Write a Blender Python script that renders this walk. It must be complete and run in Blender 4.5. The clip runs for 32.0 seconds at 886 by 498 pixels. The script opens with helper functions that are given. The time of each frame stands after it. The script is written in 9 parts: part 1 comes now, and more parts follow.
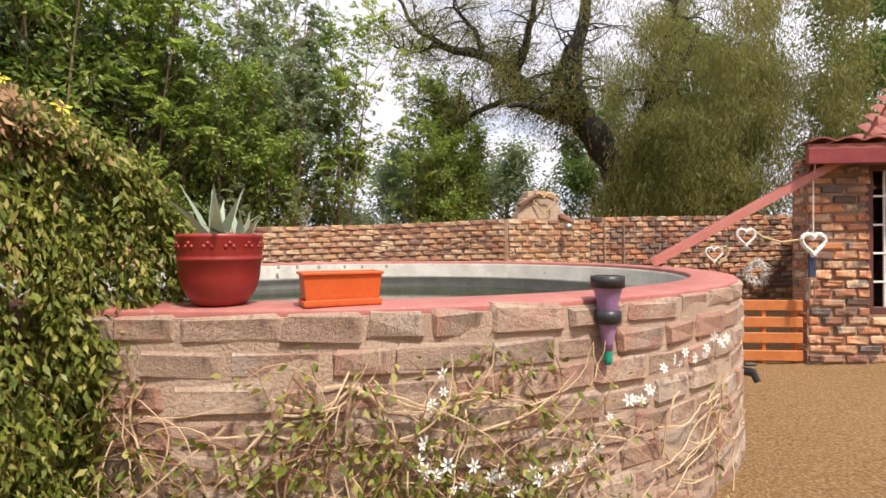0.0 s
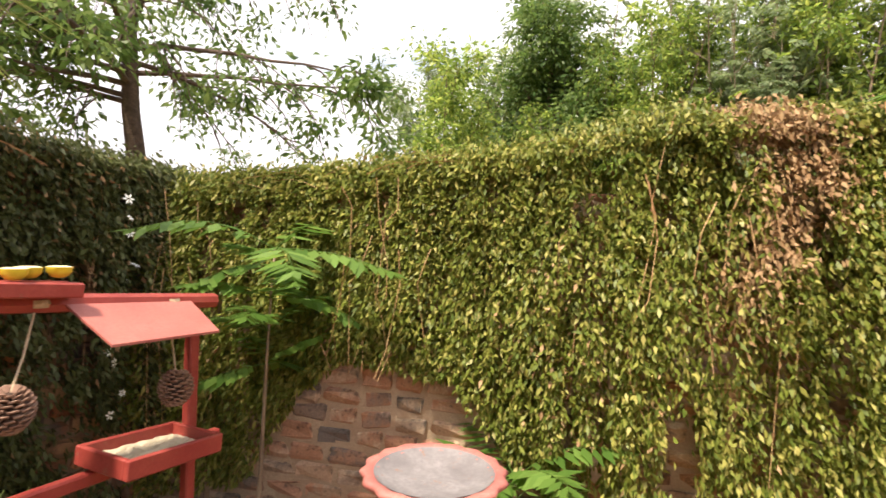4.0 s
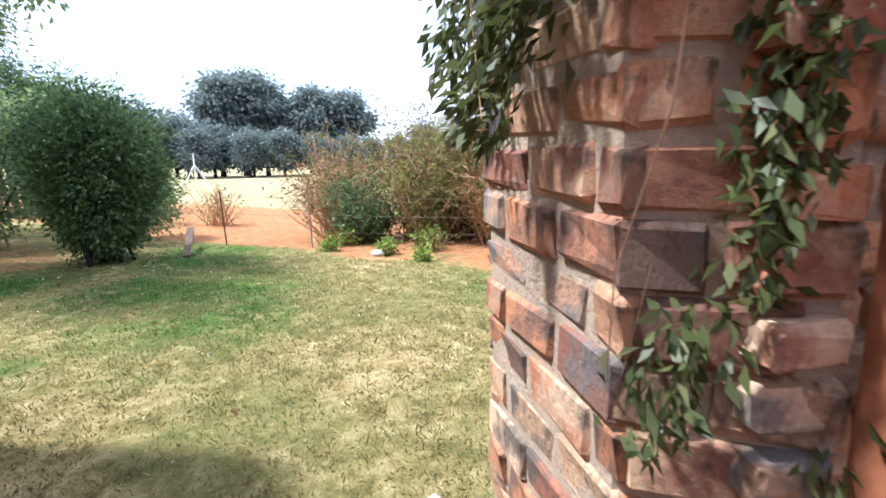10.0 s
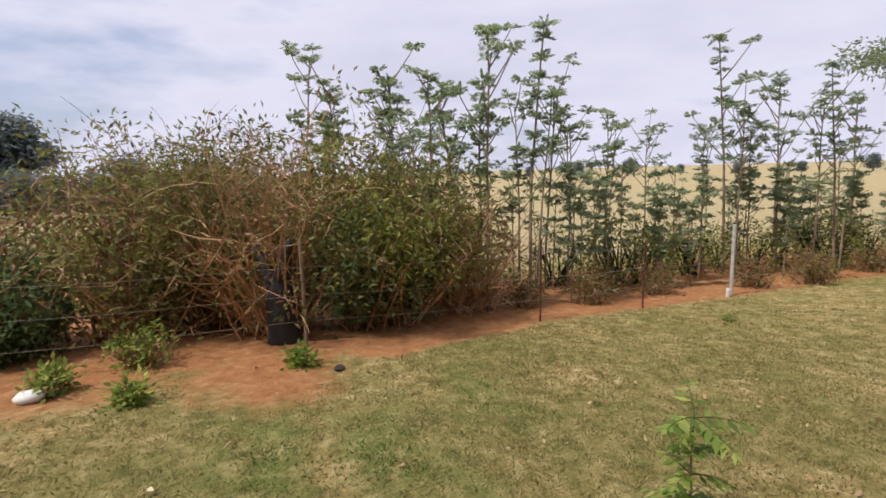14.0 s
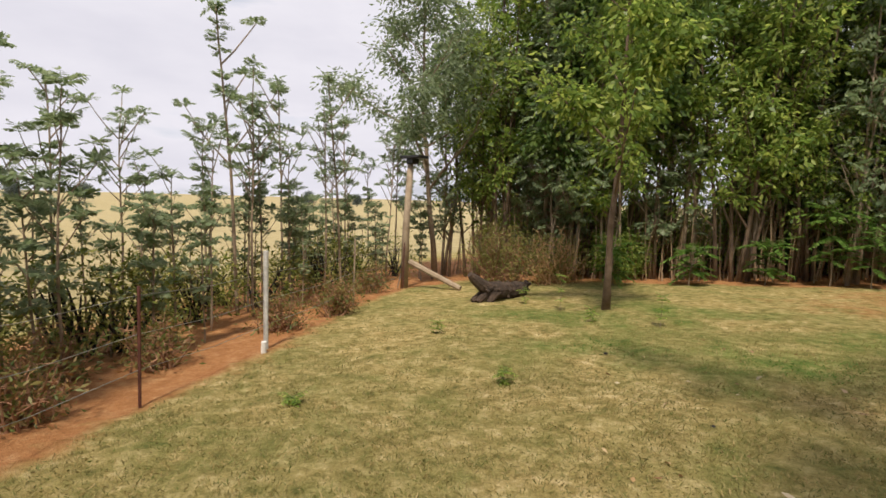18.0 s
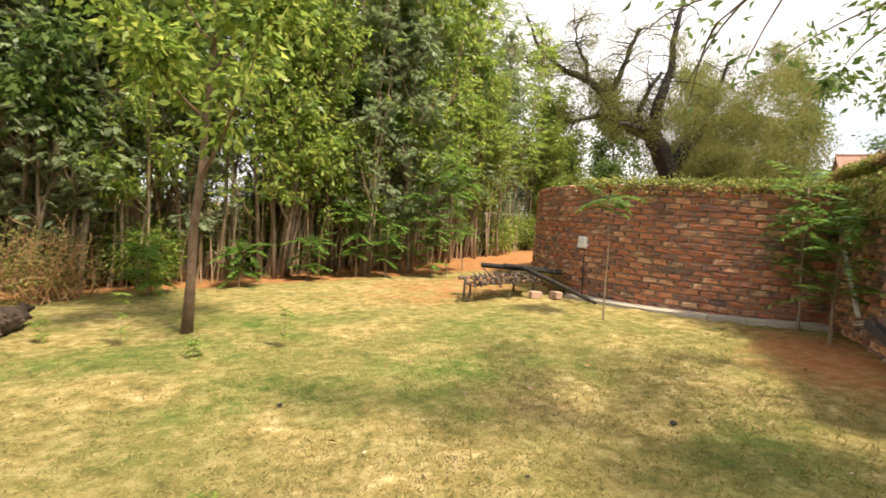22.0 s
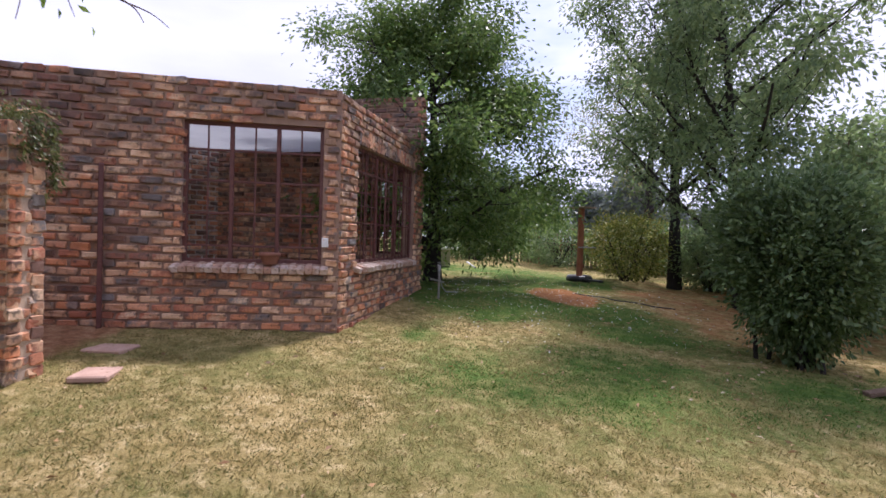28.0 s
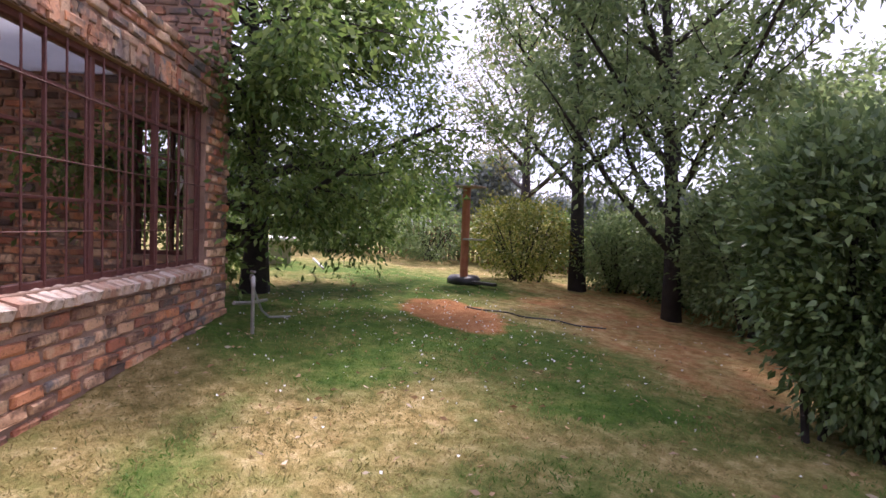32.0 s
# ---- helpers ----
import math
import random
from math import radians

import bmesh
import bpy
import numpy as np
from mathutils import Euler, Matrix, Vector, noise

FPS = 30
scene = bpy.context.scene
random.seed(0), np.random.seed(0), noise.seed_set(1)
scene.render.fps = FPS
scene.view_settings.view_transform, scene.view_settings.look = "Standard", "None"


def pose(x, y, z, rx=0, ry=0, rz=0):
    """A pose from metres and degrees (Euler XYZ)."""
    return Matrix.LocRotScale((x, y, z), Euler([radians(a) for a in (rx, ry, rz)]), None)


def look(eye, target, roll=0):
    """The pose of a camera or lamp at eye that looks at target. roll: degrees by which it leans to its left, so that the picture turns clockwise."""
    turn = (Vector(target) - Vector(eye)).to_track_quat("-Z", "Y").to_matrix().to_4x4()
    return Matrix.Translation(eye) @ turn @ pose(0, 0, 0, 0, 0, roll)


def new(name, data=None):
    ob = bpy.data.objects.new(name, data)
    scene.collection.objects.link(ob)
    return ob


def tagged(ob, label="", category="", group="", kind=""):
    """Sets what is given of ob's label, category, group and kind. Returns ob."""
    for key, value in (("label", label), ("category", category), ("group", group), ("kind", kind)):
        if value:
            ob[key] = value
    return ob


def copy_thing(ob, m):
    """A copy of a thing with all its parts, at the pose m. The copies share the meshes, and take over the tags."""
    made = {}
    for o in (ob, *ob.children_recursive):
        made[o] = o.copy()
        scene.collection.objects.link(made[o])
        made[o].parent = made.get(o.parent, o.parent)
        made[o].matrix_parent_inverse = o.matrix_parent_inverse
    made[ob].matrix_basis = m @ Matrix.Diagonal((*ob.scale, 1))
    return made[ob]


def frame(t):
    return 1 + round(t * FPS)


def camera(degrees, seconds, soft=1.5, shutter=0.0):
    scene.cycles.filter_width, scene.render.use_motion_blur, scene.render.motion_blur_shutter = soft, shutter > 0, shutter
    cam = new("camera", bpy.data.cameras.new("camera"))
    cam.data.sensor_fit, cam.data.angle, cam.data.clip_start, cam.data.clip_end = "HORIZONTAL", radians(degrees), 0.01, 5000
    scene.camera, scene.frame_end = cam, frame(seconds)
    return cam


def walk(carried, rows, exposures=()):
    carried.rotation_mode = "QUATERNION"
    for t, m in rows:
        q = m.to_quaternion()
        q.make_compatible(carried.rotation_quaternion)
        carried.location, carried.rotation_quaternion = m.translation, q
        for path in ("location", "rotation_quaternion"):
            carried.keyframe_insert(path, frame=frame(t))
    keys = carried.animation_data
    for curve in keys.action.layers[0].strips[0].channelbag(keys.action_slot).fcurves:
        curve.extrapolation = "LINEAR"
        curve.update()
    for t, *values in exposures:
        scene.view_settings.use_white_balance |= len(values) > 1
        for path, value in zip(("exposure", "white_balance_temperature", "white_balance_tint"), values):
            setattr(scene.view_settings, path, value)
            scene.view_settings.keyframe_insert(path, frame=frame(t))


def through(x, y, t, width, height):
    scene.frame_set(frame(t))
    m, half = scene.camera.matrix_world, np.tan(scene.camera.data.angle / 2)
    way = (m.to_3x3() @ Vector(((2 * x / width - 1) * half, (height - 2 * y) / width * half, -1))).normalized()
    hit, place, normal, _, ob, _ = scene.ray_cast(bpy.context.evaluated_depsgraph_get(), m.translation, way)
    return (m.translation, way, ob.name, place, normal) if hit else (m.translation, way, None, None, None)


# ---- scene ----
cam = camera(81.3, 32.0, soft=1.55, shutter=0.15)
PATH = [
    (0, (-0.092, 0.008, 1.286), (-0.06, 2.008, 1.278), -0.4),
    (0.5, (-0.221, -0.155, 1.285), (-0.187, 1.845, 1.28), -0.2),
    (1, (-0.318, -0.459, 1.29), (-0.287, 1.541, 1.285), -0.1),
    (1.5, (-0.498, -0.691, 1.279), (-0.571, 1.307, 1.313), -0.1),
    (2, (-0.703, -0.926, 1.266), (-1.101, 1.033, 1.323), -0.7),
    (2.5, (-0.827, -1.261, 1.237), (-1.667, 0.554, 1.291), 0.2),
    (3, (-1.005, -1.52, 1.218), (-2.335, -0.027, 1.259), 1.9),
    (3.5, (-1.231, -1.748, 1.201), (-2.846, -0.569, 1.236), 2.3),
    (4, (-1.378, -2.0, 1.189), (-3.158, -1.089, 1.202), 2.3),
    (4.5, (-1.456, -2.217, 1.163), (-3.327, -1.511, 1.148), 2.7),
    (6.5, (-1.372, -2.522, 1.032), (-3.344, -2.383, 0.726), 8.5),
    (7, (-1.276, -2.631, 1.048), (-3.241, -2.494, 0.703), 8.5),
    (7.2, (-1.245, -2.712, 1.052), (-3.208, -2.583, 0.688), 8.9),
    (7.5, (-1.252, -2.866, 1.047), (-3.212, -2.715, 0.679), 8.2),
    (7.6, (-1.263, -2.918, 1.048), (-3.222, -2.77, 0.676), 7.9),
    (8.1, (-1.371, -3.171, 1.073), (-3.329, -3.169, 0.666), 5.9),
    (8.5, (-1.552, -3.345, 1.1), (-3.454, -3.765, 0.643), 1.4),
    (9, (-1.7, -3.544, 1.084), (-3.496, -4.304, 0.643), -0.7),
    (9.5, (-1.929, -3.772, 1.067), (-3.655, -4.684, 0.633), -1.8),
    (10, (-2.21, -4.007, 1.073), (-3.839, -5.093, 0.666), -2.0),
    (10.5, (-2.429, -4.343, 1.083), (-3.952, -5.582, 0.701), -2.2),
    (11, (-2.661, -4.69, 1.097), (-4.13, -6.0, 0.739), -1.6),
    (11.5, (-2.943, -4.984, 1.128), (-4.377, -6.338, 0.797), -1.3),
    (12, (-3.233, -5.181, 1.147), (-4.685, -6.522, 0.842), -1.2),
    (12.5, (-3.558, -5.318, 1.149), (-5.229, -6.377, 0.851), -1.0),
    (13, (-3.857, -5.448, 1.122), (-5.67, -6.244, 0.845), -1.0),
    (13.5, (-4.176, -5.539, 1.112), (-6.099, -6.011, 0.827), -1.2),
    (14, (-4.536, -5.553, 1.109), (-6.507, -5.713, 0.81), -1.6),
    (14.5, (-4.877, -5.577, 1.077), (-6.852, -5.487, 0.772), -1.2),
    (15, (-5.295, -5.514, 1.061), (-7.225, -5.098, 0.746), -0.4),
    (15.5, (-5.66, -5.415, 1.04), (-7.537, -4.801, 0.725), -0.2),
    (17.5, (-7.250, -4.882, 0.82), (-8.683, -3.504, 0.60), 1.9),
    (18, (-7.590, -4.794, 0.784), (-8.872, -3.271, 0.596), 1.6),
    (18.5, (-7.955, -4.68, 0.803), (-9.08, -3.045, 0.612), 2.1),
    (19, (-8.404, -4.468, 0.835), (-9.308, -2.695, 0.637), 3.3),
    (19.5, (-8.77, -4.485, 0.83), (-9.426, -2.605, 0.644), 4.0),
    (20, (-9.089, -4.408, 0.815), (-9.459, -2.45, 0.648), 4.7),
    (20.5, (-9.327, -4.169, 0.798), (-9.51, -2.184, 0.637), 5.2),
    (21, (-9.507, -3.989, 0.777), (-9.551, -1.995, 0.629), 5.4),
    (21.5, (-9.583, -3.798, 0.755), (-9.371, -1.813, 0.624), 5.3),
    (22, (-9.631, -3.653, 0.73), (-9.05, -1.742, 0.619), 4.9),
    (22.5, (-9.696, -3.623, 0.712), (-8.693, -1.894, 0.642), 4.9),
    (23, (-9.734, -3.588, 0.724), (-8.349, -2.146, 0.666), 4.6),
    (23.5, (-9.706, -3.614, 0.729), (-8.114, -2.405, 0.671), 4.4),
    (24, (-9.68, -3.714, 0.743), (-7.913, -2.778, 0.689), 4.1),
    (24.5, (-9.63, -3.831, 0.744), (-7.72, -3.24, 0.702), 3.5),
    (25, (-9.578, -3.958, 0.745), (-7.585, -3.789, 0.715), 2.4),
    (25.5, (-9.526, -4.097, 0.732), (-7.534, -4.272, 0.71), 1.3),
    (26, (-9.416, -4.276, 0.745), (-7.471, -4.742, 0.737), 1.1),
    (26.5, (-9.256, -4.479, 0.765), (-7.363, -5.125, 0.762), 1.7),
    (28.5, (-8.115, -5.467, 0.976), (-6.462, -6.592, 0.911), 1.7),
    (29, (-7.727, -5.755, 0.997), (-6.12, -6.943, 0.913), 1.8),
    (29.5, (-7.353, -5.984, 1.01), (-5.794, -7.234, 0.913), 1.9),
    (30, (-6.949, -6.234, 1.028), (-5.487, -7.596, 0.937), 2.1),
    (30.5, (-6.537, -6.505, 1.03), (-5.115, -7.909, 0.942), 2.2),
    (31, (-6.21, -6.745, 1.054), (-4.82, -8.181, 0.963), 2.1),
    (32, (-5.71, -7.274, 0.999), (-4.346, -8.734, 0.916), 2.1),
]
EXPOSURES = [(0, 0.30, 6500, 15), (2, 0.66, 6550, 21), (3, 0.86, 6800, 21), (4.5, 1.04, 7000, 9), (6.5, 1.75, 6350, 9), (7, 1.72, 6150, 8), (8, 1.48, 6000, 2), (9, 1.18, 5350, 8), (10, 1.05, 5150, 12), (11, 0.55, 5500, 18), (12, 0.30, 5900, 22), (13, -0.12, 6050, 16), (14, -0.2, 6100, 17), (16, -0.14, 6250, 14),
             (18, -0.1, 6600, 12), (19, 0.0, 6750, 9), (20.5, 0.25, 6850, 4), (22, 0.82, 7200, 10), (23, 0.66, 7600, 17), (24, 0.46, 7000, 16), (25, 0.55, 6600, 15), (26, 0.5, 6150, 23), (28.5, 0.28, 5500, 29), (30, 0.36, 5400, 37), (31, 0.48, 5400, 36), (32, 0.78, 5850, 36)]
walk(cam, [(t, look(eye, target, roll)) for t, eye, target, roll in PATH], EXPOSURES)

# ---- light ----
world = bpy.data.worlds.new("sky")
scene.world = world
world.use_nodes = True
wn, wl = world.node_tree.nodes, world.node_tree.links
wn.clear()
w_out = wn.new("ShaderNodeOutputWorld")
w_bg = wn.new("ShaderNodeBackground")
w_sky = wn.new("ShaderNodeTexSky")
w_sky.sky_type, w_sky.sun_disc = "NISHITA", False
SUN_EL, SUN_DIR = radians(60), Vector((0.5, -0.87, 0)).normalized()
w_sky.sun_elevation, w_sky.sun_rotation = SUN_EL, math.atan2(SUN_DIR.x, SUN_DIR.y)
w_sky.dust_density = 2.5
w_co = wn.new("ShaderNodeTexCoord")
w_map = wn.new("ShaderNodeMapping")
w_map.inputs["Scale"].default_value = (1.6, 1.6, 5.0)
w_map.inputs["Location"].default_value = (5.47, 11.093, -1.887)
w_noise = wn.new("ShaderNodeTexNoise")
w_noise.inputs["Scale"].default_value = 1.15
w_noise.inputs["Detail"].default_value = 6
w_noise.inputs["Roughness"].default_value = 0.52
w_ramp = wn.new("ShaderNodeValToRGB")
w_ramp.color_ramp.elements[0].position, w_ramp.color_ramp.elements[1].position = 0.36, 0.47
w_cloud = wn.new("ShaderNodeValToRGB")
w_cloud.color_ramp.elements[0].position, w_cloud.color_ramp.elements[1].position = 0.35, 0.7
w_cloud.color_ramp.elements[0].color, w_cloud.color_ramp.elements[1].color = (9.4, 9.3, 9.9, 1), (7.0, 7.0, 7.9, 1)
w_mix = wn.new("ShaderNodeMixRGB")
wl.new(w_co.outputs["Generated"], w_map.inputs["Vector"])
wl.new(w_map.outputs["Vector"], w_noise.inputs["Vector"])
wl.new(w_noise.outputs["Fac"], w_ramp.inputs["Fac"])
wl.new(w_noise.outputs["Fac"], w_cloud.inputs["Fac"])
wl.new(w_ramp.outputs["Color"], w_mix.inputs["Fac"])
w_lift = wn.new("ShaderNodeMixRGB")
w_lift.inputs["Fac"].default_value, w_lift.inputs["Color2"].default_value = 0.55, (7.6, 8.2, 9.6, 1)
wl.new(w_sky.outputs["Color"], w_lift.inputs["Color1"])
wl.new(w_lift.outputs["Color"], w_mix.inputs["Color1"])
wl.new(w_cloud.outputs["Color"], w_mix.inputs["Color2"])
wl.new(w_mix.outputs["Color"], w_bg.inputs["Color"])
w_bg.inputs["Strength"].default_value = 0.105
wl.new(w_bg.outputs["Background"], w_out.inputs["Surface"])

sun_data = bpy.data.lights.new("sun", "SUN")
sun_data.energy, sun_data.angle, sun_data.color = 4.6, radians(5.0), (1.0, 0.92, 0.78)
sun = new("sun", sun_data)
sun_to = SUN_DIR * math.cos(SUN_EL) + Vector((0, 0, math.sin(SUN_EL)))
sun.matrix_world = look(sun_to * 60, (0, 0, 0))

# ---- materials ----
def nodes_of(name):
    m = bpy.data.materials.new(name)
    m.use_nodes = True
    nt = m.node_tree
    return m, nt, nt.nodes["Principled BSDF"]


def noise_node(nt, scale, detail=4.0, rough=0.6, object_space=True):
    co = nt.nodes.new("ShaderNodeTexCoord")
    n = nt.nodes.new("ShaderNodeTexNoise")
    n.inputs["Scale"].default_value, n.inputs["Detail"].default_value, n.inputs["Roughness"].default_value = scale, detail, rough
    nt.links.new(co.outputs["Object" if object_space else "Generated"], n.inputs["Vector"])
    return n


def ramp_node(nt, source, stops, constant=False):
    r = nt.nodes.new("ShaderNodeValToRGB")
    e = r.color_ramp.elements
    while len(e) < len(stops):
        e.new(0.5)
    for el, (p, c) in zip(e, stops):
        el.position, el.color = p, (*c, 1)
    if constant:
        r.color_ramp.interpolation = "CONSTANT"
    nt.links.new(source, r.inputs["Fac"])
    return r


def mix_node(nt, a, b, fac, mode="MIX"):
    m = nt.nodes.new("ShaderNodeMixRGB")
    m.blend_type = mode
    for sock, v in ((m.inputs["Color1"], a), (m.inputs["Color2"], b), (m.inputs["Fac"], fac)):
        if isinstance(v, (int, float)):
            sock.default_value = v
        elif isinstance(v, tuple):
            sock.default_value = (*v, 1)
        else:
            nt.links.new(v, sock)
    return m


def bump(nt, bsdf, height, strength=0.5, distance=0.01):
    b = nt.nodes.new("ShaderNodeBump")
    b.inputs["Strength"].default_value, b.inputs["Distance"].default_value = strength, distance
    nt.links.new(height, b.inputs["Height"])
    nt.links.new(b.outputs["Normal"], bsdf.inputs["Normal"])


def plain(name, c1, c2, scale=6.0, fine=60.0, rough=0.7, metal=0.0, bumps=0.4, dist=0.004, wear=None):
    """A surface of two colours at a coarse scale, with fine grain and relief; wear: a third colour in worn spots."""
    m, nt, b = nodes_of(name)
    n1, n2 = noise_node(nt, scale), noise_node(nt, fine, 6.0)
    r = ramp_node(nt, n1.outputs["Fac"], [(0.35, c1), (0.65, c2)])
    dark = mix_node(nt, r.outputs["Color"], (0.55, 0.55, 0.55), n2.outputs["Fac"], "OVERLAY")
    dark.inputs["Fac"].default_value = 0.35
    g = mix_node(nt, dark.outputs["Color"], tuple(0.8 * v for v in c1), 0.0)
    rr = ramp_node(nt, n2.outputs["Fac"], [(0.4, (0, 0, 0)), (0.75, (0.6, 0.6, 0.6))])
    nt.links.new(rr.outputs["Color"], g.inputs["Fac"])
    last = g
    if wear:
        n3 = noise_node(nt, scale * 3.1, 8.0, 0.7)
        wr = ramp_node(nt, n3.outputs["Fac"], [(0.6, (0, 0, 0)), (0.68, (1, 1, 1))])
        last = mix_node(nt, g.outputs["Color"], wear, wr.outputs["Color"])
    nt.links.new(last.outputs["Color"], b.inputs["Base Color"])
    b.inputs["Roughness"].default_value, b.inputs["Metallic"].default_value = rough, metal
    bump(nt, b, n2.outputs["Fac"], bumps, dist)
    return m


def picked(name, colours, island=False, rough=0.85, fine=45.0, stain=(0.05, 0.045, 0.04), dist=0.006, stain_at=0.55, soot=False):
    """A colour for each piece out of a list, with grain and stains inside the piece."""
    m, nt, b = nodes_of(name)
    if island:
        pick = nt.nodes.new("ShaderNodeNewGeometry").outputs["Random Per Island"]
    else:
        pick = nt.nodes.new("ShaderNodeObjectInfo").outputs["Random"]
    k = len(colours)
    r = ramp_node(nt, pick, [(i / k, c) for i, c in enumerate(colours)], True)
    n0 = noise_node(nt, 5.0 if island else 9.0, 3.0)
    n1, n2 = noise_node(nt, 14.0, 5.0), noise_node(nt, fine * 2, 6.0, 0.7)
    sh = nt.nodes.new("ShaderNodeMath")
    sh.operation = "MULTIPLY"
    nt.links.new(pick, sh.inputs[0])
    sh.inputs[1].default_value = 17.3
    wrap = nt.nodes.new("ShaderNodeMath")
    wrap.operation = "FRACT"
    nt.links.new(sh.outputs[0], wrap.inputs[0])
    r2 = ramp_node(nt, wrap.outputs[0], [(i / k, c) for i, c in enumerate(colours)], True)
    soft = mix_node(nt, r.outputs["Color"], r2.outputs["Color"], 0.0)
    fr = ramp_node(nt, n0.outputs["Fac"], [(0.44, (0, 0, 0)), (0.60, (0.85, 0.85, 0.85))])
    nt.links.new(fr.outputs["Color"], soft.inputs["Fac"])
    sr = ramp_node(nt, n1.outputs["Fac"], [(stain_at, (0, 0, 0)), (stain_at + 0.12, (0.75, 0.75, 0.75))])
    st = mix_node(nt, soft.outputs["Color"], stain, sr.outputs["Color"])
    n3 = noise_node(nt, 1.3, 4.0, 0.6)
    wr = ramp_node(nt, n3.outputs["Fac"], [(0.38, (0.62, 0.60, 0.58)), (0.6, (1, 1, 1))])
    st = mix_node(nt, st.outputs["Color"], wr.outputs["Color"], 0.0 if not island else 0.6, "MULTIPLY")
    gr = mix_node(nt, st.outputs["Color"], n2.outputs["Fac"], 0.6, "OVERLAY")
    if soot:
        # black weathering in runs and patches, thickest on the top courses
        geo2 = nt.nodes.new("ShaderNodeNewGeometry")
        n4 = nt.nodes.new("ShaderNodeTexNoise")
        n4.inputs["Scale"].default_value, n4.inputs["Detail"].default_value = 2.1, 5.0
        nt.links.new(geo2.outputs["Position"], n4.inputs["Vector"])
        xyz = nt.nodes.new("ShaderNodeSeparateXYZ")
        nt.links.new(geo2.outputs["Position"], xyz.inputs[0])
        up_ = nt.nodes.new("ShaderNodeMath")
        up_.operation = "MULTIPLY_ADD"
        nt.links.new(xyz.outputs["Z"], up_.inputs[0])
        up_.inputs[1].default_value = 0.12
        nt.links.new(n4.outputs["Fac"], up_.inputs[2])
        sf = ramp_node(nt, up_.outputs[0], [(0.66, (0, 0, 0)), (0.90, (0.72, 0.72, 0.72))])
        gr = mix_node(nt, gr.outputs["Color"], (0.075, 0.062, 0.058), sf.outputs["Color"])
    nt.links.new(gr.outputs["Color"], b.inputs["Base Color"])
    b.inputs["Roughness"].default_value = rough
    hh = mix_node(nt, n2.outputs["Fac"], n1.outputs["Fac"], 0.6)
    bump(nt, b, hh.outputs["Color"], 1.0, dist * 1.8)
    return m


def leafy(name, colours, rough=0.5, through=0.35):
    """Leaves: a tone for each one, and light let through."""
    m, nt, b = nodes_of(name)
    geo = nt.nodes.new("ShaderNodeNewGeometry")
    k = len(colours)
    r = ramp_node(nt, geo.outputs["Random Per Island"], [(i / max(k - 1, 1), c) for i, c in enumerate(colours)])
    n = noise_node(nt, 0.9, 3.0)
    tone = mix_node(nt, r.outputs["Color"], n.outputs["Fac"], 0.3, "OVERLAY")
    nt.links.new(tone.outputs["Color"], b.inputs["Base Color"])
    b.inputs["Roughness"].default_value = rough
    b.inputs["Specular IOR Level"].default_value = 0.3
    t = nt.nodes.new("ShaderNodeBsdfTranslucent")
    bright = mix_node(nt, tone.outputs["Color"], (1.0, 1.0, 0.5), 0.25, "MULTIPLY")
    nt.links.new(bright.outputs["Color"], t.inputs["Color"])
    s = nt.nodes.new("ShaderNodeMixShader")
    s.inputs["Fac"].default_value = through
    nt.links.new(b.outputs["BSDF"], s.inputs[1])
    nt.links.new(t.outputs["BSDF"], s.inputs[2])
    nt.links.new(s.outputs["Shader"], nt.nodes["Material Output"].inputs["Surface"])
    return m


BRICKS = [(0.50, 0.24, 0.15), (0.62, 0.36, 0.23), (0.40, 0.17, 0.11), (0.66, 0.49, 0.35), (0.13, 0.115, 0.11), (0.55, 0.27, 0.15), (0.30, 0.14, 0.10), (0.60, 0.42, 0.29),
          (0.21, 0.13, 0.105), (0.52, 0.33, 0.22), (0.20, 0.20, 0.215), (0.62, 0.30, 0.16), (0.36, 0.24, 0.17), (0.58, 0.40, 0.28), (0.70, 0.55, 0.41), (0.16, 0.10, 0.08)]
BRICKS = [(1.04 * c[0], 0.92 * c[1], 0.78 * c[2]) for c in BRICKS]
RAW = [(0.86 * c[0], 0.84 * c[1], 0.82 * c[2]) for c in [(0.50, 0.37, 0.28), (0.46, 0.33, 0.25), (0.58, 0.46, 0.36), (0.50, 0.31, 0.23), (0.49, 0.40, 0.33), (0.42, 0.31, 0.24), (0.54, 0.40, 0.30), (0.47, 0.27, 0.20)]]
NORTH = [(0.54, 0.34, 0.19), (0.48, 0.24, 0.12), (0.36, 0.17, 0.10), (0.60, 0.44, 0.28), (0.24, 0.14, 0.10), (0.52, 0.30, 0.15)]
m_brick = picked("brick_face", BRICKS, soot=True)
m_brick_joined = picked("brick_face_joined", BRICKS, island=True, soot=True)
PALE = [(0.64, 0.46, 0.36), (0.56, 0.37, 0.27), (0.50, 0.30, 0.21), (0.70, 0.55, 0.44), (0.24, 0.22, 0.22), (0.60, 0.41, 0.30), (0.44, 0.26, 0.19), (0.66, 0.50, 0.39), (0.17, 0.15, 0.145), (0.54, 0.38, 0.29), (0.58, 0.34, 0.24), (0.30, 0.28, 0.29)]
PALE = [(1.08 * c[0], 0.97 * c[1], 0.85 * c[2]) for c in PALE]
m_brick_w = picked("pale_stock_brick", PALE, soot=True)
m_raw = picked("weathered_stone", RAW, stain=(0.19, 0.13, 0.10), dist=0.014, stain_at=0.56)
m_north = picked("pale_brick", NORTH)
m_north_joined = picked("pale_brick_joined", NORTH, island=True)
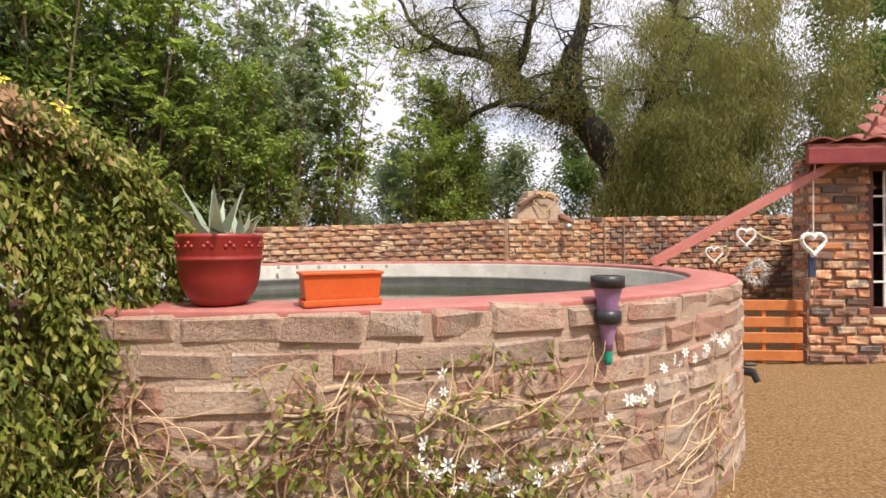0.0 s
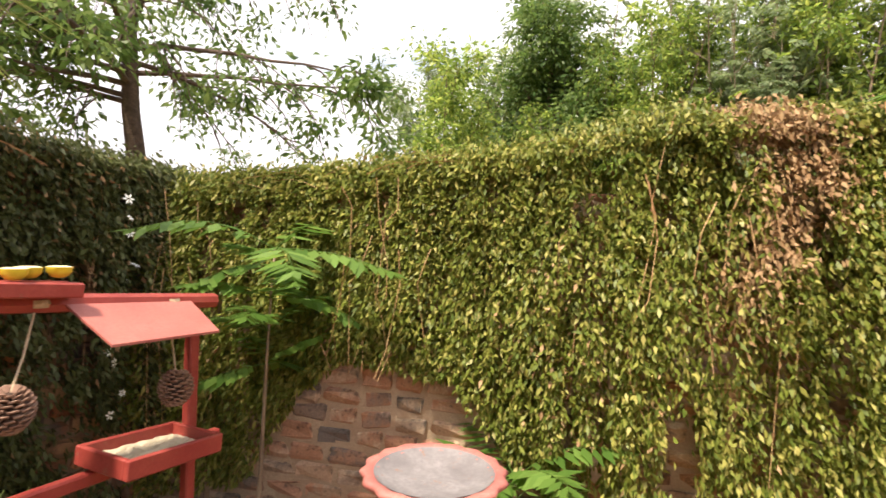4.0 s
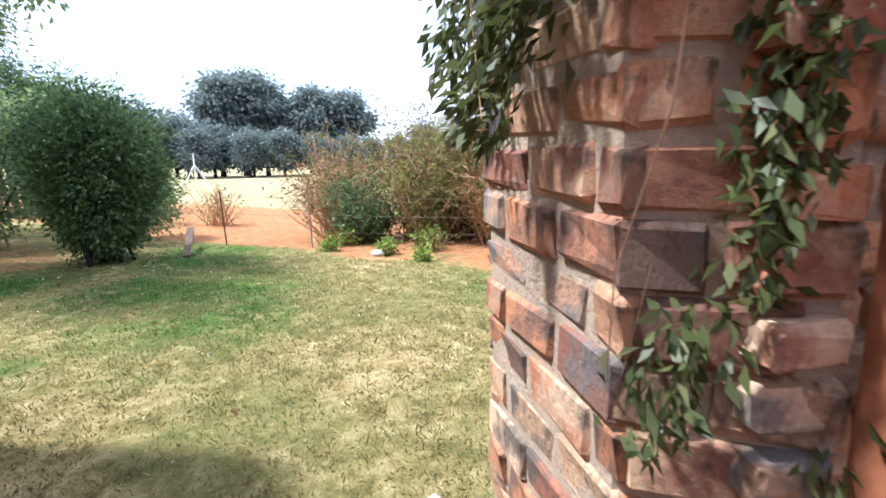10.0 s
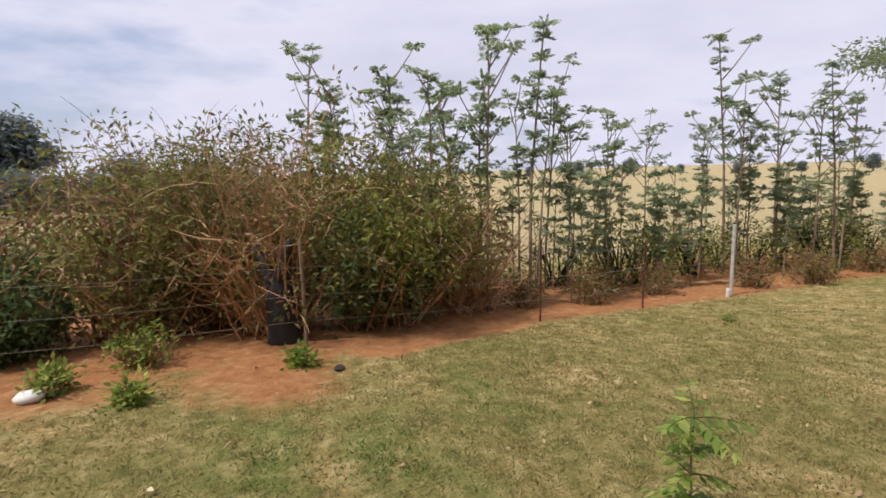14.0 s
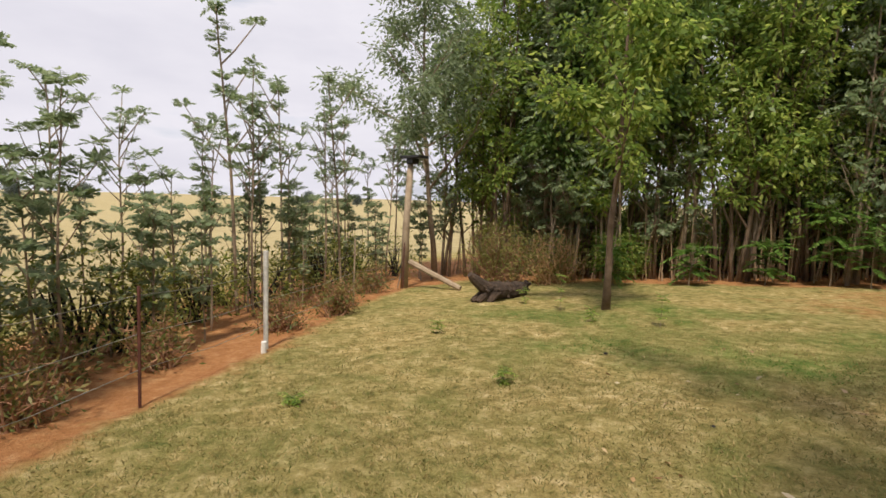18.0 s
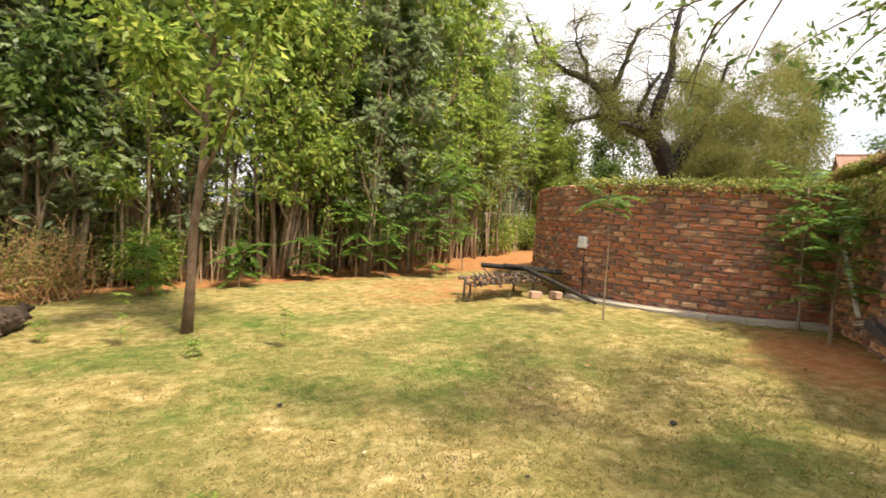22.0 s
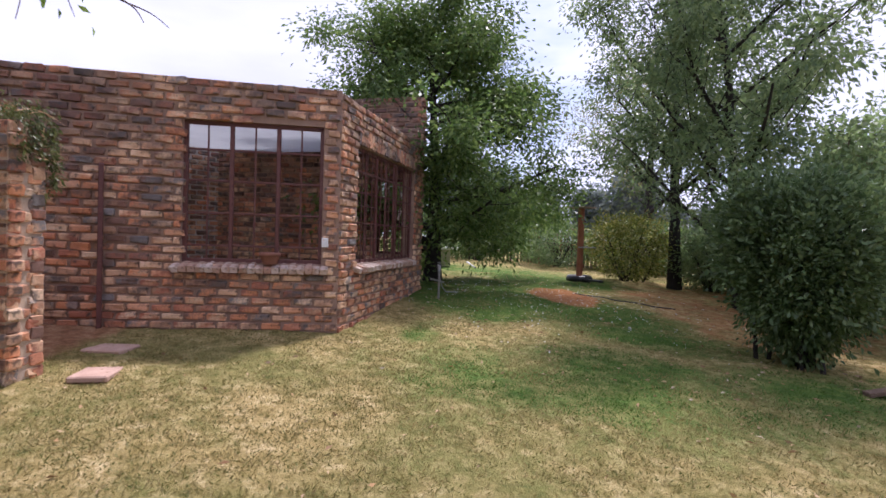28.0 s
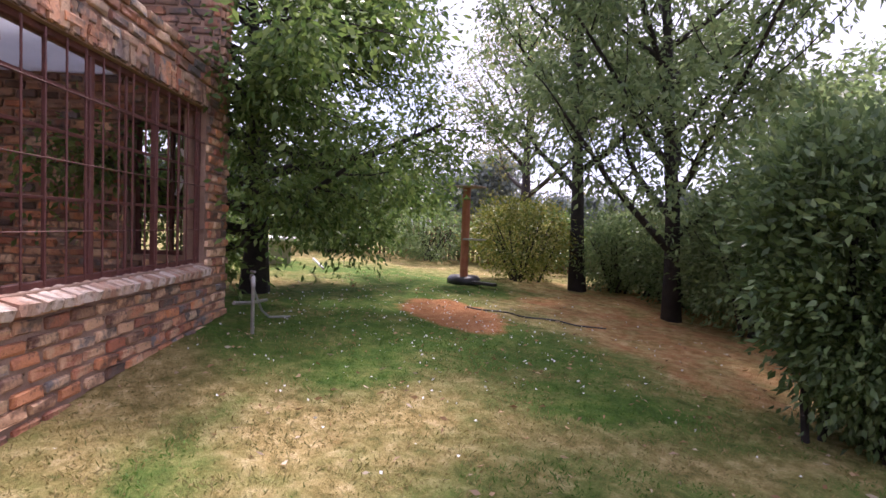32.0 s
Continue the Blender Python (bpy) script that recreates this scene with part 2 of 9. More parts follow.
m_mortar = plain("mortar", (0.24, 0.155, 0.11), (0.37, 0.25, 0.18), 3, 80, 0.95, bumps=0.8, dist=0.008)
m_mortar_pale = plain("pale_mortar", (0.42, 0.31, 0.22), (0.54, 0.42, 0.30), 4, 80, 0.95, bumps=0.8, dist=0.008)
m_mortar_dam = plain("pinkish_mortar", (0.41, 0.295, 0.215), (0.53, 0.40, 0.30), 3, 80, 0.95, bumps=1.0, dist=0.01, wear=(0.36, 0.25, 0.18))
m_cap = plain("red_coping_paint", (0.36, 0.115, 0.10), (0.46, 0.18, 0.15), 5, 90, 0.6, wear=(0.42, 0.27, 0.22))
m_cement = plain("grey_cement", (0.36, 0.35, 0.31), (0.50, 0.49, 0.44), 4, 50, 0.9, wear=(0.25, 0.24, 0.21))
m_gatered = plain("dark_red_gate_paint", (0.165, 0.017, 0.014), (0.215, 0.030, 0.024), 7, 120, 0.5, bumps=0.25, dist=0.002, wear=(0.19, 0.045, 0.035))
m_feedred = plain("red_brown_wood_paint", (0.27, 0.035, 0.03), (0.34, 0.06, 0.045), 9, 90, 0.5, bumps=0.35, dist=0.003, wear=(0.28, 0.09, 0.06))
m_plate = plain("matt_red_sheet", (0.36, 0.10, 0.085), (0.42, 0.14, 0.115), 5, 80, 0.55)
m_potred = plain("glazed_red_clay", (0.27, 0.024, 0.02), (0.33, 0.04, 0.03), 6, 70, 0.42, bumps=0.2)
m_terra = plain("dull_terracotta", (0.20, 0.085, 0.055), (0.28, 0.125, 0.08), 8, 70, 0.85)
m_orange = plain("orange_plastic", (0.62, 0.10, 0.022), (0.68, 0.13, 0.03), 4, 40, 0.4, bumps=0.1, dist=0.001)
m_wood_o = plain("orange_stained_wood", (0.46, 0.14, 0.035), (0.56, 0.20, 0.06), 7, 70, 0.55, wear=(0.30, 0.10, 0.04))
m_woodpost = plain("brown_door_post", (0.30, 0.10, 0.045), (0.38, 0.15, 0.07), 8, 70, 0.6)
m_rust = plain("rust_brown_steel", (0.085, 0.028, 0.022), (0.13, 0.045, 0.035), 12, 90, 0.55, bumps=0.3, dist=0.002, wear=(0.20, 0.11, 0.08))
m_greysteel = plain("dull_steel", (0.30, 0.29, 0.27), (0.42, 0.41, 0.39), 10, 80, 0.45, 0.7)
m_white = plain("weathered_white", (0.70, 0.69, 0.66), (0.80, 0.79, 0.76), 10, 80, 0.7)
m_black = plain("black_plastic", (0.018, 0.018, 0.02), (0.03, 0.03, 0.032), 10, 80, 0.4)
m_purple = plain("purple_plastic", (0.24, 0.13, 0.26), (0.32, 0.19, 0.33), 10, 60, 0.35)
m_green_p = plain("green_plastic", (0.01, 0.30, 0.20), (0.02, 0.36, 0.24), 10, 60, 0.35)
m_bark = plain("brown_bark", (0.13, 0.085, 0.055), (0.22, 0.15, 0.10), 9, 55, 0.95, bumps=1.0, dist=0.02, wear=(0.30, 0.20, 0.13))
m_bark_m, _nt, _b = nodes_of("fissured_red_brown_bark")
_co = _nt.nodes.new("ShaderNodeTexCoord")
_mp = _nt.nodes.new("ShaderNodeMapping")
_mp.inputs["Scale"].default_value = (52, 52, 20)
_nt.links.new(_co.outputs["Object"], _mp.inputs["Vector"])
_n = _nt.nodes.new("ShaderNodeTexNoise")
_n.inputs["Scale"].default_value, _n.inputs["Detail"].default_value, _n.inputs["Roughness"].default_value = 1.0, 6.0, 0.6
_nt.links.new(_mp.outputs["Vector"], _n.inputs["Vector"])
_r = ramp_node(_nt, _n.outputs["Fac"], [(0.34, (0.085, 0.05, 0.032)), (0.47, (0.19, 0.115, 0.068)), (0.58, (0.29, 0.20, 0.125)), (0.68, (0.48, 0.40, 0.29))])
_nt.links.new(_r.outputs["Color"], _b.inputs["Base Color"])
_b.inputs["Roughness"].default_value = 0.95
bump(_nt, _b, _n.outputs["Fac"], 1.0, 0.03)
m_bark_u = plain("dark_upper_bark", (0.085, 0.06, 0.048), (0.17, 0.118, 0.09), 16, 50, 0.95, bumps=1.0, dist=0.02)
m_bark_d = plain("dark_bark", (0.02, 0.017, 0.016), (0.045, 0.037, 0.032), 5, 40, 0.95, bumps=1.0, dist=0.03)
m_bark_p = plain("pale_stem_bark", (0.22, 0.16, 0.11), (0.34, 0.26, 0.18), 9, 60, 0.9, bumps=0.6, dist=0.008)
m_twig = plain("dry_twigs", (0.40, 0.21, 0.10), (0.58, 0.37, 0.20), 5, 50, 0.9)
m_twig_d = plain("grey_brown_twigs", (0.22, 0.11, 0.06), (0.36, 0.20, 0.115), 5, 50, 0.9)
m_straw = plain("straw", (0.50, 0.37, 0.20), (0.62, 0.48, 0.29), 5, 50, 0.9)
m_timber = plain("weathered_timber", (0.26, 0.19, 0.13), (0.38, 0.30, 0.21), 6, 60, 0.85, bumps=0.7, dist=0.006)
m_slab = plain("pinkish_paving", (0.40, 0.255, 0.19), (0.50, 0.345, 0.265), 5, 70, 0.9, bumps=0.5)
m_conc = plain("old_concrete", (0.34, 0.30, 0.25), (0.46, 0.42, 0.35), 3, 60, 0.95, bumps=0.6)
m_tile = plain("dark_red_roof_tile", (0.22, 0.06, 0.045), (0.30, 0.10, 0.07), 6, 60, 0.7)
m_fascia = plain("maroon_fascia_paint", (0.20, 0.03, 0.032), (0.26, 0.05, 0.05), 6, 60, 0.4)
m_cone_in = plain("pine_cone_core", (0.05, 0.03, 0.02), (0.09, 0.05, 0.035), 20, 80, 0.9)
m_cone = plain("pine_cone_scales", (0.20, 0.11, 0.075), (0.34, 0.22, 0.16), 30, 90, 0.85, bumps=0.6)
m_fruit = plain("yellow_fruit_skin", (0.68, 0.50, 0.02), (0.62, 0.55, 0.06), 20, 60, 0.45)
m_pulp = plain("pale_fruit_flesh", (0.72, 0.66, 0.36), (0.78, 0.72, 0.45), 30, 80, 0.5)
m_seed = plain("crumbs_and_seed", (0.52, 0.42, 0.30), (0.64, 0.55, 0.42), 40, 160, 0.95, bumps=1.0, dist=0.006)
m_dish = plain("grey_bath_bowl", (0.15, 0.135, 0.14), (0.24, 0.22, 0.225), 7, 60, 0.8, wear=(0.24, 0.13, 0.09))
m_string = plain("twine", (0.40, 0.31, 0.20), (0.52, 0.42, 0.29), 30, 90, 0.95)
m_petal = plain("white_petals", (0.78, 0.80, 0.74), (0.84, 0.85, 0.80), 20, 60, 0.6, bumps=0.1)
m_peach = plain("peach_petals", (0.70, 0.33, 0.16), (0.76, 0.45, 0.26), 20, 60, 0.6, bumps=0.1)
m_inner_wall = plain("room_plaster", (0.50, 0.45, 0.40), (0.58, 0.53, 0.47), 3, 60, 0.9)
m_sheet, _nt, _b = nodes_of("translucent_roof_sheet")
_b.inputs["Base Color"].default_value = (0.42, 0.42, 0.43, 1)
_b.inputs["Roughness"].default_value = 0.6
_t = _nt.nodes.new("ShaderNodeBsdfTranslucent")
_n = noise_node(_nt, 3.0, 4.0)
_r = ramp_node(_nt, _n.outputs["Fac"], [(0.35, (0.74, 0.75, 0.77)), (0.65, (0.84, 0.85, 0.86))])
_nt.links.new(_r.outputs["Color"], _t.inputs["Color"])
_s = _nt.nodes.new("ShaderNodeMixShader")
_s.inputs["Fac"].default_value = 0.5
_nt.links.new(_b.outputs["BSDF"], _s.inputs[1])
_nt.links.new(_t.outputs["BSDF"], _s.inputs[2])
_nt.links.new(_s.outputs["Shader"], _nt.nodes["Material Output"].inputs["Surface"])
m_hose = plain("grey_hose", (0.20, 0.22, 0.18), (0.30, 0.31, 0.26), 8, 60, 0.6)

YG = [(0.14, 0.18, 0.03), (0.22, 0.25, 0.045), (0.10, 0.145, 0.025), (0.33, 0.33, 0.075), (0.46, 0.41, 0.13)]
m_creeper = leafy("creeper_leaves", YG, 0.45)
# darker copy of the creeper leaves, with the gate wall's shade in the colour
m_creeper_d = leafy("creeper_leaves_shade_tinted", [(0.085, 0.105, 0.036), (0.14, 0.16, 0.055), (0.06, 0.08, 0.028), (0.22, 0.22, 0.095)], 0.4, 0.38)
m_creeper_dry = leafy("dry_creeper_leaves", [(0.36, 0.21, 0.11), (0.52, 0.34, 0.19), (0.26, 0.15, 0.07), (0.42, 0.30, 0.15)], 0.8, 0.2)
m_leaf = leafy("fresh_green_leaves", [(0.12, 0.20, 0.045), (0.21, 0.315, 0.065), (0.33, 0.43, 0.10), (0.52, 0.58, 0.15)], 0.35, 0.6)
m_leaf_d = leafy("dark_green_leaves", [(0.075, 0.145, 0.04), (0.14, 0.22, 0.06), (0.23, 0.315, 0.095)], 0.35, 0.55)
m_leaf_b = leafy("bluish_dark_leaves", [(0.13, 0.195, 0.09), (0.20, 0.285, 0.125), (0.31, 0.39, 0.18)], 0.35, 0.58)
m_leaf_e = leafy("evergreen_leaves", [(0.085, 0.14, 0.06), (0.14, 0.215, 0.085), (0.22, 0.30, 0.13)], 0.3, 0.45)
m_leaf_o = leafy("olive_weeping_leaves", [(0.15, 0.165, 0.05), (0.23, 0.235, 0.07), (0.34, 0.32, 0.10)], 0.5, 0.5)
m_pinnate = leafy("pinnate_leaflets", [(0.09, 0.185, 0.035), (0.14, 0.25, 0.05), (0.21, 0.34, 0.08)], 0.35, 0.5)
# grey-green leaf colour, lifted paler to paint haze over the trees behind
m_pinnate_p = leafy("haze_paled_grey_green_leaflets", [(0.17, 0.235, 0.125), (0.25, 0.32, 0.175), (0.36, 0.42, 0.26)], 0.4, 0.58)
m_bushleaf = leafy("bush_leaves", [(0.08, 0.12, 0.03), (0.15, 0.17, 0.045), (0.26, 0.20, 0.07), (0.36, 0.19, 0.08)], 0.5, 0.3)
m_yucca = leafy("yucca_blades", [(0.10, 0.16, 0.035), (0.16, 0.22, 0.06), (0.24, 0.27, 0.10)], 0.4, 0.2)
m_agave = leafy("grey_green_agave", [(0.30, 0.38, 0.28), (0.38, 0.45, 0.34), (0.22, 0.30, 0.20)], 0.5, 0.15)
m_palm = leafy("palm_blades", [(0.15, 0.20, 0.05), (0.24, 0.29, 0.085), (0.36, 0.36, 0.14)], 0.45, 0.4)
m_blade = leafy("lawn_blades", [(0.36, 0.27, 0.11), (0.27, 0.23, 0.085), (0.17, 0.18, 0.055), (0.42, 0.32, 0.15), (0.10, 0.14, 0.03)], 0.8, 0.25)
m_blade_g = leafy("green_lawn_blades", [(0.07, 0.16, 0.022), (0.11, 0.21, 0.03), (0.05, 0.12, 0.018)], 0.7, 0.25)
m_litter = leafy("fallen_leaves", [(0.40, 0.24, 0.11), (0.52, 0.38, 0.22), (0.28, 0.15, 0.07), (0.60, 0.52, 0.38)], 0.9, 0.1)
# pale bluish tones paint the distance haze into the leaf colour
m_far = leafy("haze_tinted_far_leaves", [(0.14, 0.18, 0.175), (0.19, 0.23, 0.22), (0.25, 0.285, 0.27)], 0.7, 0.5)

m_water, _nt, _b = nodes_of("dark_water")
_b.inputs["Base Color"].default_value = (0.035, 0.045, 0.02, 1)
_b.inputs["Roughness"].default_value = 0.06
_n = noise_node(_nt, 3.0, 3.0)
bump(_nt, _b, _n.outputs["Fac"], 0.15, 0.01)

m_glass, _nt, _b = nodes_of("window_glass")
_b.inputs["Base Color"].default_value = (0.9, 0.93, 0.93, 1)
_b.inputs["Roughness"].default_value = 0.02
_b.inputs["Transmission Weight"].default_value = 1.0
_b.inputs["IOR"].default_value = 1.05


# ---- mesh helpers ----
def quick_mesh(name, verts, faces_flat, per, mat, smooth=False):
    """A mesh from arrays: every face has `per` corners."""
    me = bpy.data.meshes.new(name)
    verts = np.asarray(verts, np.float32).reshape(-1, 3)
    idx = np.asarray(faces_flat, np.int32).ravel()
    n = len(idx) // per
    me.vertices.add(len(verts))
    me.vertices.foreach_set("co", verts.ravel())
    me.loops.add(len(idx))
    me.loops.foreach_set("vertex_index", idx)
    me.polygons.add(n)
    me.polygons.foreach_set("loop_start", np.arange(n, dtype=np.int32) * per)
    if smooth:
        me.polygons.foreach_set("use_smooth", np.ones(n, bool))
    me.update(calc_edges=True)
    me.materials.append(mat)
    return me


class Build:
    """Gathers shapes into one mesh."""

    def __init__(self):
        self.v, self.f = [], []

    def add(self, verts, faces):
        k = len(self.v)
        self.v.extend(tuple(p) for p in verts)
        self.f.extend(tuple(i + k for i in q) for q in faces)
        return self

    def box(self, c, s, bev=0.004, m=None):
        v, q = chamfer(s, bev)
        m = m or Matrix.Identity(4)
        return self.add([m @ (Vector(c) + p) for p in v], q)

    def beam(self, a, b, w, h, bev=0.004, up=(0, 0, 1)):
        """A squared bar from a to b."""
        a, b = Vector(a), Vector(b)
        d = (b - a)
        x = d.normalized()
        y = Vector(up).cross(x)
        y = y.normalized() if y.length > 1e-4 else Vector((0, 1, 0)).cross(x).normalized()
        z = x.cross(y)
        m = Matrix((x, y, z)).transposed().to_4x4()
        m.translation = (a + b) / 2
        return self.box((0, 0, 0), (d.length, w, h), bev, m)

    def tube(self, pts, radii, n=7, cap=True):
        pts = [Vector(p) for p in pts]
        radii = radii if isinstance(radii, (list, tuple)) else [radii] * len(pts)
        k, rows = len(self.v), len(pts)
        side = None
        for i, p in enumerate(pts):
            d = (pts[min(i + 1, rows - 1)] - pts[max(i - 1, 0)]).normalized()
            if side is None:
                side = d.orthogonal().normalized()
            side = (side - d * side.dot(d)).normalized()
            up = d.cross(side)
            for j in range(n):
                a = 2 * math.pi * j / n
                self.v.append(tuple(p + radii[i] * (math.cos(a) * side + math.sin(a) * up)))
        for i in range(rows - 1):
            for j in range(n):
                a, b = k + i * n + j, k + i * n + (j + 1) % n
                self.f.append((a, b, b + n, a + n))
        if cap:
            self.f.append(tuple(k + j for j in range(n - 1, -1, -1)))
            self.f.append(tuple(k + (rows - 1) * n + j for j in range(n)))
        return self

    def lathe(self, profile, n=28, c=(0, 0, 0), wave=0.0, lobes=0):
        """Turns a profile of (radius, height) round the upright axis; the outer rim may be scalloped."""
        k, rows = len(self.v), len(profile)
        big = max(r for r, _ in profile)
        for r, z in profile:
            for j in range(n):
                a = 2 * math.pi * j / n
                rr = r * (1 + wave * math.cos(lobes * a) * (r / big) ** 4)
                self.v.append((c[0] + rr * math.cos(a), c[1] + rr * math.sin(a), c[2] + z))
        for i in range(rows - 1):
            for j in range(n):
                a, b = k + i * n + j, k + i * n + (j + 1) % n
                self.f.append((a, b, b + n, a + n))
        return self

    def mesh(self, name, mat, smooth=False):
        me = bpy.data.meshes.new(name)
        me.from_pydata(self.v, [], self.f)
        if smooth:
            me.polygons.foreach_set("use_smooth", np.ones(len(me.polygons), bool))
        me.materials.append(mat)
        return me


def chamfer(s, b):
    """A box of size s, its edges cut by b."""
    hx, hy, hz = (v / 2 for v in s)
    b = min(b, 0.45 * min(s))
    v, ix = [], {}
    for sx in (-1, 1):
        for sy in (-1, 1):
            for sz in (-1, 1):
                for ax in range(3):
                    p = [sx * (hx - b), sy * (hy - b), sz * (hz - b)]
                    p[ax] = (sx * hx, sy * hy, sz * hz)[ax]
                    ix[sx, sy, sz, ax] = len(v)
                    v.append(Vector(p))
    f = []
    for ax in range(3):
        for sg in (-1, 1):
            u, w = (ax + 1) % 3, (ax + 2) % 3
            ring = []
            for su, sw in ((-1, -1), (1, -1), (1, 1), (-1, 1)):
                k = [0, 0, 0]
                k[ax], k[u], k[w] = sg, su, sw
                ring.append(ix[(*k, ax)])
            f.append(ring if sg > 0 else ring[::-1])
    for ax in range(3):
        u, w = (ax + 1) % 3, (ax + 2) % 3
        for su in (-1, 1):
            for sw in (-1, 1):
                k0, k1 = [0, 0, 0], [0, 0, 0]
                k0[u] = k1[u] = su
                k0[w] = k1[w] = sw
                k0[ax], k1[ax] = -1, 1
                q = [ix[(*k0, u)], ix[(*k1, u)], ix[(*k1, w)], ix[(*k0, w)]]
                f.append(q if su * sw > 0 else q[::-1])
    for sx in (-1, 1):
        for sy in (-1, 1):
            for sz in (-1, 1):
                t = [ix[sx, sy, sz, a] for a in range(3)]
                f.append(t if sx * sy * sz > 0 else t[::-1])
    return v, f


def empty(name, label, category, at=(0, 0, 0), group="", kind=""):
    ob = new(name)
    ob.location = at
    ob.empty_display_size = 0.1
    return tagged(ob, label, category, group, kind)


def world_of(ob):
    if ob.parent is None:
        return ob.matrix_basis.copy()
    return world_of(ob.parent) @ ob.matrix_parent_inverse @ ob.matrix_basis


def part(name, data, mat, parent, label="", smooth=False):
    """Links a Build, bmesh or mesh as one mesh object under a thing or a part; its places are in the world."""
    if isinstance(data, Build):
        data = data.mesh(name, mat, smooth)
    ob = new(name, data)
    ob.parent = parent
    ob.matrix_parent_inverse = world_of(parent).inverted()
    if label:
        ob["label"] = label
    return ob


def thing(name, data, mat, label, category, group="", kind="", smooth=False):
    if isinstance(data, Build):
        data = data.mesh(name, mat, smooth)
    return tagged(new(name, data), label, category, group, kind)


def gz(x, y):
    """The height of the ground."""
    z = 0.072 * max(min(x, 0.0), -16.0) - 0.03 + 0.03 * min(max(x, 0.0), 6.0)
    if x < -16:
        z += 0.045 * max(x + 16, -44.0) + 0.015 * max(min(x + 60, 0.0), -120.0)
    return z


rng = np.random.default_rng(7)


def unit(v):
    return v / np.maximum(np.linalg.norm(v, axis=-1, keepdims=True), 1e-9)


def leaf_cards(P, D, L, W, fold=0.15):
    """Folded four-cornered leaves at P that point along D."""
    P, D = np.asarray(P, float), unit(np.asarray(D, float))
    n = len(P)
    L, W = np.broadcast_to(L, n)[:, None], np.broadcast_to(W, n)[:, None]
    S = unit(np.cross(D, rng.normal(size=(n, 3))))
    N = np.cross(D, S)
    mid = P + 0.45 * L * D + fold * L * N
    v = np.stack([P, mid + 0.5 * W * S, P + L * D, mid - 0.5 * W * S], 1)
    return v.reshape(-1, 3), np.arange(4 * n)


def blade_cards(P, D, L, W, droop=0.3, up=(0, 0, 1), rows=3):
    """Long tapering blades from P along D that bend down towards the tip."""
    P, D = np.asarray(P, float), unit(np.asarray(D, float))
    n = len(P)
    L, W = np.broadcast_to(L, n)[:, None], np.broadcast_to(W, n)[:, None]
    S = unit(np.cross(D, np.asarray(up) + 0.05 * rng.normal(size=(n, 3))))
    vs = []
    for i in range(rows + 1):
        s = i / rows
        c = P + L * D * s - np.array([0, 0, 1]) * (droop * L * s * s)
        w = W * (1 - s) ** 0.7 * (0.75 + 0.5 * math.sin(math.pi * min(1, s * 1.3)))
        if i == rows:
            w = W * 0.03
        lift = np.array([0, 0, 1]) * 0.18 * w
        vs += [c - 0.5 * w * S + lift, c + 0.5 * w * S + lift]
    v = np.stack(vs, 1).reshape(-1, 3)
    k = 2 * (rows + 1)
    q = np.array([[2 * i, 2 * i + 1, 2 * i + 3, 2 * i + 2] for i in range(rows)]).ravel()
    f = (np.arange(n)[:, None] * k + q[None]).ravel()
    return v, f


def join_arrays(items):
    vs, fs, k = [], [], 0
    for v, f in items:
        vs.append(v)
        fs.append(np.asarray(f) + k)
        k += len(v)
    return np.concatenate(vs), np.concatenate(fs)


def pinnate(base, direction, length, pairs=8, leaf=0.09, wide=0.03, droop=0.35, twist=0.0):
    """One compound leaf: a rachis with leaflets in pairs. Returns its leaflets and the rachis points."""
    base, d = np.asarray(base, float), unit(np.asarray(direction, float))
    s = np.linspace(0.2, 1, pairs)
    pts = base + np.outer(s * length, d) - np.outer(droop * length * s**2, [0, 0, 1])
    tang = unit(d[None] - np.outer(2 * droop * s, [0, 0, 1]))
    side = unit(np.cross(tang, np.array([0, 0, 1.0]) + twist * rng.normal(size=3)) + 1e-6)
    size = leaf * (0.75 + 0.5 * np.sin(np.pi * s))
    P, D = [pts, pts], [unit(side * 0.9 + tang * 0.5 - [0, 0, 0.3]), unit(-side * 0.9 + tang * 0.5 - [0, 0, 0.3])]
    P.append(pts[-1:]); D.append(tang[-1:])
    P, D = np.concatenate(P), np.concatenate(D) + 0.12 * rng.normal(size=(2 * pairs + 1, 3))
    size = np.concatenate([size, size, size[-1:]])
    S = unit(np.cross(unit(D), [0, 0, 1.0] + 0.15 * rng.normal(size=(len(D), 3))))
    D = unit(D)
    mid = P + 0.4 * size[:, None] * D
    w = wide * size[:, None] / leaf
    v = np.stack([P, mid + 0.5 * w * S, P + size[:, None] * D, mid - 0.5 * w * S], 1).reshape(-1, 3)
    s2 = np.linspace(0, 1, 5)
    rach = base + np.outer(s2 * length, d) - np.outer(droop * length * s2**2, [0, 0, 1])
    return (v, np.arange(len(v))), rach

# ---- plan ----
C1, P1 = Vector((-5.40, -2.03)), Vector((-3.30, -4.20))            # outer corner, and where the west wall meets the pier
DA = Vector((0.63, 0.775)).normalized()
A_END = C1 + 5.3 * DA                                             # the north-west wall runs on to the dam
DAM, DAM_R, RING_R = Vector((-0.76, 4.86)), 3.07, 4.05
BC, B_GATE, B_FAR = Vector((-2.66, -7.27)), Vector((-1.05, -3.30)), Vector((-0.10, -9.78))
LAWN_Y = [-30, -13, -9.2, -7.6, -6.6, -5, -3.3, -1.7, 1, 3.1, 5, 8]
LAWN_X = [-7.0, -7.3, -8.3, -9.4, -9.3, -10.7, -11.8, -12.6, -14.3, -15.2, -15.0, -15]


def soft(v, a, b):
    t = np.clip((v - a) / (b - a), 0, 1)
    return t * t * (3 - 2 * t)


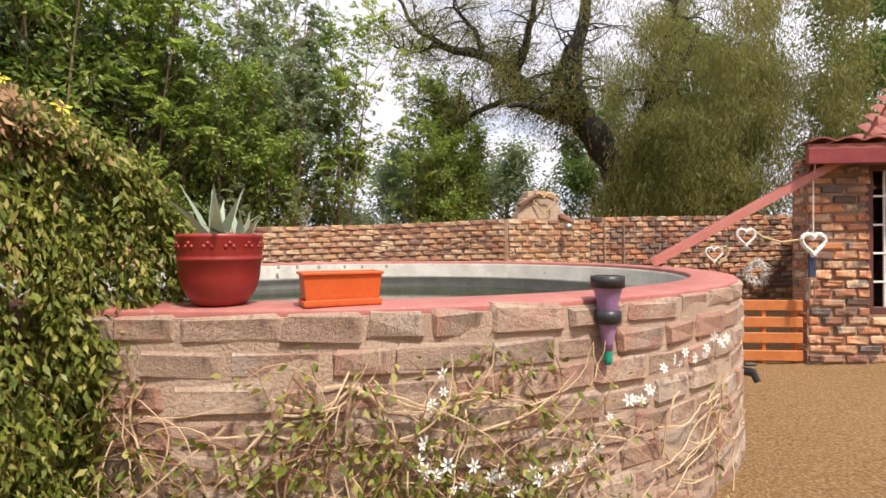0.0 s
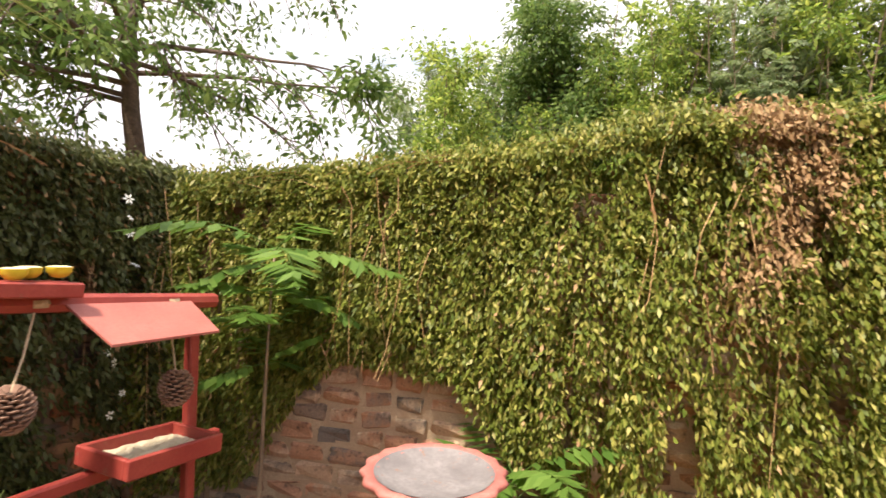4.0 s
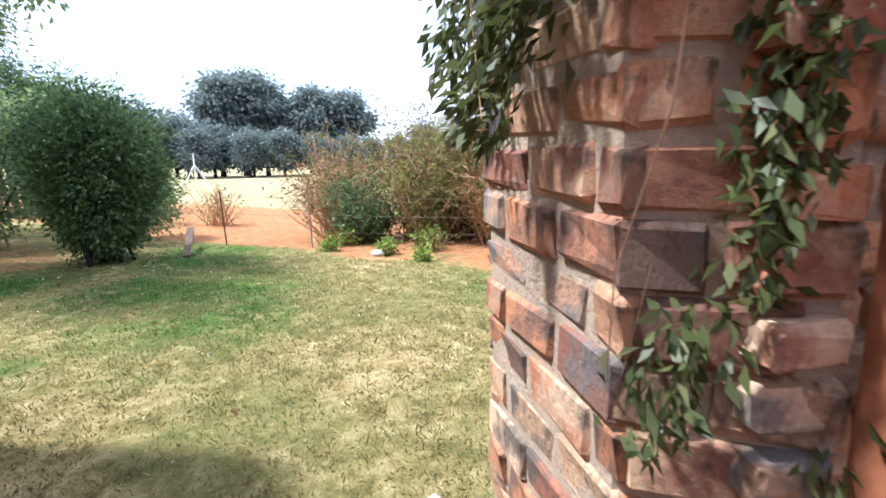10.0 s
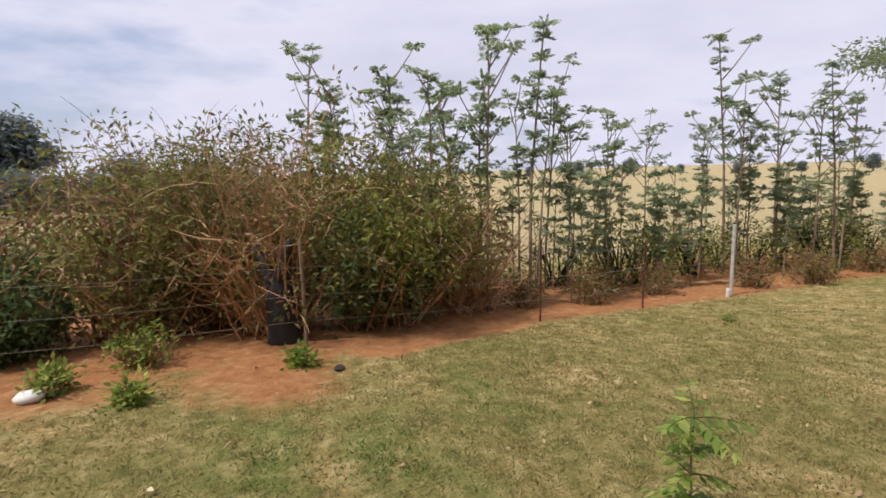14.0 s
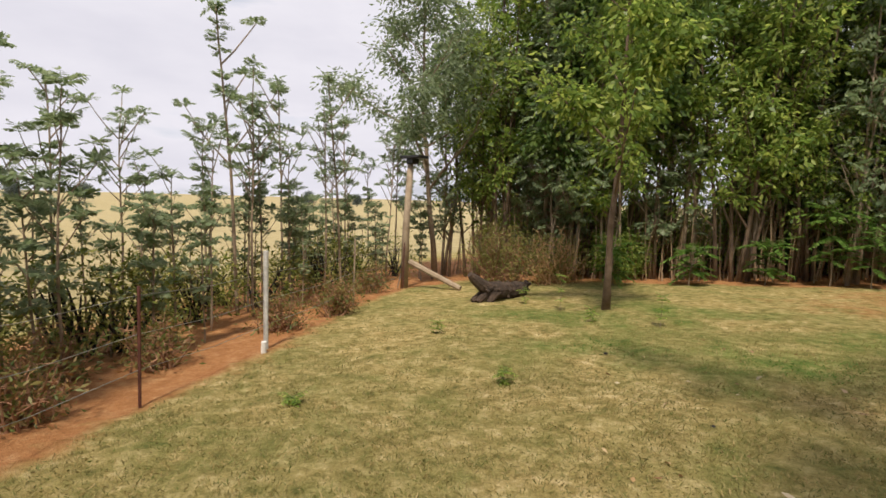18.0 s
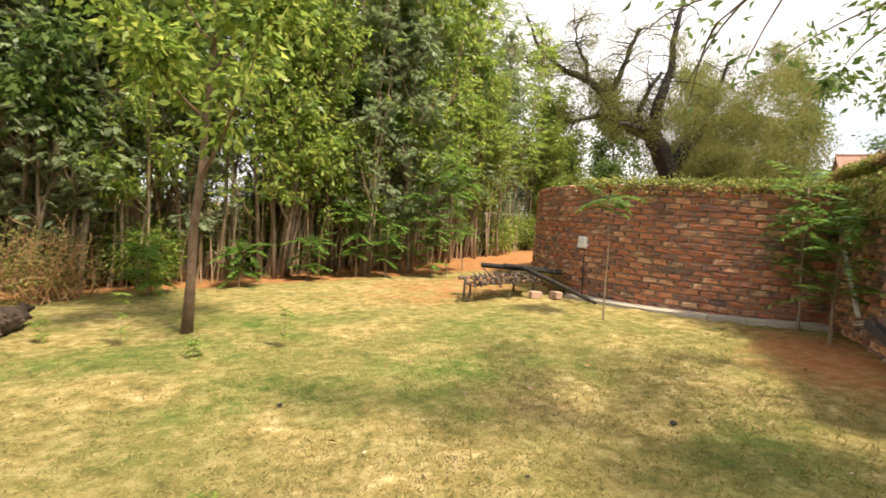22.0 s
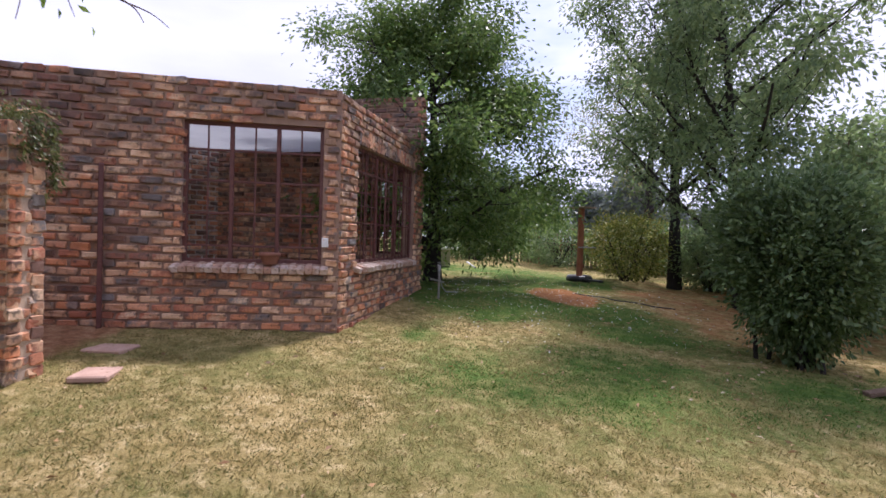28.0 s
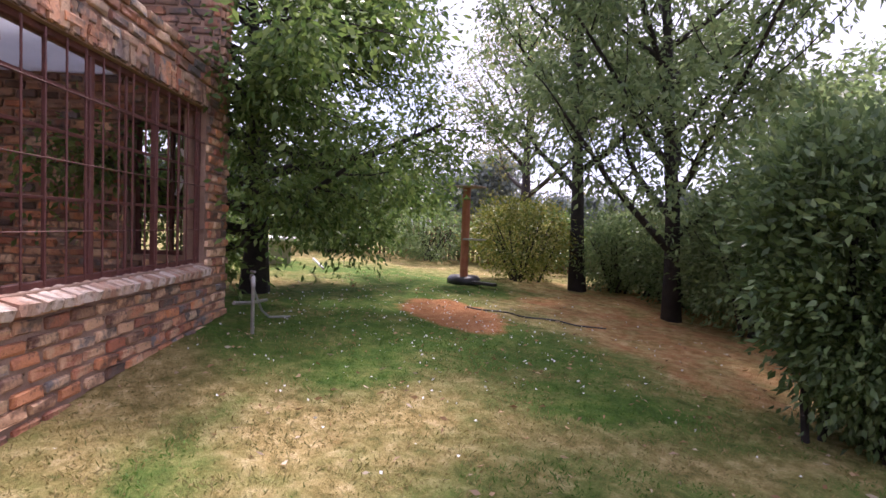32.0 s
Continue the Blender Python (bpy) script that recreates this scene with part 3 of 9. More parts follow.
def blob(x, y, cx, cy, rx, ry, turn=0.0, core=0.1):
    c, s = math.cos(turn), math.sin(turn)
    u, w = (x - cx) * c + (y - cy) * s, -(x - cx) * s + (y - cy) * c
    return 1 - soft(np.sqrt((u / rx) ** 2 + (w / ry) ** 2), core, 1.55 - core)


def side_of(x, y, a, b):
    """Distance to the left of the line from a to b."""
    d = (Vector(b) - Vector(a)).normalized()
    return -(x - a[0]) * d.y + (y - a[1]) * d.x


def in_yard(x, y):
    """1 inside the walled yard."""
    r = np.hypot(x - DAM.x, y - DAM.y)
    inner = np.minimum(side_of(x, y, C1, P1), np.minimum(side_of(x, y, A_END, C1), side_of(x, y, (-3.1, -4.4), (-1.8, -5.2))))
    return np.maximum(soft(inner, -0.1, 0.1) * (y > -5.4) * (y < 3), (r < RING_R) * 1.0) * (x > -6) + ((x > -1) & (y > -4.4) & (y < 9)) * 1.0


def masks(x, y):
    """How much bare earth, lush grass, gravel and mulch there is; one green blob stands in for lawn shade."""
    edge = np.interp(y, LAWN_Y, LAWN_X)
    west = soft(edge - x, -0.25, 0.35) * (1 - soft(edge - x, 3.0 + 2.2 * soft(-y, 8, 13), 5.5 + 3 * soft(-y, 8, 13)))
    band = y - (5.55 + 0.26 * (x + 13.7))
    north = soft(band, -0.5, 0.5) * (1 - soft(band, 5, 8)) * (y > 2) * (x > -17)
    dirt = np.maximum(west, north)
    for b in ((-9.0, -7.6, 1.3, 0.8, 0.3), (-1.2, -12.3, 1.3, 0.75, -0.4, 0.7), (-6.4, 5.6, 2.6, 1.6, 0.3), (-4.0, -13.9, 2.2, 2.6, 0.7, 0.5), (-2.2, -14.6, 2.0, 1.2, 0.5, 0.5),
              (-3.2, -0.2, 1.2, 0.55, 0.9), (-8.4, -9.4, 0.9, 1.3, 0.2), (-4.3, 0.2, 1.5, 0.8, 0.9), (-7.4, 4.4, 1.1, 0.7, 0.2), (-2.4, -16.0, 2.5, 2.0, 0.3)):
        dirt = np.maximum(dirt, (0.55 if b[1] > 4 else 0.5 if b[1] < -13 else 0.95) * blob(x, y, *b))
    green = np.zeros_like(x)
    # the blob at (-5.0, -8.6) darkens the lawn in place of cast shade
    for b in ((-7.3, -6.9, 1.2, 0.45, 0.3), (-9.6, 3.1, 1.7, 0.6, 0.1), (-8.2, 0.6, 1.9, 0.8, 0.4), (-9.6, 0.4, 1.2, 0.7, 0.3), (-5.0, -9.6, 1.5, 1.0, 0.6), (-6.3, -10.8, 1.4, 1.0, 0.2),
              (-0.5, -10.9, 2.9, 2.0, -0.6, 0.6), (-1.6, -10.2, 1.7, 1.2, -0.5, 0.5), (-2.6, -11.8, 1.8, 1.2, 0.2, 0.3), (0.8, -13.8, 2.4, 1.8, 0.2, 0.5), (-4.2, -11.2, 1.6, 0.8, 0.5), (3.0, -13.5, 3.5, 2.0, 0.4), (-6.8, -1.4, 1.2, 0.6, 0.9), (-7.0, -11.6, 1.7, 1.0, 0.4), (-10.8, 1.8, 2.0, 0.9, 0.2), (-2.9, -8.3, 0.9, 0.3, -0.8), (-5.0, -8.6, 2.4, 1.1, 0.7), (-1.2, -11.6, 2.6, 1.6, -0.5, 0.7), (-7.2, 2.3, 1.2, 0.7, 0.2), (-7.4, -6.2, 1.0, 0.5, 0.5), (-8.2, -5.6, 0.8, 0.4, 0.2)):
        green = np.maximum(green, (0.55 if b[1] > -7.5 else 0.85 if b[1] > -9.2 else 1.0) * blob(x, y, *b))
    yard = np.clip(in_yard(x, y), 0, 1)
    gravel = yard * soft(x + 0.55 * (y - 2), 0.4, 1.4)
    field = soft(edge - x, 5, 8)
    return dirt * (1 - yard), green * (1 - yard), gravel, yard * (1 - gravel), field


def spaced(lo, hi, fine, far):
    a = list(np.arange(lo, hi + 1e-6, fine))
    step, v = fine, hi
    while v < far:
        step *= 1.35
        v += step
        a.append(v)
    step, v = fine, lo
    while v > -far:
        step *= 1.35
        v -= step
        a.insert(0, v)
    return np.array(a)


gx, gy = spaced(-17, 6, 0.16, 2500), spaced(-18, 10, 0.16, 2500)
GX, GY = np.meshgrid(gx, gy, indexing="ij")
GZ = np.vectorize(gz)(GX, GY)
near = (np.abs(GX + 5) < 18) & (np.abs(GY + 4) < 18)
GZ = GZ + near * (0.018 * np.sin(2.1 * GX + 1.3 * GY) * np.sin(1.7 * GY - 0.8 * GX) + 0.008 * rng.normal(size=GX.shape))
ni, nj = GX.shape
ii = (np.arange(ni - 1)[:, None] * nj + np.arange(nj - 1)[None]).ravel()
g_dirt, g_green, g_gravel, g_mulch, g_field = masks(GX, GY)

m_ground, nt, b = nodes_of("ground_cover")
def attr(nm):
    a = nt.nodes.new("ShaderNodeAttribute")
    a.attribute_name = nm
    return a.outputs["Fac"]
def broken(nm, scale, lo=0.4, hi=0.6, amount=0.55):
    n = noise_node(nt, scale, 6.0, 0.65)
    add = nt.nodes.new("ShaderNodeMath")
    add.operation = "MULTIPLY_ADD"
    nt.links.new(n.outputs["Fac"], add.inputs[0])
    add.inputs[1].default_value = amount
    nt.links.new(attr(nm), add.inputs[2])
    mr = nt.nodes.new("ShaderNodeMapRange")
    mr.inputs["From Min"].default_value, mr.inputs["From Max"].default_value = lo + amount / 2, hi + amount / 2
    nt.links.new(add.outputs[0], mr.inputs["Value"])
    return mr.outputs["Result"]
n_a, n_b, n_c = noise_node(nt, 0.9, 6.0, 0.68), noise_node(nt, 7.0, 8.0, 0.72), noise_node(nt, 55.0, 5.0, 0.7)
straw = ramp_node(nt, n_b.outputs["Fac"], [(0.34, (0.15, 0.125, 0.042)), (0.44, (0.31, 0.235, 0.085)), (0.54, (0.43, 0.33, 0.14)), (0.66, (0.62, 0.49, 0.26))])
olive = ramp_node(nt, n_b.outputs["Fac"], [(0.32, (0.10, 0.11, 0.03)), (0.5, (0.19, 0.185, 0.055)), (0.68, (0.33, 0.28, 0.105))])
patchy = ramp_node(nt, n_a.outputs["Fac"], [(0.38, (0, 0, 0)), (0.62, (0.85, 0.85, 0.85))])
lawn = mix_node(nt, straw.outputs["Color"], olive.outputs["Color"], patchy.outputs["Color"])
lush = ramp_node(nt, n_b.outputs["Fac"], [(0.3, (0.045, 0.095, 0.016)), (0.5, (0.085, 0.155, 0.026)), (0.7, (0.18, 0.225, 0.05))])
lawn = mix_node(nt, lawn.outputs["Color"], lush.outputs["Color"], broken("green", 2.2, 0.1, 1.05, 2.2))
field = ramp_node(nt, n_a.outputs["Fac"], [(0.35, (0.31, 0.25, 0.12)), (0.65, (0.42, 0.35, 0.19))])
lawn = mix_node(nt, lawn.outputs["Color"], field.outputs["Color"], attr("field"))
earth = ramp_node(nt, n_b.outputs["Fac"], [(0.3, (0.28, 0.118, 0.046)), (0.5, (0.40, 0.185, 0.075)), (0.72, (0.52, 0.295, 0.14))])
cover = mix_node(nt, lawn.outputs["Color"], earth.outputs["Color"], broken("dirt", 2.4, 0.2, 0.8, 1.6))
mulch = ramp_node(nt, n_b.outputs["Fac"], [(0.3, (0.16, 0.075, 0.035)), (0.5, (0.31, 0.16, 0.08)), (0.72, (0.48, 0.32, 0.18))])
cover = mix_node(nt, cover.outputs["Color"], mulch.outputs["Color"], attr("mulch"))
grav = ramp_node(nt, n_c.outputs["Fac"], [(0.3, (0.18, 0.095, 0.04)), (0.5, (0.29, 0.175, 0.082)), (0.7, (0.42, 0.30, 0.165))])
cover = mix_node(nt, cover.outputs["Color"], grav.outputs["Color"], attr("gravel"))
fin = mix_node(nt, cover.outputs["Color"], n_c.outputs["Fac"], 0.45, "OVERLAY")
nt.links.new(fin.outputs["Color"], b.inputs["Base Color"])
b.inputs["Roughness"].default_value = 0.97
b.inputs["Specular IOR Level"].default_value = 0.15
hmix = mix_node(nt, n_b.outputs["Fac"], n_c.outputs["Fac"], 0.5)
bump(nt, b, hmix.outputs["Color"], 1.0, 0.05)

me = quick_mesh("ground", np.stack([GX, GY, GZ], -1), np.stack([ii, ii + nj, ii + nj + 1, ii + 1], -1), 4, m_ground, True)
for nm, val in (("dirt", g_dirt), ("green", g_green), ("gravel", g_gravel), ("mulch", g_mulch), ("field", g_field)):
    a = me.attributes.new(nm, "FLOAT", "POINT")
    a.data.foreach_set("value", val.astype(np.float32).ravel())
ground = tagged(new("ground", me), "dry yellow-green lawn with red earth, gravel and mulch", "ground", kind="structure")


# ---- brickwork ----
def brick_meshes(mat, size, count=14, rough=0.0055, name="brick", bevel=0.011):
    made = []
    for k in range(count):
        v, f = chamfer(size, bevel)
        v = [p + Vector(rng.normal(size=3) * rough) for p in v]
        me = bpy.data.meshes.new(name)
        me.from_pydata(v, [], f)
        me.materials.append(mat)
        made.append(me)
    return made


BRICK = (0.208, 0.11, 0.071)
brick_set = brick_meshes(m_brick, BRICK)
raw_set = brick_meshes(m_raw, (0.290, 0.12, 0.108), count=24, rough=0.0055, bevel=0.016)
north_set = brick_meshes(m_north, BRICK)
header_set = brick_meshes(m_brick, (0.108, 0.11, 0.076))
west_set = brick_meshes(m_brick_w, (0.214, 0.11, 0.076), count=16, rough=0.0065, bevel=0.013)
RUST = [(0.44, 0.17, 0.09), (0.36, 0.13, 0.075), (0.52, 0.24, 0.13), (0.30, 0.12, 0.075), (0.15, 0.10, 0.085), (0.46, 0.20, 0.10), (0.58, 0.36, 0.22), (0.40, 0.15, 0.08), (0.24, 0.13, 0.09)]
m_ring_joined = picked("rusty_brick_joined", RUST, island=True, soot=True)
ring_set = brick_meshes(picked("rusty_brick", RUST, soot=True), BRICK, count=16, rough=0.006, bevel=0.012)
brick_queue = []


def straight(a, b):
    a, b = Vector(a), Vector(b)
    d = (b - a).normalized()
    n = Vector((d.y, -d.x))
    return (lambda u: (a + d * u, d, n)), (b - a).length


def lay(parent, curve, length, top, low, holes=(), meshes=None, course=0.094, pitch=0.236, proud=0.027, depth=BRICK[1], keep=lambda u, z: True, skip=lambda u, z: False, joined=None, start=0.0, wob=0.008, vary=0.0):
    """Bricks in running bond on the outside of a curve: those that `keep` says become parts, the others one joined mesh."""
    rest = Build()
    rows = int((max(top(0), top(length)) - min(low(0), low(length))) / course) + 1
    r = random.Random(round(length * 1000) + rows)
    for k in range(rows):
        u = start - pitch / 2 * (k % 2) - pitch * vary * r.random()
        while u < length:
            step = pitch * (1 + vary * r.uniform(-1, 1))
            size = step / pitch
            lo, hi = u, u + step
            c = u + step / 2
            u += step
            if hi > length + 0.03 or lo < start - 0.03:
                lo, hi = max(lo, start), min(hi, length)
                if hi - lo < 0.05:
                    continue
                size, c = (hi - lo) / pitch, (lo + hi) / 2
            z = top(c) - (k + 0.5) * course
            if z < low(c) - 0.03 or skip(c, z):
                continue
            if any(h[0] - 0.06 < c < h[1] + 0.06 and h[2] - 0.03 < z < h[3] + 0.03 for h in holes):
                inside = [h for h in holes if h[2] - 0.03 < z < h[3] + 0.03 and h[0] - 0.06 < c < h[1] + 0.06][0]
                if lo < inside[0] - 0.05:
                    hi = inside[0]
                elif hi > inside[1] + 0.05:
                    lo = inside[1]
                else:
                    continue
                size, c = (hi - lo) / pitch, (lo + hi) / 2
            p, d, n = curve(c)
            slope = (top(c + 0.05) - top(c - 0.05)) / 0.1
            m = Matrix(((d.x, -n.x, 0, 0), (d.y, -n.y, 0, 0), (slope, 0, 1, 0), (0, 0, 0, 1)))
            off = proud - depth / 2 + r.uniform(-wob, wob)
            m.translation = (p.x + n.x * off, p.y + n.y * off, z + r.uniform(-0.005, 0.005))
            m = m @ Matrix.Rotation(r.uniform(-0.022, 0.022), 4, "Y") @ Matrix.Rotation(r.uniform(-0.03, 0.03), 4, "Z") @ Matrix.Diagonal((size * r.uniform(0.9, 1.05), 1, r.uniform(0.86, 1.08), 1))
            me = r.choice(meshes)
            if keep(c, z):
                brick_queue.append((parent, me, m, "brick"))
            else:
                k0 = len(rest.v)
                rest.v.extend(tuple(m @ v.co) for v in me.vertices)
                rest.f.extend(tuple(i + k0 for i in q.vertices) for q in me.polygons)
    if rest.v:
        brick_queue.append((parent, rest.mesh("brickwork", joined), Matrix.Identity(4), "brickwork"))


def core_wall(a, b, thick, top, low, holes=(), inset=0.0, mat=None, steps=1):
    """The body of a straight wall behind its bricks, with its openings; the outside is on the right hand from a to b."""
    curve, length = straight(a, b)
    B = Build()
    us = sorted({0.0, length, *(h[0] for h in holes), *(h[1] for h in holes), *(length * i / steps for i in range(1, steps))})
    for u0, u1 in zip(us, us[1:]):
        mid = (u0 + u1) / 2
        cut = sorted((h[2], h[3]) for h in holes if h[0] <= mid <= h[1])
        edges = [None] + [v for c in cut for v in c] + [None]
        for lo, hi in zip(edges[::2], edges[1::2]):
            v = []
            for u in (u0, u1):
                p, d, n = curve(u)
                for o in (-inset, -thick):
                    q = p + n * o
                    for z in (low(u) if lo is None else lo, top(u) if hi is None else hi):
                        v.append((q.x, q.y, z))
            B.add(v, [(0, 1, 3, 2), (4, 6, 7, 5), (0, 4, 5, 1), (2, 3, 7, 6), (1, 5, 7, 3), (0, 2, 6, 4)])
    return B, curve, length


def line(a, b, length):
    return lambda u: a + (b - a) * u / length


def low_of(curve, drop=0.25):
    return lambda u: gz(*curve(u)[0]) - drop


def at_grade(curve):
    return lambda u: gz(*curve(u)[0])


# west wall, with the pier at the gate
cw, lw = straight(C1, P1)
top_w = line(1.55, 1.71, lw)
B, cw, lw = core_wall(C1, P1, 0.30, lambda u: top_w(u) - 0.01, low_of(cw), mat=m_mortar)
wall_west = thing("wall_west", B, plain("tan_mortar", (0.28, 0.19, 0.13), (0.39, 0.275, 0.19), 3, 80, 0.95, bumps=0.8, dist=0.008), "rough brown stock-brick garden wall with thick mortar", "wall", kind="structure")
lay(wall_west, cw, lw, top_w, at_grade(cw), meshes=west_set, joined=m_brick_joined, proud=0.022, wob=0.007, vary=0.08)
# its coping bricks lie across the top
ci, li = straight(P1 + Vector((0.719, 0.695)) * 0.30, C1 + Vector((0.719, 0.695)) * 0.30)
lay(wall_west, ci, li, line(1.71, 1.55, li), at_grade(ci), meshes=brick_set, joined=m_brick_joined, keep=lambda u, z: False)

PIER = [Vector(p) for p in ((-3.28, -4.59), (-2.925, -4.19), (-2.99, -3.925), (-3.22, -4.11), (-3.52, -4.40))]
pm_ = sum(PIER, Vector((0, 0))) / 5
pier = Build()
q = [p.lerp(pm_, 0.03) for p in PIER]
pier.add([(p.x, p.y, z) for z in (-0.6, 1.69) for p in q], [(4, 3, 2, 1, 0), (5, 6, 7, 8, 9)] + [(i, (i + 1) % 5, 5 + (i + 1) % 5, 5 + i) for i in range(5)])
gate_pier = thing("wall_pier", pier, m_mortar_pale, "brick gate pier of uneven headers and stretchers", "pillar", kind="structure")
flat = lambda z: (lambda u: z)
pier_set = brick_meshes(m_brick, (0.236, 0.11, 0.093), count=16, rough=0.0045, bevel=0.012)
for i, (ms, pt) in enumerate(((pier_set, 0.245), (pier_set, 0.272), (brick_set, 0.237), (pier_set, 0.21), (header_set, 0.16))):
    e = (PIER[(i + 1) % 5] - PIER[i]).normalized() * 0.018
    c, l = straight(PIER[i] - e, PIER[(i + 1) % 5] + e)
    lay(gate_pier, c, l, flat(1.70), at_grade(c), meshes=ms, pitch=pt, course=0.105 if i < 2 else 0.094, joined=m_brick_joined, proud=0.003, wob=0.006)

# north-west wall
ca, la = straight(A_END, C1)
top_a = line(1.50, 1.55, la)
B, ca, la = core_wall(A_END, C1, 0.42, lambda u: top_a(u) - 0.01, low_of(ca))
wall_nw = thing("wall_northwest", B, m_mortar, "shaded brown brick garden wall overgrown with creeper", "wall", kind="structure")
lay(wall_nw, ca, la, top_a, at_grade(ca), meshes=brick_set, joined=m_brick_joined, skip=lambda u, z: u < 0.7)
INW = Vector((0.775, -0.63)).normalized()
ci, li = straight(C1 + INW * 0.42, A_END + INW * 0.42)
m_worn = picked("worn_garden_brick", [(0.56, 0.38, 0.26), (0.50, 0.28, 0.18), (0.42, 0.22, 0.14), (0.62, 0.47, 0.34), (0.20, 0.17, 0.15), (0.48, 0.25, 0.15), (0.54, 0.40, 0.28), (0.30, 0.22, 0.17)])
worn_set = brick_meshes(m_worn, (0.195, 0.11, 0.090), count=12, rough=0.008, bevel=0.016)
B, _, _ = core_wall(C1 + INW * 0.424, A_END + INW * 0.424, 0.008, flat(1.48), low_of(ci))
part("mortar_face", B, plain("sandy_mortar", (0.44, 0.31, 0.21), (0.56, 0.43, 0.30), 4, 80, 0.95, bumps=0.8, dist=0.008), wall_nw, "sandy mortar")
lay(wall_nw, ci, li, line(1.55, 1.50, li), at_grade(ci), meshes=worn_set, joined=m_north_joined, course=0.110, pitch=0.215, proud=0.022, wob=0.012, vary=0.25, keep=lambda u, z: z < 0.75 and 0.3 < u < 2.6)

# the round wall behind the dam
def ring(radius, sign=1):
    """The round wall from the north-east (u = 0) against the clock; sign -1: its inner side, the other way round."""
    def curve(u):
        a = RING_0 + u / radius if sign > 0 else RING_1 - u / radius
        d = Vector((-math.sin(a), math.cos(a))) * sign
        return DAM + radius * Vector((math.cos(a), math.sin(a))), d, Vector((d.y, -d.x))
    return curve, radius * (RING_1 - RING_0)
RING_0, RING_1 = radians(62), radians(241)
cr, lr = ring(RING_R)
RB = Build()
steps = 48
for i in range(steps + 1):
    a = RING_0 + (RING_1 - RING_0) * i / steps
    for r in (RING_R, RING_R - 0.24):
        p = DAM + r * Vector((math.cos(a), math.sin(a)))
        t = 1.55 + 0.19 * max(0, 1 - i / (0.55 * steps))
        RB.v += [(p.x, p.y, gz(*p) - 0.3), (p.x, p.y, t - 0.01)]
    if i:
        k = 4 * i
        RB.f += [(k - 4, k, k + 1, k - 3), (k - 2, k - 1, k + 3, k + 2), (k - 3, k + 1, k + 3, k - 1)]
RB.f += [(0, 1, 3, 2), (4 * steps, 4 * steps + 2, 4 * steps + 3, 4 * steps + 1)]
wall_round = thing("wall_round", RB, m_mortar, "curved brick wall round the dam, pale inside and dark outside", "wall", kind="structure")
top_r = lambda u: 1.55 + 0.19 * max(0, 1 - u / (0.55 * lr))
lay(wall_round, cr, lr, top_r, at_grade(cr), meshes=ring_set, joined=m_ring_joined, skip=lambda u, z: u < 0.42 * lr,
    keep=lambda u, z: 0.62 * lr < u < 0.97 * lr and z > -0.3)
ci, li = ring(RING_R - 0.24, -1)
lay(wall_round, ci, li, lambda u: top_r(lr * (1 - u / li)), lambda u: 0.95, meshes=north_set, joined=m_north_joined, skip=lambda u, z: u < 0.35 * li)

# straight wall on to the house, with a ragged raised piece
N0 = DAM + (RING_R - 0.12) * Vector((math.cos(RING_0), math.sin(RING_0)))
N1, N2 = Vector((2.55, 8.75)), Vector((8.5, 9.6))
for nm, a, b, t0, t1, low in (("wall_north", N1, N0, 1.74, 1.74, 0.6), ("wall_northeast", N2, N1, 1.86, 1.78, 0.2)):
    c, l = straight(b, a)
    t = line(t1, t0, l)
    B, c, l = core_wall(b, a, 0.24, lambda u: t(u) - 0.01, low_of(c))
    ob = thing(nm, B, m_mortar_pale if nm == "wall_north" else m_mortar, "old brick boundary wall with uneven pale joints" if nm == "wall_north" else "shaded old brick boundary wall hung with ornaments", "wall", kind="structure")
    lay(ob, c, l, t, lambda u: low, meshes=north_set if nm == "wall_north" else brick_set, joined=m_north_joined if nm == "wall_north" else m_brick_joined, keep=lambda u, z: u < 4.2)
    if nm == "wall_north":
        lay(ob, c, l, lambda u: 1.74 + 0.47 * math.exp(-((u - 0.62) / 0.36) ** 4), lambda u: 1.77, meshes=north_set, joined=m_north_joined, wob=0.03)
        hump = Build()
        for i in range(4):
            w = 0.86 - 0.12 * i
            p, d, n = c(0.62)
            hump.box((0, 0, 0), (w, 0.22, 0.118), 0.01, Matrix(((d.x, -n.x, 0, p.x - n.x * 0.13), (d.y, -n.y, 0, p.y - n.y * 0.13), (0, 0, 1, 1.79 + 0.115 * i), (0, 0, 0, 1))))
        part("raised_piece", hump, m_mortar_pale, ob, "ragged raised masonry")

# ---- the brick room beside the gate ----
room = empty("brick_room", "flat-roofed brown brick room with rusty steel windows", "building", (BC.x, BC.y, -0.22))
c1_, L1 = straight(B_GATE, BC)
top1 = line(2.67, 2.61, L1)
H1 = (2.55, 4.09, 0.57, 2.17)
B, c1_, L1 = core_wall(B_GATE, BC, 0.24, lambda u: top1(u) - 0.008, low_of(c1_), [H1])
wall1 = part("wall", B, m_mortar, room, "dark stock-brick wall")
lay(wall1, c1_, L1, top1, at_grade(c1_), [H1], brick_set, joined=m_brick_joined, keep=lambda u, z: u > 1.9)
c2_, L2 = straight(BC, B_FAR)
top2 = line(2.58, 2.58, L2)
H2 = (0.52, 3.02, 0.56, 2.07)
B, c2_, L2 = core_wall(BC, B_FAR, 0.24, lambda u: top2(u) - 0.008, low_of(c2_), [H2])
wall2 = part("wall", B, m_mortar, room, "brown stock-brick wall")
lay(wall2, c2_, L2, top2, at_grade(c2_), [H2], brick_set, joined=m_brick_joined)
R_IN = Vector((0.70, 0.714)).normalized()
E_END, E_BACK = B_FAR + R_IN * 4.2, B_GATE + Vector((0.927, -0.375)) * 3.6
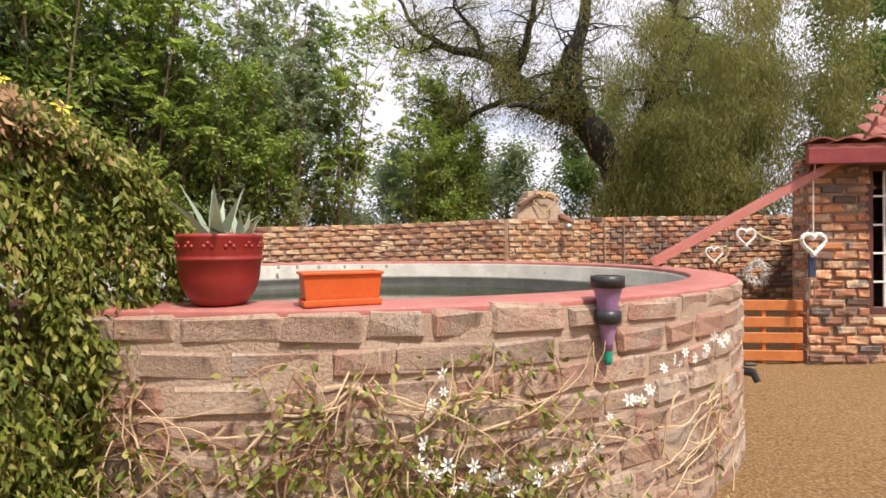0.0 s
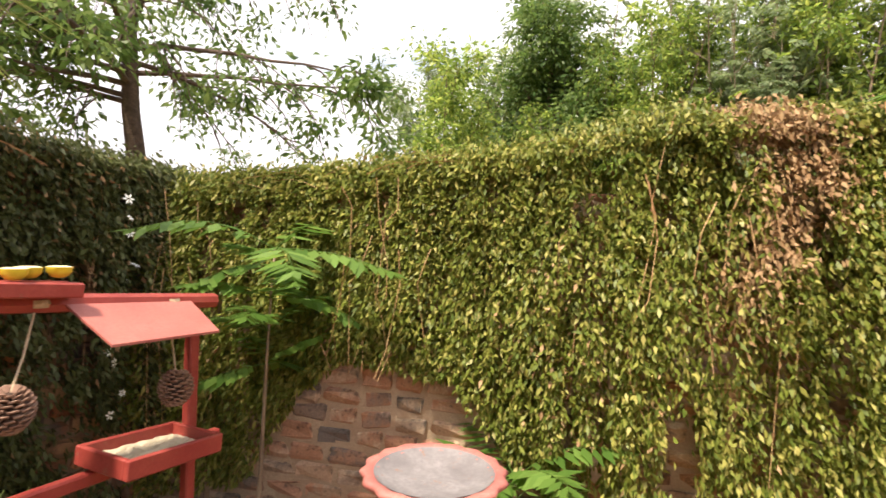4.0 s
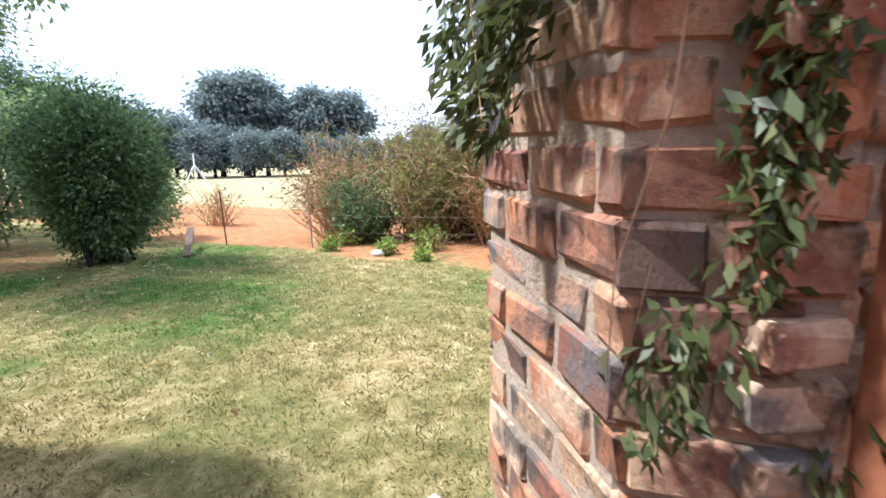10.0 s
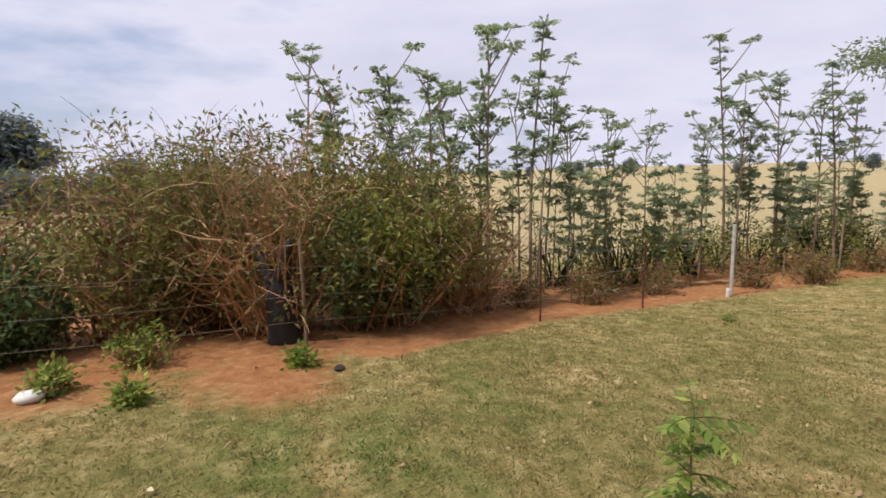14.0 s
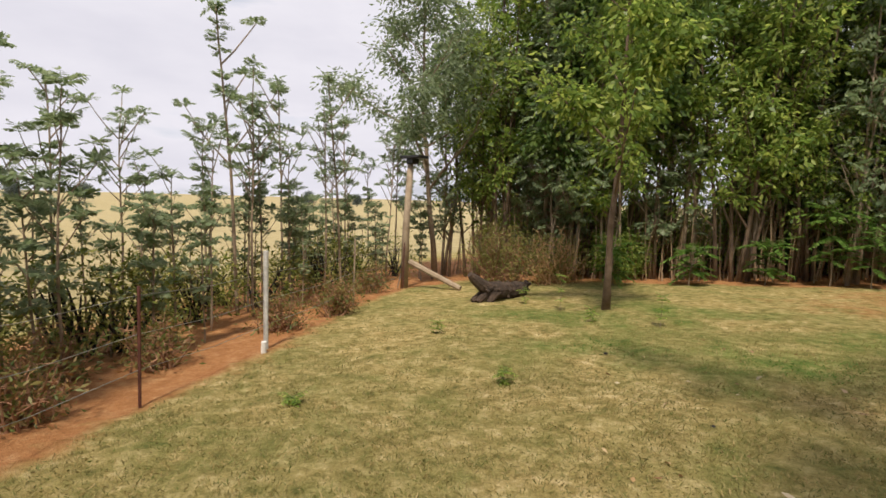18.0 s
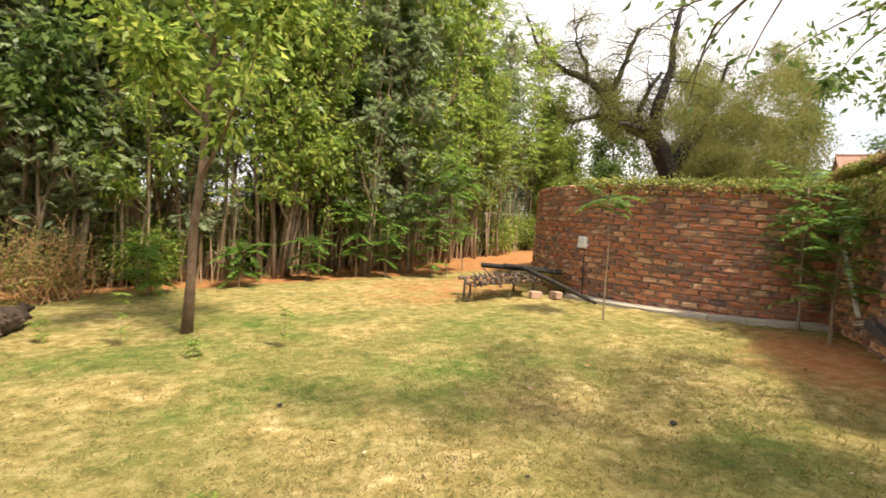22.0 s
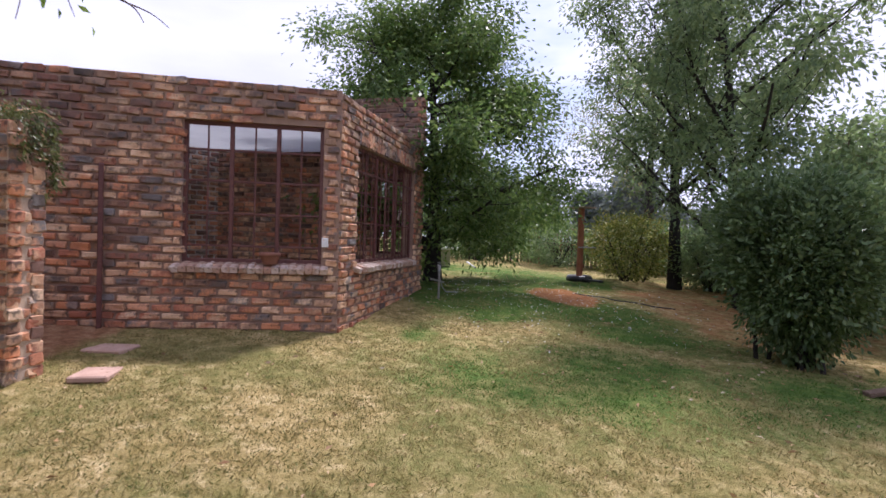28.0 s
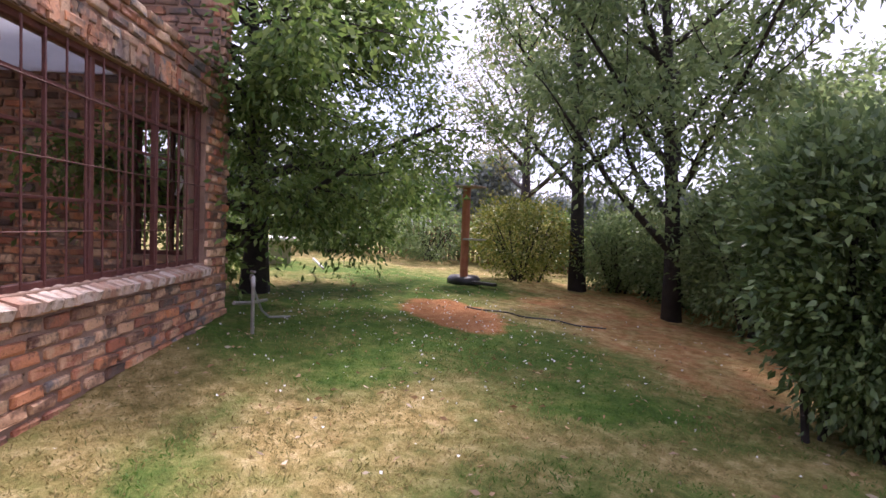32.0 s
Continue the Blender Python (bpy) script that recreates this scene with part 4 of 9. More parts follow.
c3_, _ = straight(B_FAR, E_END)
B = Build()
H3 = (0.24, 1.09, 0.60, 1.98)
for a, b, t, ho in ((B_FAR, B_FAR + R_IN * 1.6, 3.44, [H3]), (B_FAR + R_IN * 1.6, E_END, 3.1, ())):
    k, _, _ = core_wall(a, b, 0.24, flat(t), flat(-0.4), ho)
    B.add(k.v, k.f)
wall3 = part("wall", B, m_mortar, room, "end wall with a raised brick stub")
ci, li = straight(B_FAR + R_IN * 1.6 - Vector((R_IN.y, -R_IN.x)) * 0.24, B_FAR - Vector((R_IN.y, -R_IN.x)) * 0.24)
lay(wall3, ci, li, flat(3.45), flat(2.6), (), brick_set, joined=m_brick_joined)
ci, li = straight(B_FAR - R_IN * 0.012 - Vector((R_IN.y, -R_IN.x)) * 0.24, B_FAR - R_IN * 0.012)
lay(wall3, ci, li, flat(3.45), flat(2.6), (), header_set, pitch=0.12, joined=m_brick_joined)
B, _, _ = core_wall(E_END, E_BACK, 0.24, flat(3.1), flat(-0.4), [(0.9, 2.1, 0.9, 2.0)])
wall4 = part("wall", B, m_inner_wall, room)
# unseen yard-side wall, its wide opening added to let daylight into the room
B, _, _ = core_wall(E_BACK, B_GATE, 0.24, flat(2.56), flat(-0.4), [(0.2, 3.4, -0.1, 2.34)])
part("wall", B, m_inner_wall, room)
# the face-brick inside of the room
for a, b, ho in ((E_BACK, E_END, [(li, li, 0, 0)]), (E_END, B_FAR + R_IN * 0.3, [])):
    d = (b - a).normalized()
    n = Vector((d.y, -d.x))
    c, l = straight(a + n * 0.245, b + n * 0.245)
    lay(wall4 if a is E_BACK else wall3, c, l, flat(3.0), flat(-0.1), [(l - 2.1, l - 0.9, 0.9, 2.0)] if a is E_BACK else [(l + 0.3 - H3[1], l + 0.3 - H3[0], H3[2], H3[3])], brick_set, joined=m_brick_joined, keep=lambda u, z: False)
for nm, z0, z1, mt in (("floor_slab", -0.16, -0.12, m_conc), ("roof_sheet", 2.44, 2.47, m_sheet)):
    B = Build()
    deep, wide = (4.2, 3.6) if nm == "floor_slab" else (3.8, 3.3)
    e1, e2 = B_FAR + R_IN * deep, B_GATE + Vector((0.927, -0.375)) * wide
    q = [B_GATE + Vector((0.2, -0.3)), BC + Vector((0.26, 0.02)), B_FAR + Vector((0.02, 0.3)), e1 - Vector((0.2, 0.0)), e2 + Vector((-0.1, -0.25))]
    B.add([(p.x, p.y, z) for z in (z0, z1) for p in q], [(4, 3, 2, 1, 0), (5, 6, 7, 8, 9)] + [(i, (i + 1) % 5, 5 + (i + 1) % 5, 5 + i) for i in range(5)])
    part(nm, B, mt, room)


def steel_window(curve, hole, columns, name_label, rows, bars, parent):
    """A steel window with its panes and burglar bars in a hole of a wall."""
    u0, u1, z0, z1 = hole
    p, d, n = curve((u0 + u1) / 2)
    def at3(u, off, z):
        q = curve(u)[0] + n * off
        return (q.x, q.y, z)
    F = Build()
    for a, b in (((u0, z0 + 0.02), (u1, z0 + 0.02)), ((u0, z1 - 0.02), (u1, z1 - 0.02)), ((u0 + 0.02, z0), (u0 + 0.02, z1)), ((u1 - 0.02, z0), (u1 - 0.02, z1))):
        F.beam(at3(a[0], -0.07, a[1]), at3(b[0], -0.07, b[1]), 0.05, 0.045, 0.006, up=(n.x, n.y, 0))
    win = part("window", F, m_rust, parent, name_label)
    for i in range(1, columns):
        u = u0 + (u1 - u0) * i / columns
        part("mullion", Build().beam(at3(u, -0.07, z0 + 0.04), at3(u, -0.07, z1 - 0.04), 0.045, 0.045, 0.006, up=(n.x, n.y, 0)), m_rust, win)
    for f in rows:
        z = z0 + (z1 - z0) * f
        part("glazing_bar", Build().beam(at3(u0 + 0.04, -0.068, z), at3(u1 - 0.04, -0.068, z), 0.022, 0.022, 0.004, up=(n.x, n.y, 0)), m_rust, win)
    for i in range(columns):
        u = u0 + (u1 - u0) * (i + 0.5) / columns
        part("glazing_bar", Build().beam(at3(u, -0.066, z0 + 0.04), at3(u, -0.066, z1 - 0.04), 0.018, 0.02, 0.004, up=(n.x, n.y, 0)), m_rust, win)
    for f in bars:
        u = u0 + (u1 - u0) * f
        part("burglar_bar", Build().tube([at3(u, -0.015, z0 + 0.02), at3(u, -0.015, z1 - 0.02)], 0.0075, 6), m_rust, win)
    if bars:
        for f in (0.22, 0.5, 0.78):
            z = z0 + (z1 - z0) * f
            part("burglar_bar", Build().beam(at3(u0, -0.015, z), at3(u1, -0.015, z), 0.006, 0.026, 0.002, up=(n.x, n.y, 0)), m_rust, win)
    g = Build()
    for i in range(columns):
        a, b = u0 + (u1 - u0) * i / columns + 0.02, u0 + (u1 - u0) * (i + 1) / columns - 0.02
        g = Build().add([at3(a, -0.085, z0 + 0.03), at3(b, -0.085, z0 + 0.03), at3(b, -0.085, z1 - 0.03), at3(a, -0.085, z1 - 0.03)], [(0, 1, 2, 3)])
        pane = part("pane", g, m_glass, win)
        pane.visible_shadow = False
    return win


win1 = steel_window(c1_, H1, 3, "rust-brown steel window", (0.12, 0.35, 0.58, 0.80), (), room)
win2 = steel_window(c2_, H2, 3, "barred rust-brown steel window", (0.35, 0.62, 0.80), tuple(i / 14 for i in range(1, 14)), room)


SILL = [(0.50, 0.38, 0.30), (0.42, 0.28, 0.20), (0.56, 0.46, 0.38), (0.38, 0.22, 0.15)]
sill_set = brick_meshes(picked("sill_brick", SILL), (0.085, 0.25, 0.074), 5)
for w, c, h in ((wall1, c1_, H1), (wall2, c2_, H2)):
    u = h[0] - 0.04
    k = 0
    while u < h[1] + 0.04:
        p, d, n = c(u)
        m = Matrix(((d.x, -n.x, 0, p.x + n.x * -0.02), (d.y, -n.y, 0, p.y + n.y * -0.02), (0, 0, 1, h[2] - 0.045), (0, 0, 0, 1)))
        m = m @ Matrix.Rotation(radians(16) + random.uniform(-0.03, 0.03), 4, "X") @ Matrix.Rotation(random.uniform(-0.05, 0.05), 4, "Z")
        brick_queue.append((w, sill_set[k % 5], m, "brick"))
        u += 0.09
        k += 1
c = c2_
u = H2[0] - 0.02
k = 0
while u < H2[1]:
    p, d, n = c(u + 0.04)
    m = Matrix(((d.x, -n.x, 0, p.x + n.x * -0.03), (d.y, -n.y, 0, p.y + n.y * -0.03), (0, 0, 1, H2[3] + 0.11), (0, 0, 0, 1))) @ Matrix.Rotation(radians(90) + random.uniform(-0.03, 0.03), 4, "Y")
    brick_queue.append((wall2, brick_set[k % 7], m, "brick"))
    u += 0.088
    k += 1

win3 = steel_window(c3_, H3, 2, "dark steel window in the end wall", (0.33, 0.66), (0.2, 0.4, 0.6, 0.8), room)
for u, z, a in ((0.42, 1.62, 0.3), (0.50, 1.32, -0.4), (0.36, 1.05, 0.2)):
    p, d, n = c3_(u)
    m = Matrix(((d.x, -n.x, 0, p.x - n.x * 0.20), (d.y, -n.y, 0, p.y - n.y * 0.20), (0, 0, 1, z), (0, 0, 0, 1))) @ Matrix.Rotation(a, 4, "Y")
    thing("hanging_leaf", Build().box((0, 0, 0), (0.055, 0.008, 0.19), 0.003, m).box((0.03, 0, 0.08), (0.03, 0.008, 0.08), 0.003, m), m_white, "white cut-out leaf hung in the window", "ornament", "white window ornaments")

# a white barred window in the far side of the room
wb = Build()
cb, lb = straight(E_END, E_BACK)
for i in range(7):
    p = cb(0.9 + 0.2 * i)[0]
    wb.beam((p.x, p.y, 0.9), (p.x, p.y, 2.0), 0.03, 0.02)
for z in (0.92, 1.27, 1.62, 1.98):
    a, b = cb(0.9)[0], cb(2.1)[0]
    wb.beam((a.x, a.y, z), (b.x, b.y, z), 0.03, 0.03)
part("window_grille", wb, m_white, room, "white painted window grille")

# clay pot on the sill
p, d, n = c1_(3.52)
q = p + n * 0.03
pot = Build().lathe([(0.001, 0), (0.075, 0), (0.082, 0.012), (0.105, 0.085), (0.108, 0.088), (0.118, 0.09), (0.12, 0.135), (0.108, 0.137), (0.10, 0.12), (0.08, 0.03), (0.001, 0.028)], 24, (q.x, q.y, 0.565))
thing("flower_pot", pot, m_terra, "small empty terracotta flower pot on the brick window sill", "flower pot", smooth=True)
sw = Build().box((0, 0, 0), (0.075, 0.02, 0.11), 0.005, Matrix(((d.x, -n.x, 0, c1_(4.13)[0].x + n.x * 0.02), (d.y, -n.y, 0, c1_(4.13)[0].y + n.y * 0.02), (0, 0, 1, 0.83), (0, 0, 0, 1))))
thing("wall_plate", sw, m_white, "small white blank plate on the brick wall", "wall plate")

# ---- the house ----
HA, HB = Vector((3.66, 5.15)), Vector((8.6, 4.71))
house = empty("farm_house", "brown face-brick house with maroon eaves and tiled roof", "house", (HA.x, HA.y, 0.08))
ch, lh = straight(HA, HB)
HH = (0.60, 1.75, 0.62, 2.05)
B, ch, lh = core_wall(HA, HB, 0.24, flat(2.16), flat(-0.2), [HH])
hw = part("wall", B, m_mortar, house)
lay(hw, ch, lh, flat(2.16), at_grade(ch), [HH], brick_set, joined=m_brick_joined, keep=lambda u, z: u < 2.2)
hd = (HB - HA).normalized()
hn = Vector((-hd.y, hd.x))
hk = Vector((0.66, 0.75)).normalized()
hc, hcl = straight(HA + hn * 0.235, HA + hn * 0.005)
lay(hw, hc, hcl, flat(2.16), at_grade(hc), (), brick_set, proud=0.012)
B, cs_, ls_ = core_wall(HA + hk * 4.6, HA + hk * 0.30, 0.24, flat(2.16), flat(-0.2))
hs = part("wall", B, m_mortar, house)
lay(hs, cs_, ls_, flat(2.16), at_grade(cs_), (), brick_set, joined=m_brick_joined, keep=lambda u, z: u > 3.4)
for a, b in ((HB, HB + hk * 4.6), (HB + hk * 4.6, HA + hk * 4.6)):
    B, _, _ = core_wall(a, b, 0.24, flat(2.16), flat(-0.2))
    part("wall", B, m_mortar, house)
F = Build()
for a, b in (((HH[0], HH[2]), (HH[1], HH[2])), ((HH[0], HH[3]), (HH[1], HH[3])), ((HH[0], HH[2]), (HH[0], HH[3])), ((HH[1], HH[2]), (HH[1], HH[3]))):
    pa, pb = ch(a[0])[0], ch(b[0])[0]
    F.beam((pa.x, pa.y + 0.03, a[1]), (pb.x, pb.y + 0.03, b[1]), 0.07, 0.07, 0.006, up=(0, 1, 0))
hwin = part("window", F, m_rust, house, "dark brown window frame")
for i in range(1, 5):
    z = HH[2] + (HH[3] - HH[2]) * i / 5
    pa, pb = ch(HH[0] + 0.04)[0], ch(HH[1] - 0.04)[0]
    part("burglar_bar", Build().beam((pa.x, pa.y + 0.02, z), (pb.x, pb.y + 0.02, z), 0.015, 0.022, 0.003), m_white, hwin, "white bar")
for i in range(1, 5):
    p = ch(HH[0] + 0.02 + (HH[1] - HH[0] - 0.04) * (i - 0.5) / 4)[0]
    part("burglar_bar", Build().beam((p.x, p.y + 0.03, HH[2]), (p.x, p.y + 0.03, HH[3]), 0.02, 0.02, 0.003), m_white, hwin, "white bar")
pa, pb = ch(HH[0])[0], ch(HH[1])[0]
pane = part("pane", Build().add([(pa.x, pa.y + 0.06, HH[2]), (pb.x, pb.y + 0.06, HH[2]), (pb.x, pb.y + 0.06, HH[3]), (pa.x, pa.y + 0.06, HH[3])], [(0, 1, 2, 3)]), m_glass, hwin)
pane.visible_shadow = False
# a low-pitched front roof with the steeper main roof behind it
pr = [HA - hd * 0.17 - hn * 0.30, HB + hd * 0.3 - hn * 0.30, HB + hd * 0.3 + hk * 5.0, HA - hd * 0.17 + hk * 5.0]
hips = [Vector((5.06, 6.23)), Vector((10.6, 5.75)), Vector((12.6, 9.4)), Vector((8.2, 9.8))]
ridge = [Vector((7.1, 7.85)), Vector((10.4, 7.6))]
part("front_roof", Build().add([(p.x, p.y, z + (0.16 if k > 1 else 0)) for z in (2.20, 2.24) for k, p in enumerate(pr)],
                               [(3, 2, 1, 0), (4, 5, 6, 7), (0, 1, 5, 4), (1, 2, 6, 5), (2, 3, 7, 6), (3, 0, 4, 7)]), m_tile, house, "low-pitched dark red roof")
RF = Build()
ev = [(p.x, p.y, 2.25) for p in hips] + [(p.x, p.y, 3.60) for p in ridge]
RF.add(ev + [(x, y, z + 0.05) for x, y, z in ev], [(6, 7, 11, 10), (7, 8, 11), (8, 9, 10, 11), (9, 6, 10), (1, 0, 4, 5), (2, 1, 5), (3, 2, 5, 4), (0, 3, 4)])
roof = part("roof", RF, m_tile, house, "weathered red-brown roof")
for i, (a, b) in enumerate(zip(pr, pr[1:] + pr[:1])):
    part("fascia", Build().beam((a.x, a.y, 2.125), (b.x, b.y, 2.125), 0.03, 0.15, 0.006), m_fascia, house, "maroon fascia board")
# a higher rear wing, whose ridge shows over the round wall
m_wing = plain("faded_roof_tile", (0.26, 0.135, 0.105), (0.37, 0.215, 0.17), 4, 60, 0.85)
wa, wb = Vector((9.75, 10.85, 4.36)), Vector((12.3, 8.2, 4.42))
wo = Vector((-0.72, -0.69, 0)).normalized()
for k in range(7):
    for sg in (1, -1):
        p0 = wo * (sg * 0.17 * k) - Vector((0, 0, 0.10 * k - 0.012))
        p1 = wo * (sg * (0.17 * k + 0.19)) - Vector((0, 0, 0.10 * k + 0.10))
        off = Vector((0, 0, 0.03))
        q8 = [wa + p0, wb + p0, wb + p1, wa + p1]
        part("roof_course", Build().add(q8 + [p - off for p in q8], [(0, 1, 2, 3), (7, 6, 5, 4), (0, 4, 5, 1), (1, 5, 6, 2), (2, 6, 7, 3), (3, 7, 4, 0)]), m_wing, house)
part("ridge_cap", Build().tube([wa + Vector((0, 0, 0.02)), wb + Vector((0, 0, 0.02))], 0.06, 8), m_wing, house, "rounded ridge tiles")
wc4 = [wa + wo * 1.0, wb + wo * 1.0, wb - wo * 1.0, wa - wo * 1.0]
part("wall", Build().add([(p.x, p.y, z) for z in (-0.2, 3.7) for p in wc4] + [(wa.x, wa.y, 4.28), (wb.x, wb.y, 4.34)], [(0, 1, 5, 4), (1, 2, 6, 9, 5), (2, 3, 7, 6), (3, 0, 4, 8, 7)]), m_brick_joined, house, "brown brick rear wing")
# rows of roof tiles on the two slopes that show
tile_me = []
for k in range(3):
    T = Build()
    pts = []
    for j in range(7):
        a = math.pi * j / 6
        pts.append((-0.12 + 0.24 * j / 6, 0.035 * math.sin(a)))
    T.add([(x, y, z + h) for y, z in ((0.0, 0.018), (0.36, 0.0)) for x, h in pts] + [(x, 0.0, h + 0.004) for x, h in pts], [(j, j + 1, j + 8, j + 7) for j in range(6)] + [(j + 14, j + 15, j + 1, j) for j in range(6)])
    tile_me.append(T.mesh("roof_tile", m_tile))
for i in range(9):
    u = 0.12 + 0.245 * i
    m = Matrix((Vector((hd.x, hd.y, 0)), Vector((-hd.y, hd.x, 0.03)), Vector((0, 0, 1)))).transposed().to_4x4()
    p = pr[0] + hd * u
    m.translation = (p.x, p.y - 0.03, 2.25)
    brick_queue.append((roof, tile_me[i % 3], m, "roof_tile"))
for (a, b, c_) in ((hips[0], hips[1], ridge), (hips[3], hips[0], [ridge[0], ridge[0]])):
    e = (b - a)
    el = e.length
    e = e.normalized()
    s3 = Vector((c_[0].x, c_[0].y, 3.65)) - Vector((a.x, a.y, 2.30))
    ed = Vector((e.x, e.y, 0))
    up = (s3 - ed * s3.dot(ed))
    run = up.length
    up = up.normalized()
    nn = ed.cross(up)
    left, right = s3.dot(ed) / run, (el - (Vector((c_[1].x, c_[1].y, 3.65)) - Vector((a.x, a.y, 2.30))).dot(ed)) / run
    rows_ = int(run / 0.32)
    for i in range(rows_):
        v = i * 0.32
        u = 0.12 + left * v
        while u < min(el - right * v - 0.1, 3.2 if a is hips[0] else 9):
            m = Matrix((ed, up, nn)).transposed().to_4x4()
            m.translation = Vector((a.x, a.y, 2.305)) + ed * u + up * (v - 0.02) + nn * 0.006
            brick_queue.append((roof, tile_me[i % 3], m, "roof_tile"))
            u += 0.245

# ---- the round dam ----
dam = empty("dam", "round raised stone dam with red painted coping", "water tank", (DAM.x, DAM.y, 0))
RIM = 1.075
dw = Build().lathe([(DAM_R - 0.006, -0.45), (DAM_R - 0.006, RIM - 0.03), (DAM_R - 0.02, RIM - 0.03), (DAM_R - 0.02, RIM - 0.05), (DAM_R - 0.30, RIM - 0.05), (DAM_R - 0.30, 0.2)], 96, (DAM.x, DAM.y, 0))
dam_wall = part("wall", dw, m_mortar_dam, dam)
part("coping", Build().lathe([(DAM_R - 0.305, RIM - 0.048), (DAM_R - 0.305, RIM - 0.008), (DAM_R - 0.295, RIM), (DAM_R - 0.06, RIM - 0.002), (DAM_R - 0.026, RIM - 0.005), (DAM_R - 0.020, RIM - 0.012), (DAM_R - 0.03, RIM - 0.05)], 96, (DAM.x, DAM.y, 0)), m_cap, dam, "red painted cement coping", smooth=True)
part("lining", Build().lathe([(DAM_R - 0.31, RIM - 0.03), (DAM_R - 0.33, RIM - 0.05), (DAM_R - 0.335, RIM - 0.20), (DAM_R - 0.36, RIM - 0.22), (DAM_R - 0.31, RIM - 0.25), (DAM_R - 0.32, 0.4)], 96, (DAM.x, DAM.y, 0)), m_cement, dam, "grey cement lining", smooth=True)
part("water", Build().lathe([(0.001, 0), (1.0, 0), (DAM_R - 0.30, 0)], 96, (DAM.x, DAM.y, RIM - 0.36)), m_water, dam, "still dark green water")
for i in range(44):
    a = radians(20) + i * 0.108 + random.uniform(-0.02, 0.02)
    m = Matrix.Translation((DAM.x + (DAM_R - 0.333) * math.cos(a), DAM.y + (DAM_R - 0.333) * math.sin(a), RIM - 0.045)) @ Matrix.Rotation(a, 4, "Z")
    if i == 0:
        peg = Build().box((0, 0, 0), (0.03, 0.035, 0.05), 0.006).mesh("notch", m_conc)
    brick_queue.append((dam, peg, m, "notch"))
def dam_curve(u):
    a = radians(195) + u / DAM_R
    d = Vector((-math.sin(a), math.cos(a)))
    return DAM + DAM_R * Vector((math.cos(a), math.sin(a))), d, Vector((d.y, -d.x))
lay(dam_wall, dam_curve, DAM_R * radians(165), flat(RIM - 0.008), at_grade(dam_curve), (), raw_set, course=0.122, pitch=0.305, depth=0.12, proud=0.004, wob=0.008, vary=0.34, joined=m_raw,
    keep=lambda u, z: True)

# ---- trees and shrubs ----
def bend(a, d, length, n, r, rise=0.0, wob=0.12):
    """A wandering line of n steps from a along d."""
    pts, d = [Vector(a)], Vector(d).normalized()
    for _ in range(n):
        d = (d + Vector((r.uniform(-wob, wob), r.uniform(-wob, wob), r.uniform(-wob, wob) + rise))).normalized()
        pts.append(pts[-1] + d * (length / n))
    return pts


def taper(n, a, b):
    return [a + (b - a) * i / n for i in range(n + 1)]


def grow(seed, height, radius, fork=0.35, limbs=7, reach=1.6, sub=4, rise=0.12, lean=(0, 0), sides=7, up=0.5, low=None, stems=1, weep=0.0, twig=0.006, ends=False):
    """A trunk with limbs and twigs, at the origin; returns the wood and the points that bear leaves."""
    r = random.Random(seed)
    W, tips = Build(), []
    for st in range(stems):
        off = Vector((r.uniform(-0.25, 0.25), r.uniform(-0.25, 0.25), 0)) if stems > 1 else Vector()
        trunk = bend(off, (lean[0] + r.uniform(-0.08, 0.08), lean[1] + r.uniform(-0.08, 0.08), 1), height * r.uniform(0.9, 1.0), 9, r, 0.05, 0.07)
        trunk[0].z = -0.15
        rr = [radius * (1.25 if i == 0 else 1) * (1 - 0.82 * (i / 9) ** 0.9) for i in range(10)]
        W.tube(trunk, rr, sides)
        for i in range(limbs):
            s = fork + (1 - fork) * (i + r.random() * 0.6) / limbs
            k = min(s * 9, 8.99)
            j = int(k)
            p = trunk[j].lerp(trunk[j + 1], k - j)
            a = i * 2.4 + r.uniform(-0.5, 0.5) + seed
            ln = reach * (1.05 - 0.55 * max(0, (s - fork) / (1 - fork))) * r.uniform(0.75, 1.2)
            d = Vector((math.cos(a), math.sin(a), up + 0.5 * s))
            limb = bend(p, d, ln, 5, r, rise - weep * 0.2, 0.2)
            lr = rr[j] * 0.55
            W.tube(limb, taper(5, lr, lr * 0.3), max(4, sides - 2), False)
            for q in range(sub):
                t = 1 + r.random() * 3.99
                m = int(t)
                b0 = limb[m].lerp(limb[m + 1], t - m) if m < 5 else limb[5]
                sd = (limb[m] - limb[m - 1]).normalized() + Vector((r.uniform(-1, 1), r.uniform(-1, 1), r.uniform(-0.3, 0.7) - weep))
                tw = bend(b0, sd, ln * r.uniform(0.3, 0.6), 4, r, 0.05 - weep * 0.35, 0.25)
                W.tube(tw, taper(4, max(lr * 0.22, twig), twig * 0.5), 4, False)
                tips += [tw[4]] if ends else [tw[1], tw[2], tw[3], tw[4], tw[4]]
            tips += [limb[5]] if ends else [limb[3], limb[4], limb[5]]
        tips += trunk[-2:]
    return W, np.array([tuple(p) for p in tips])


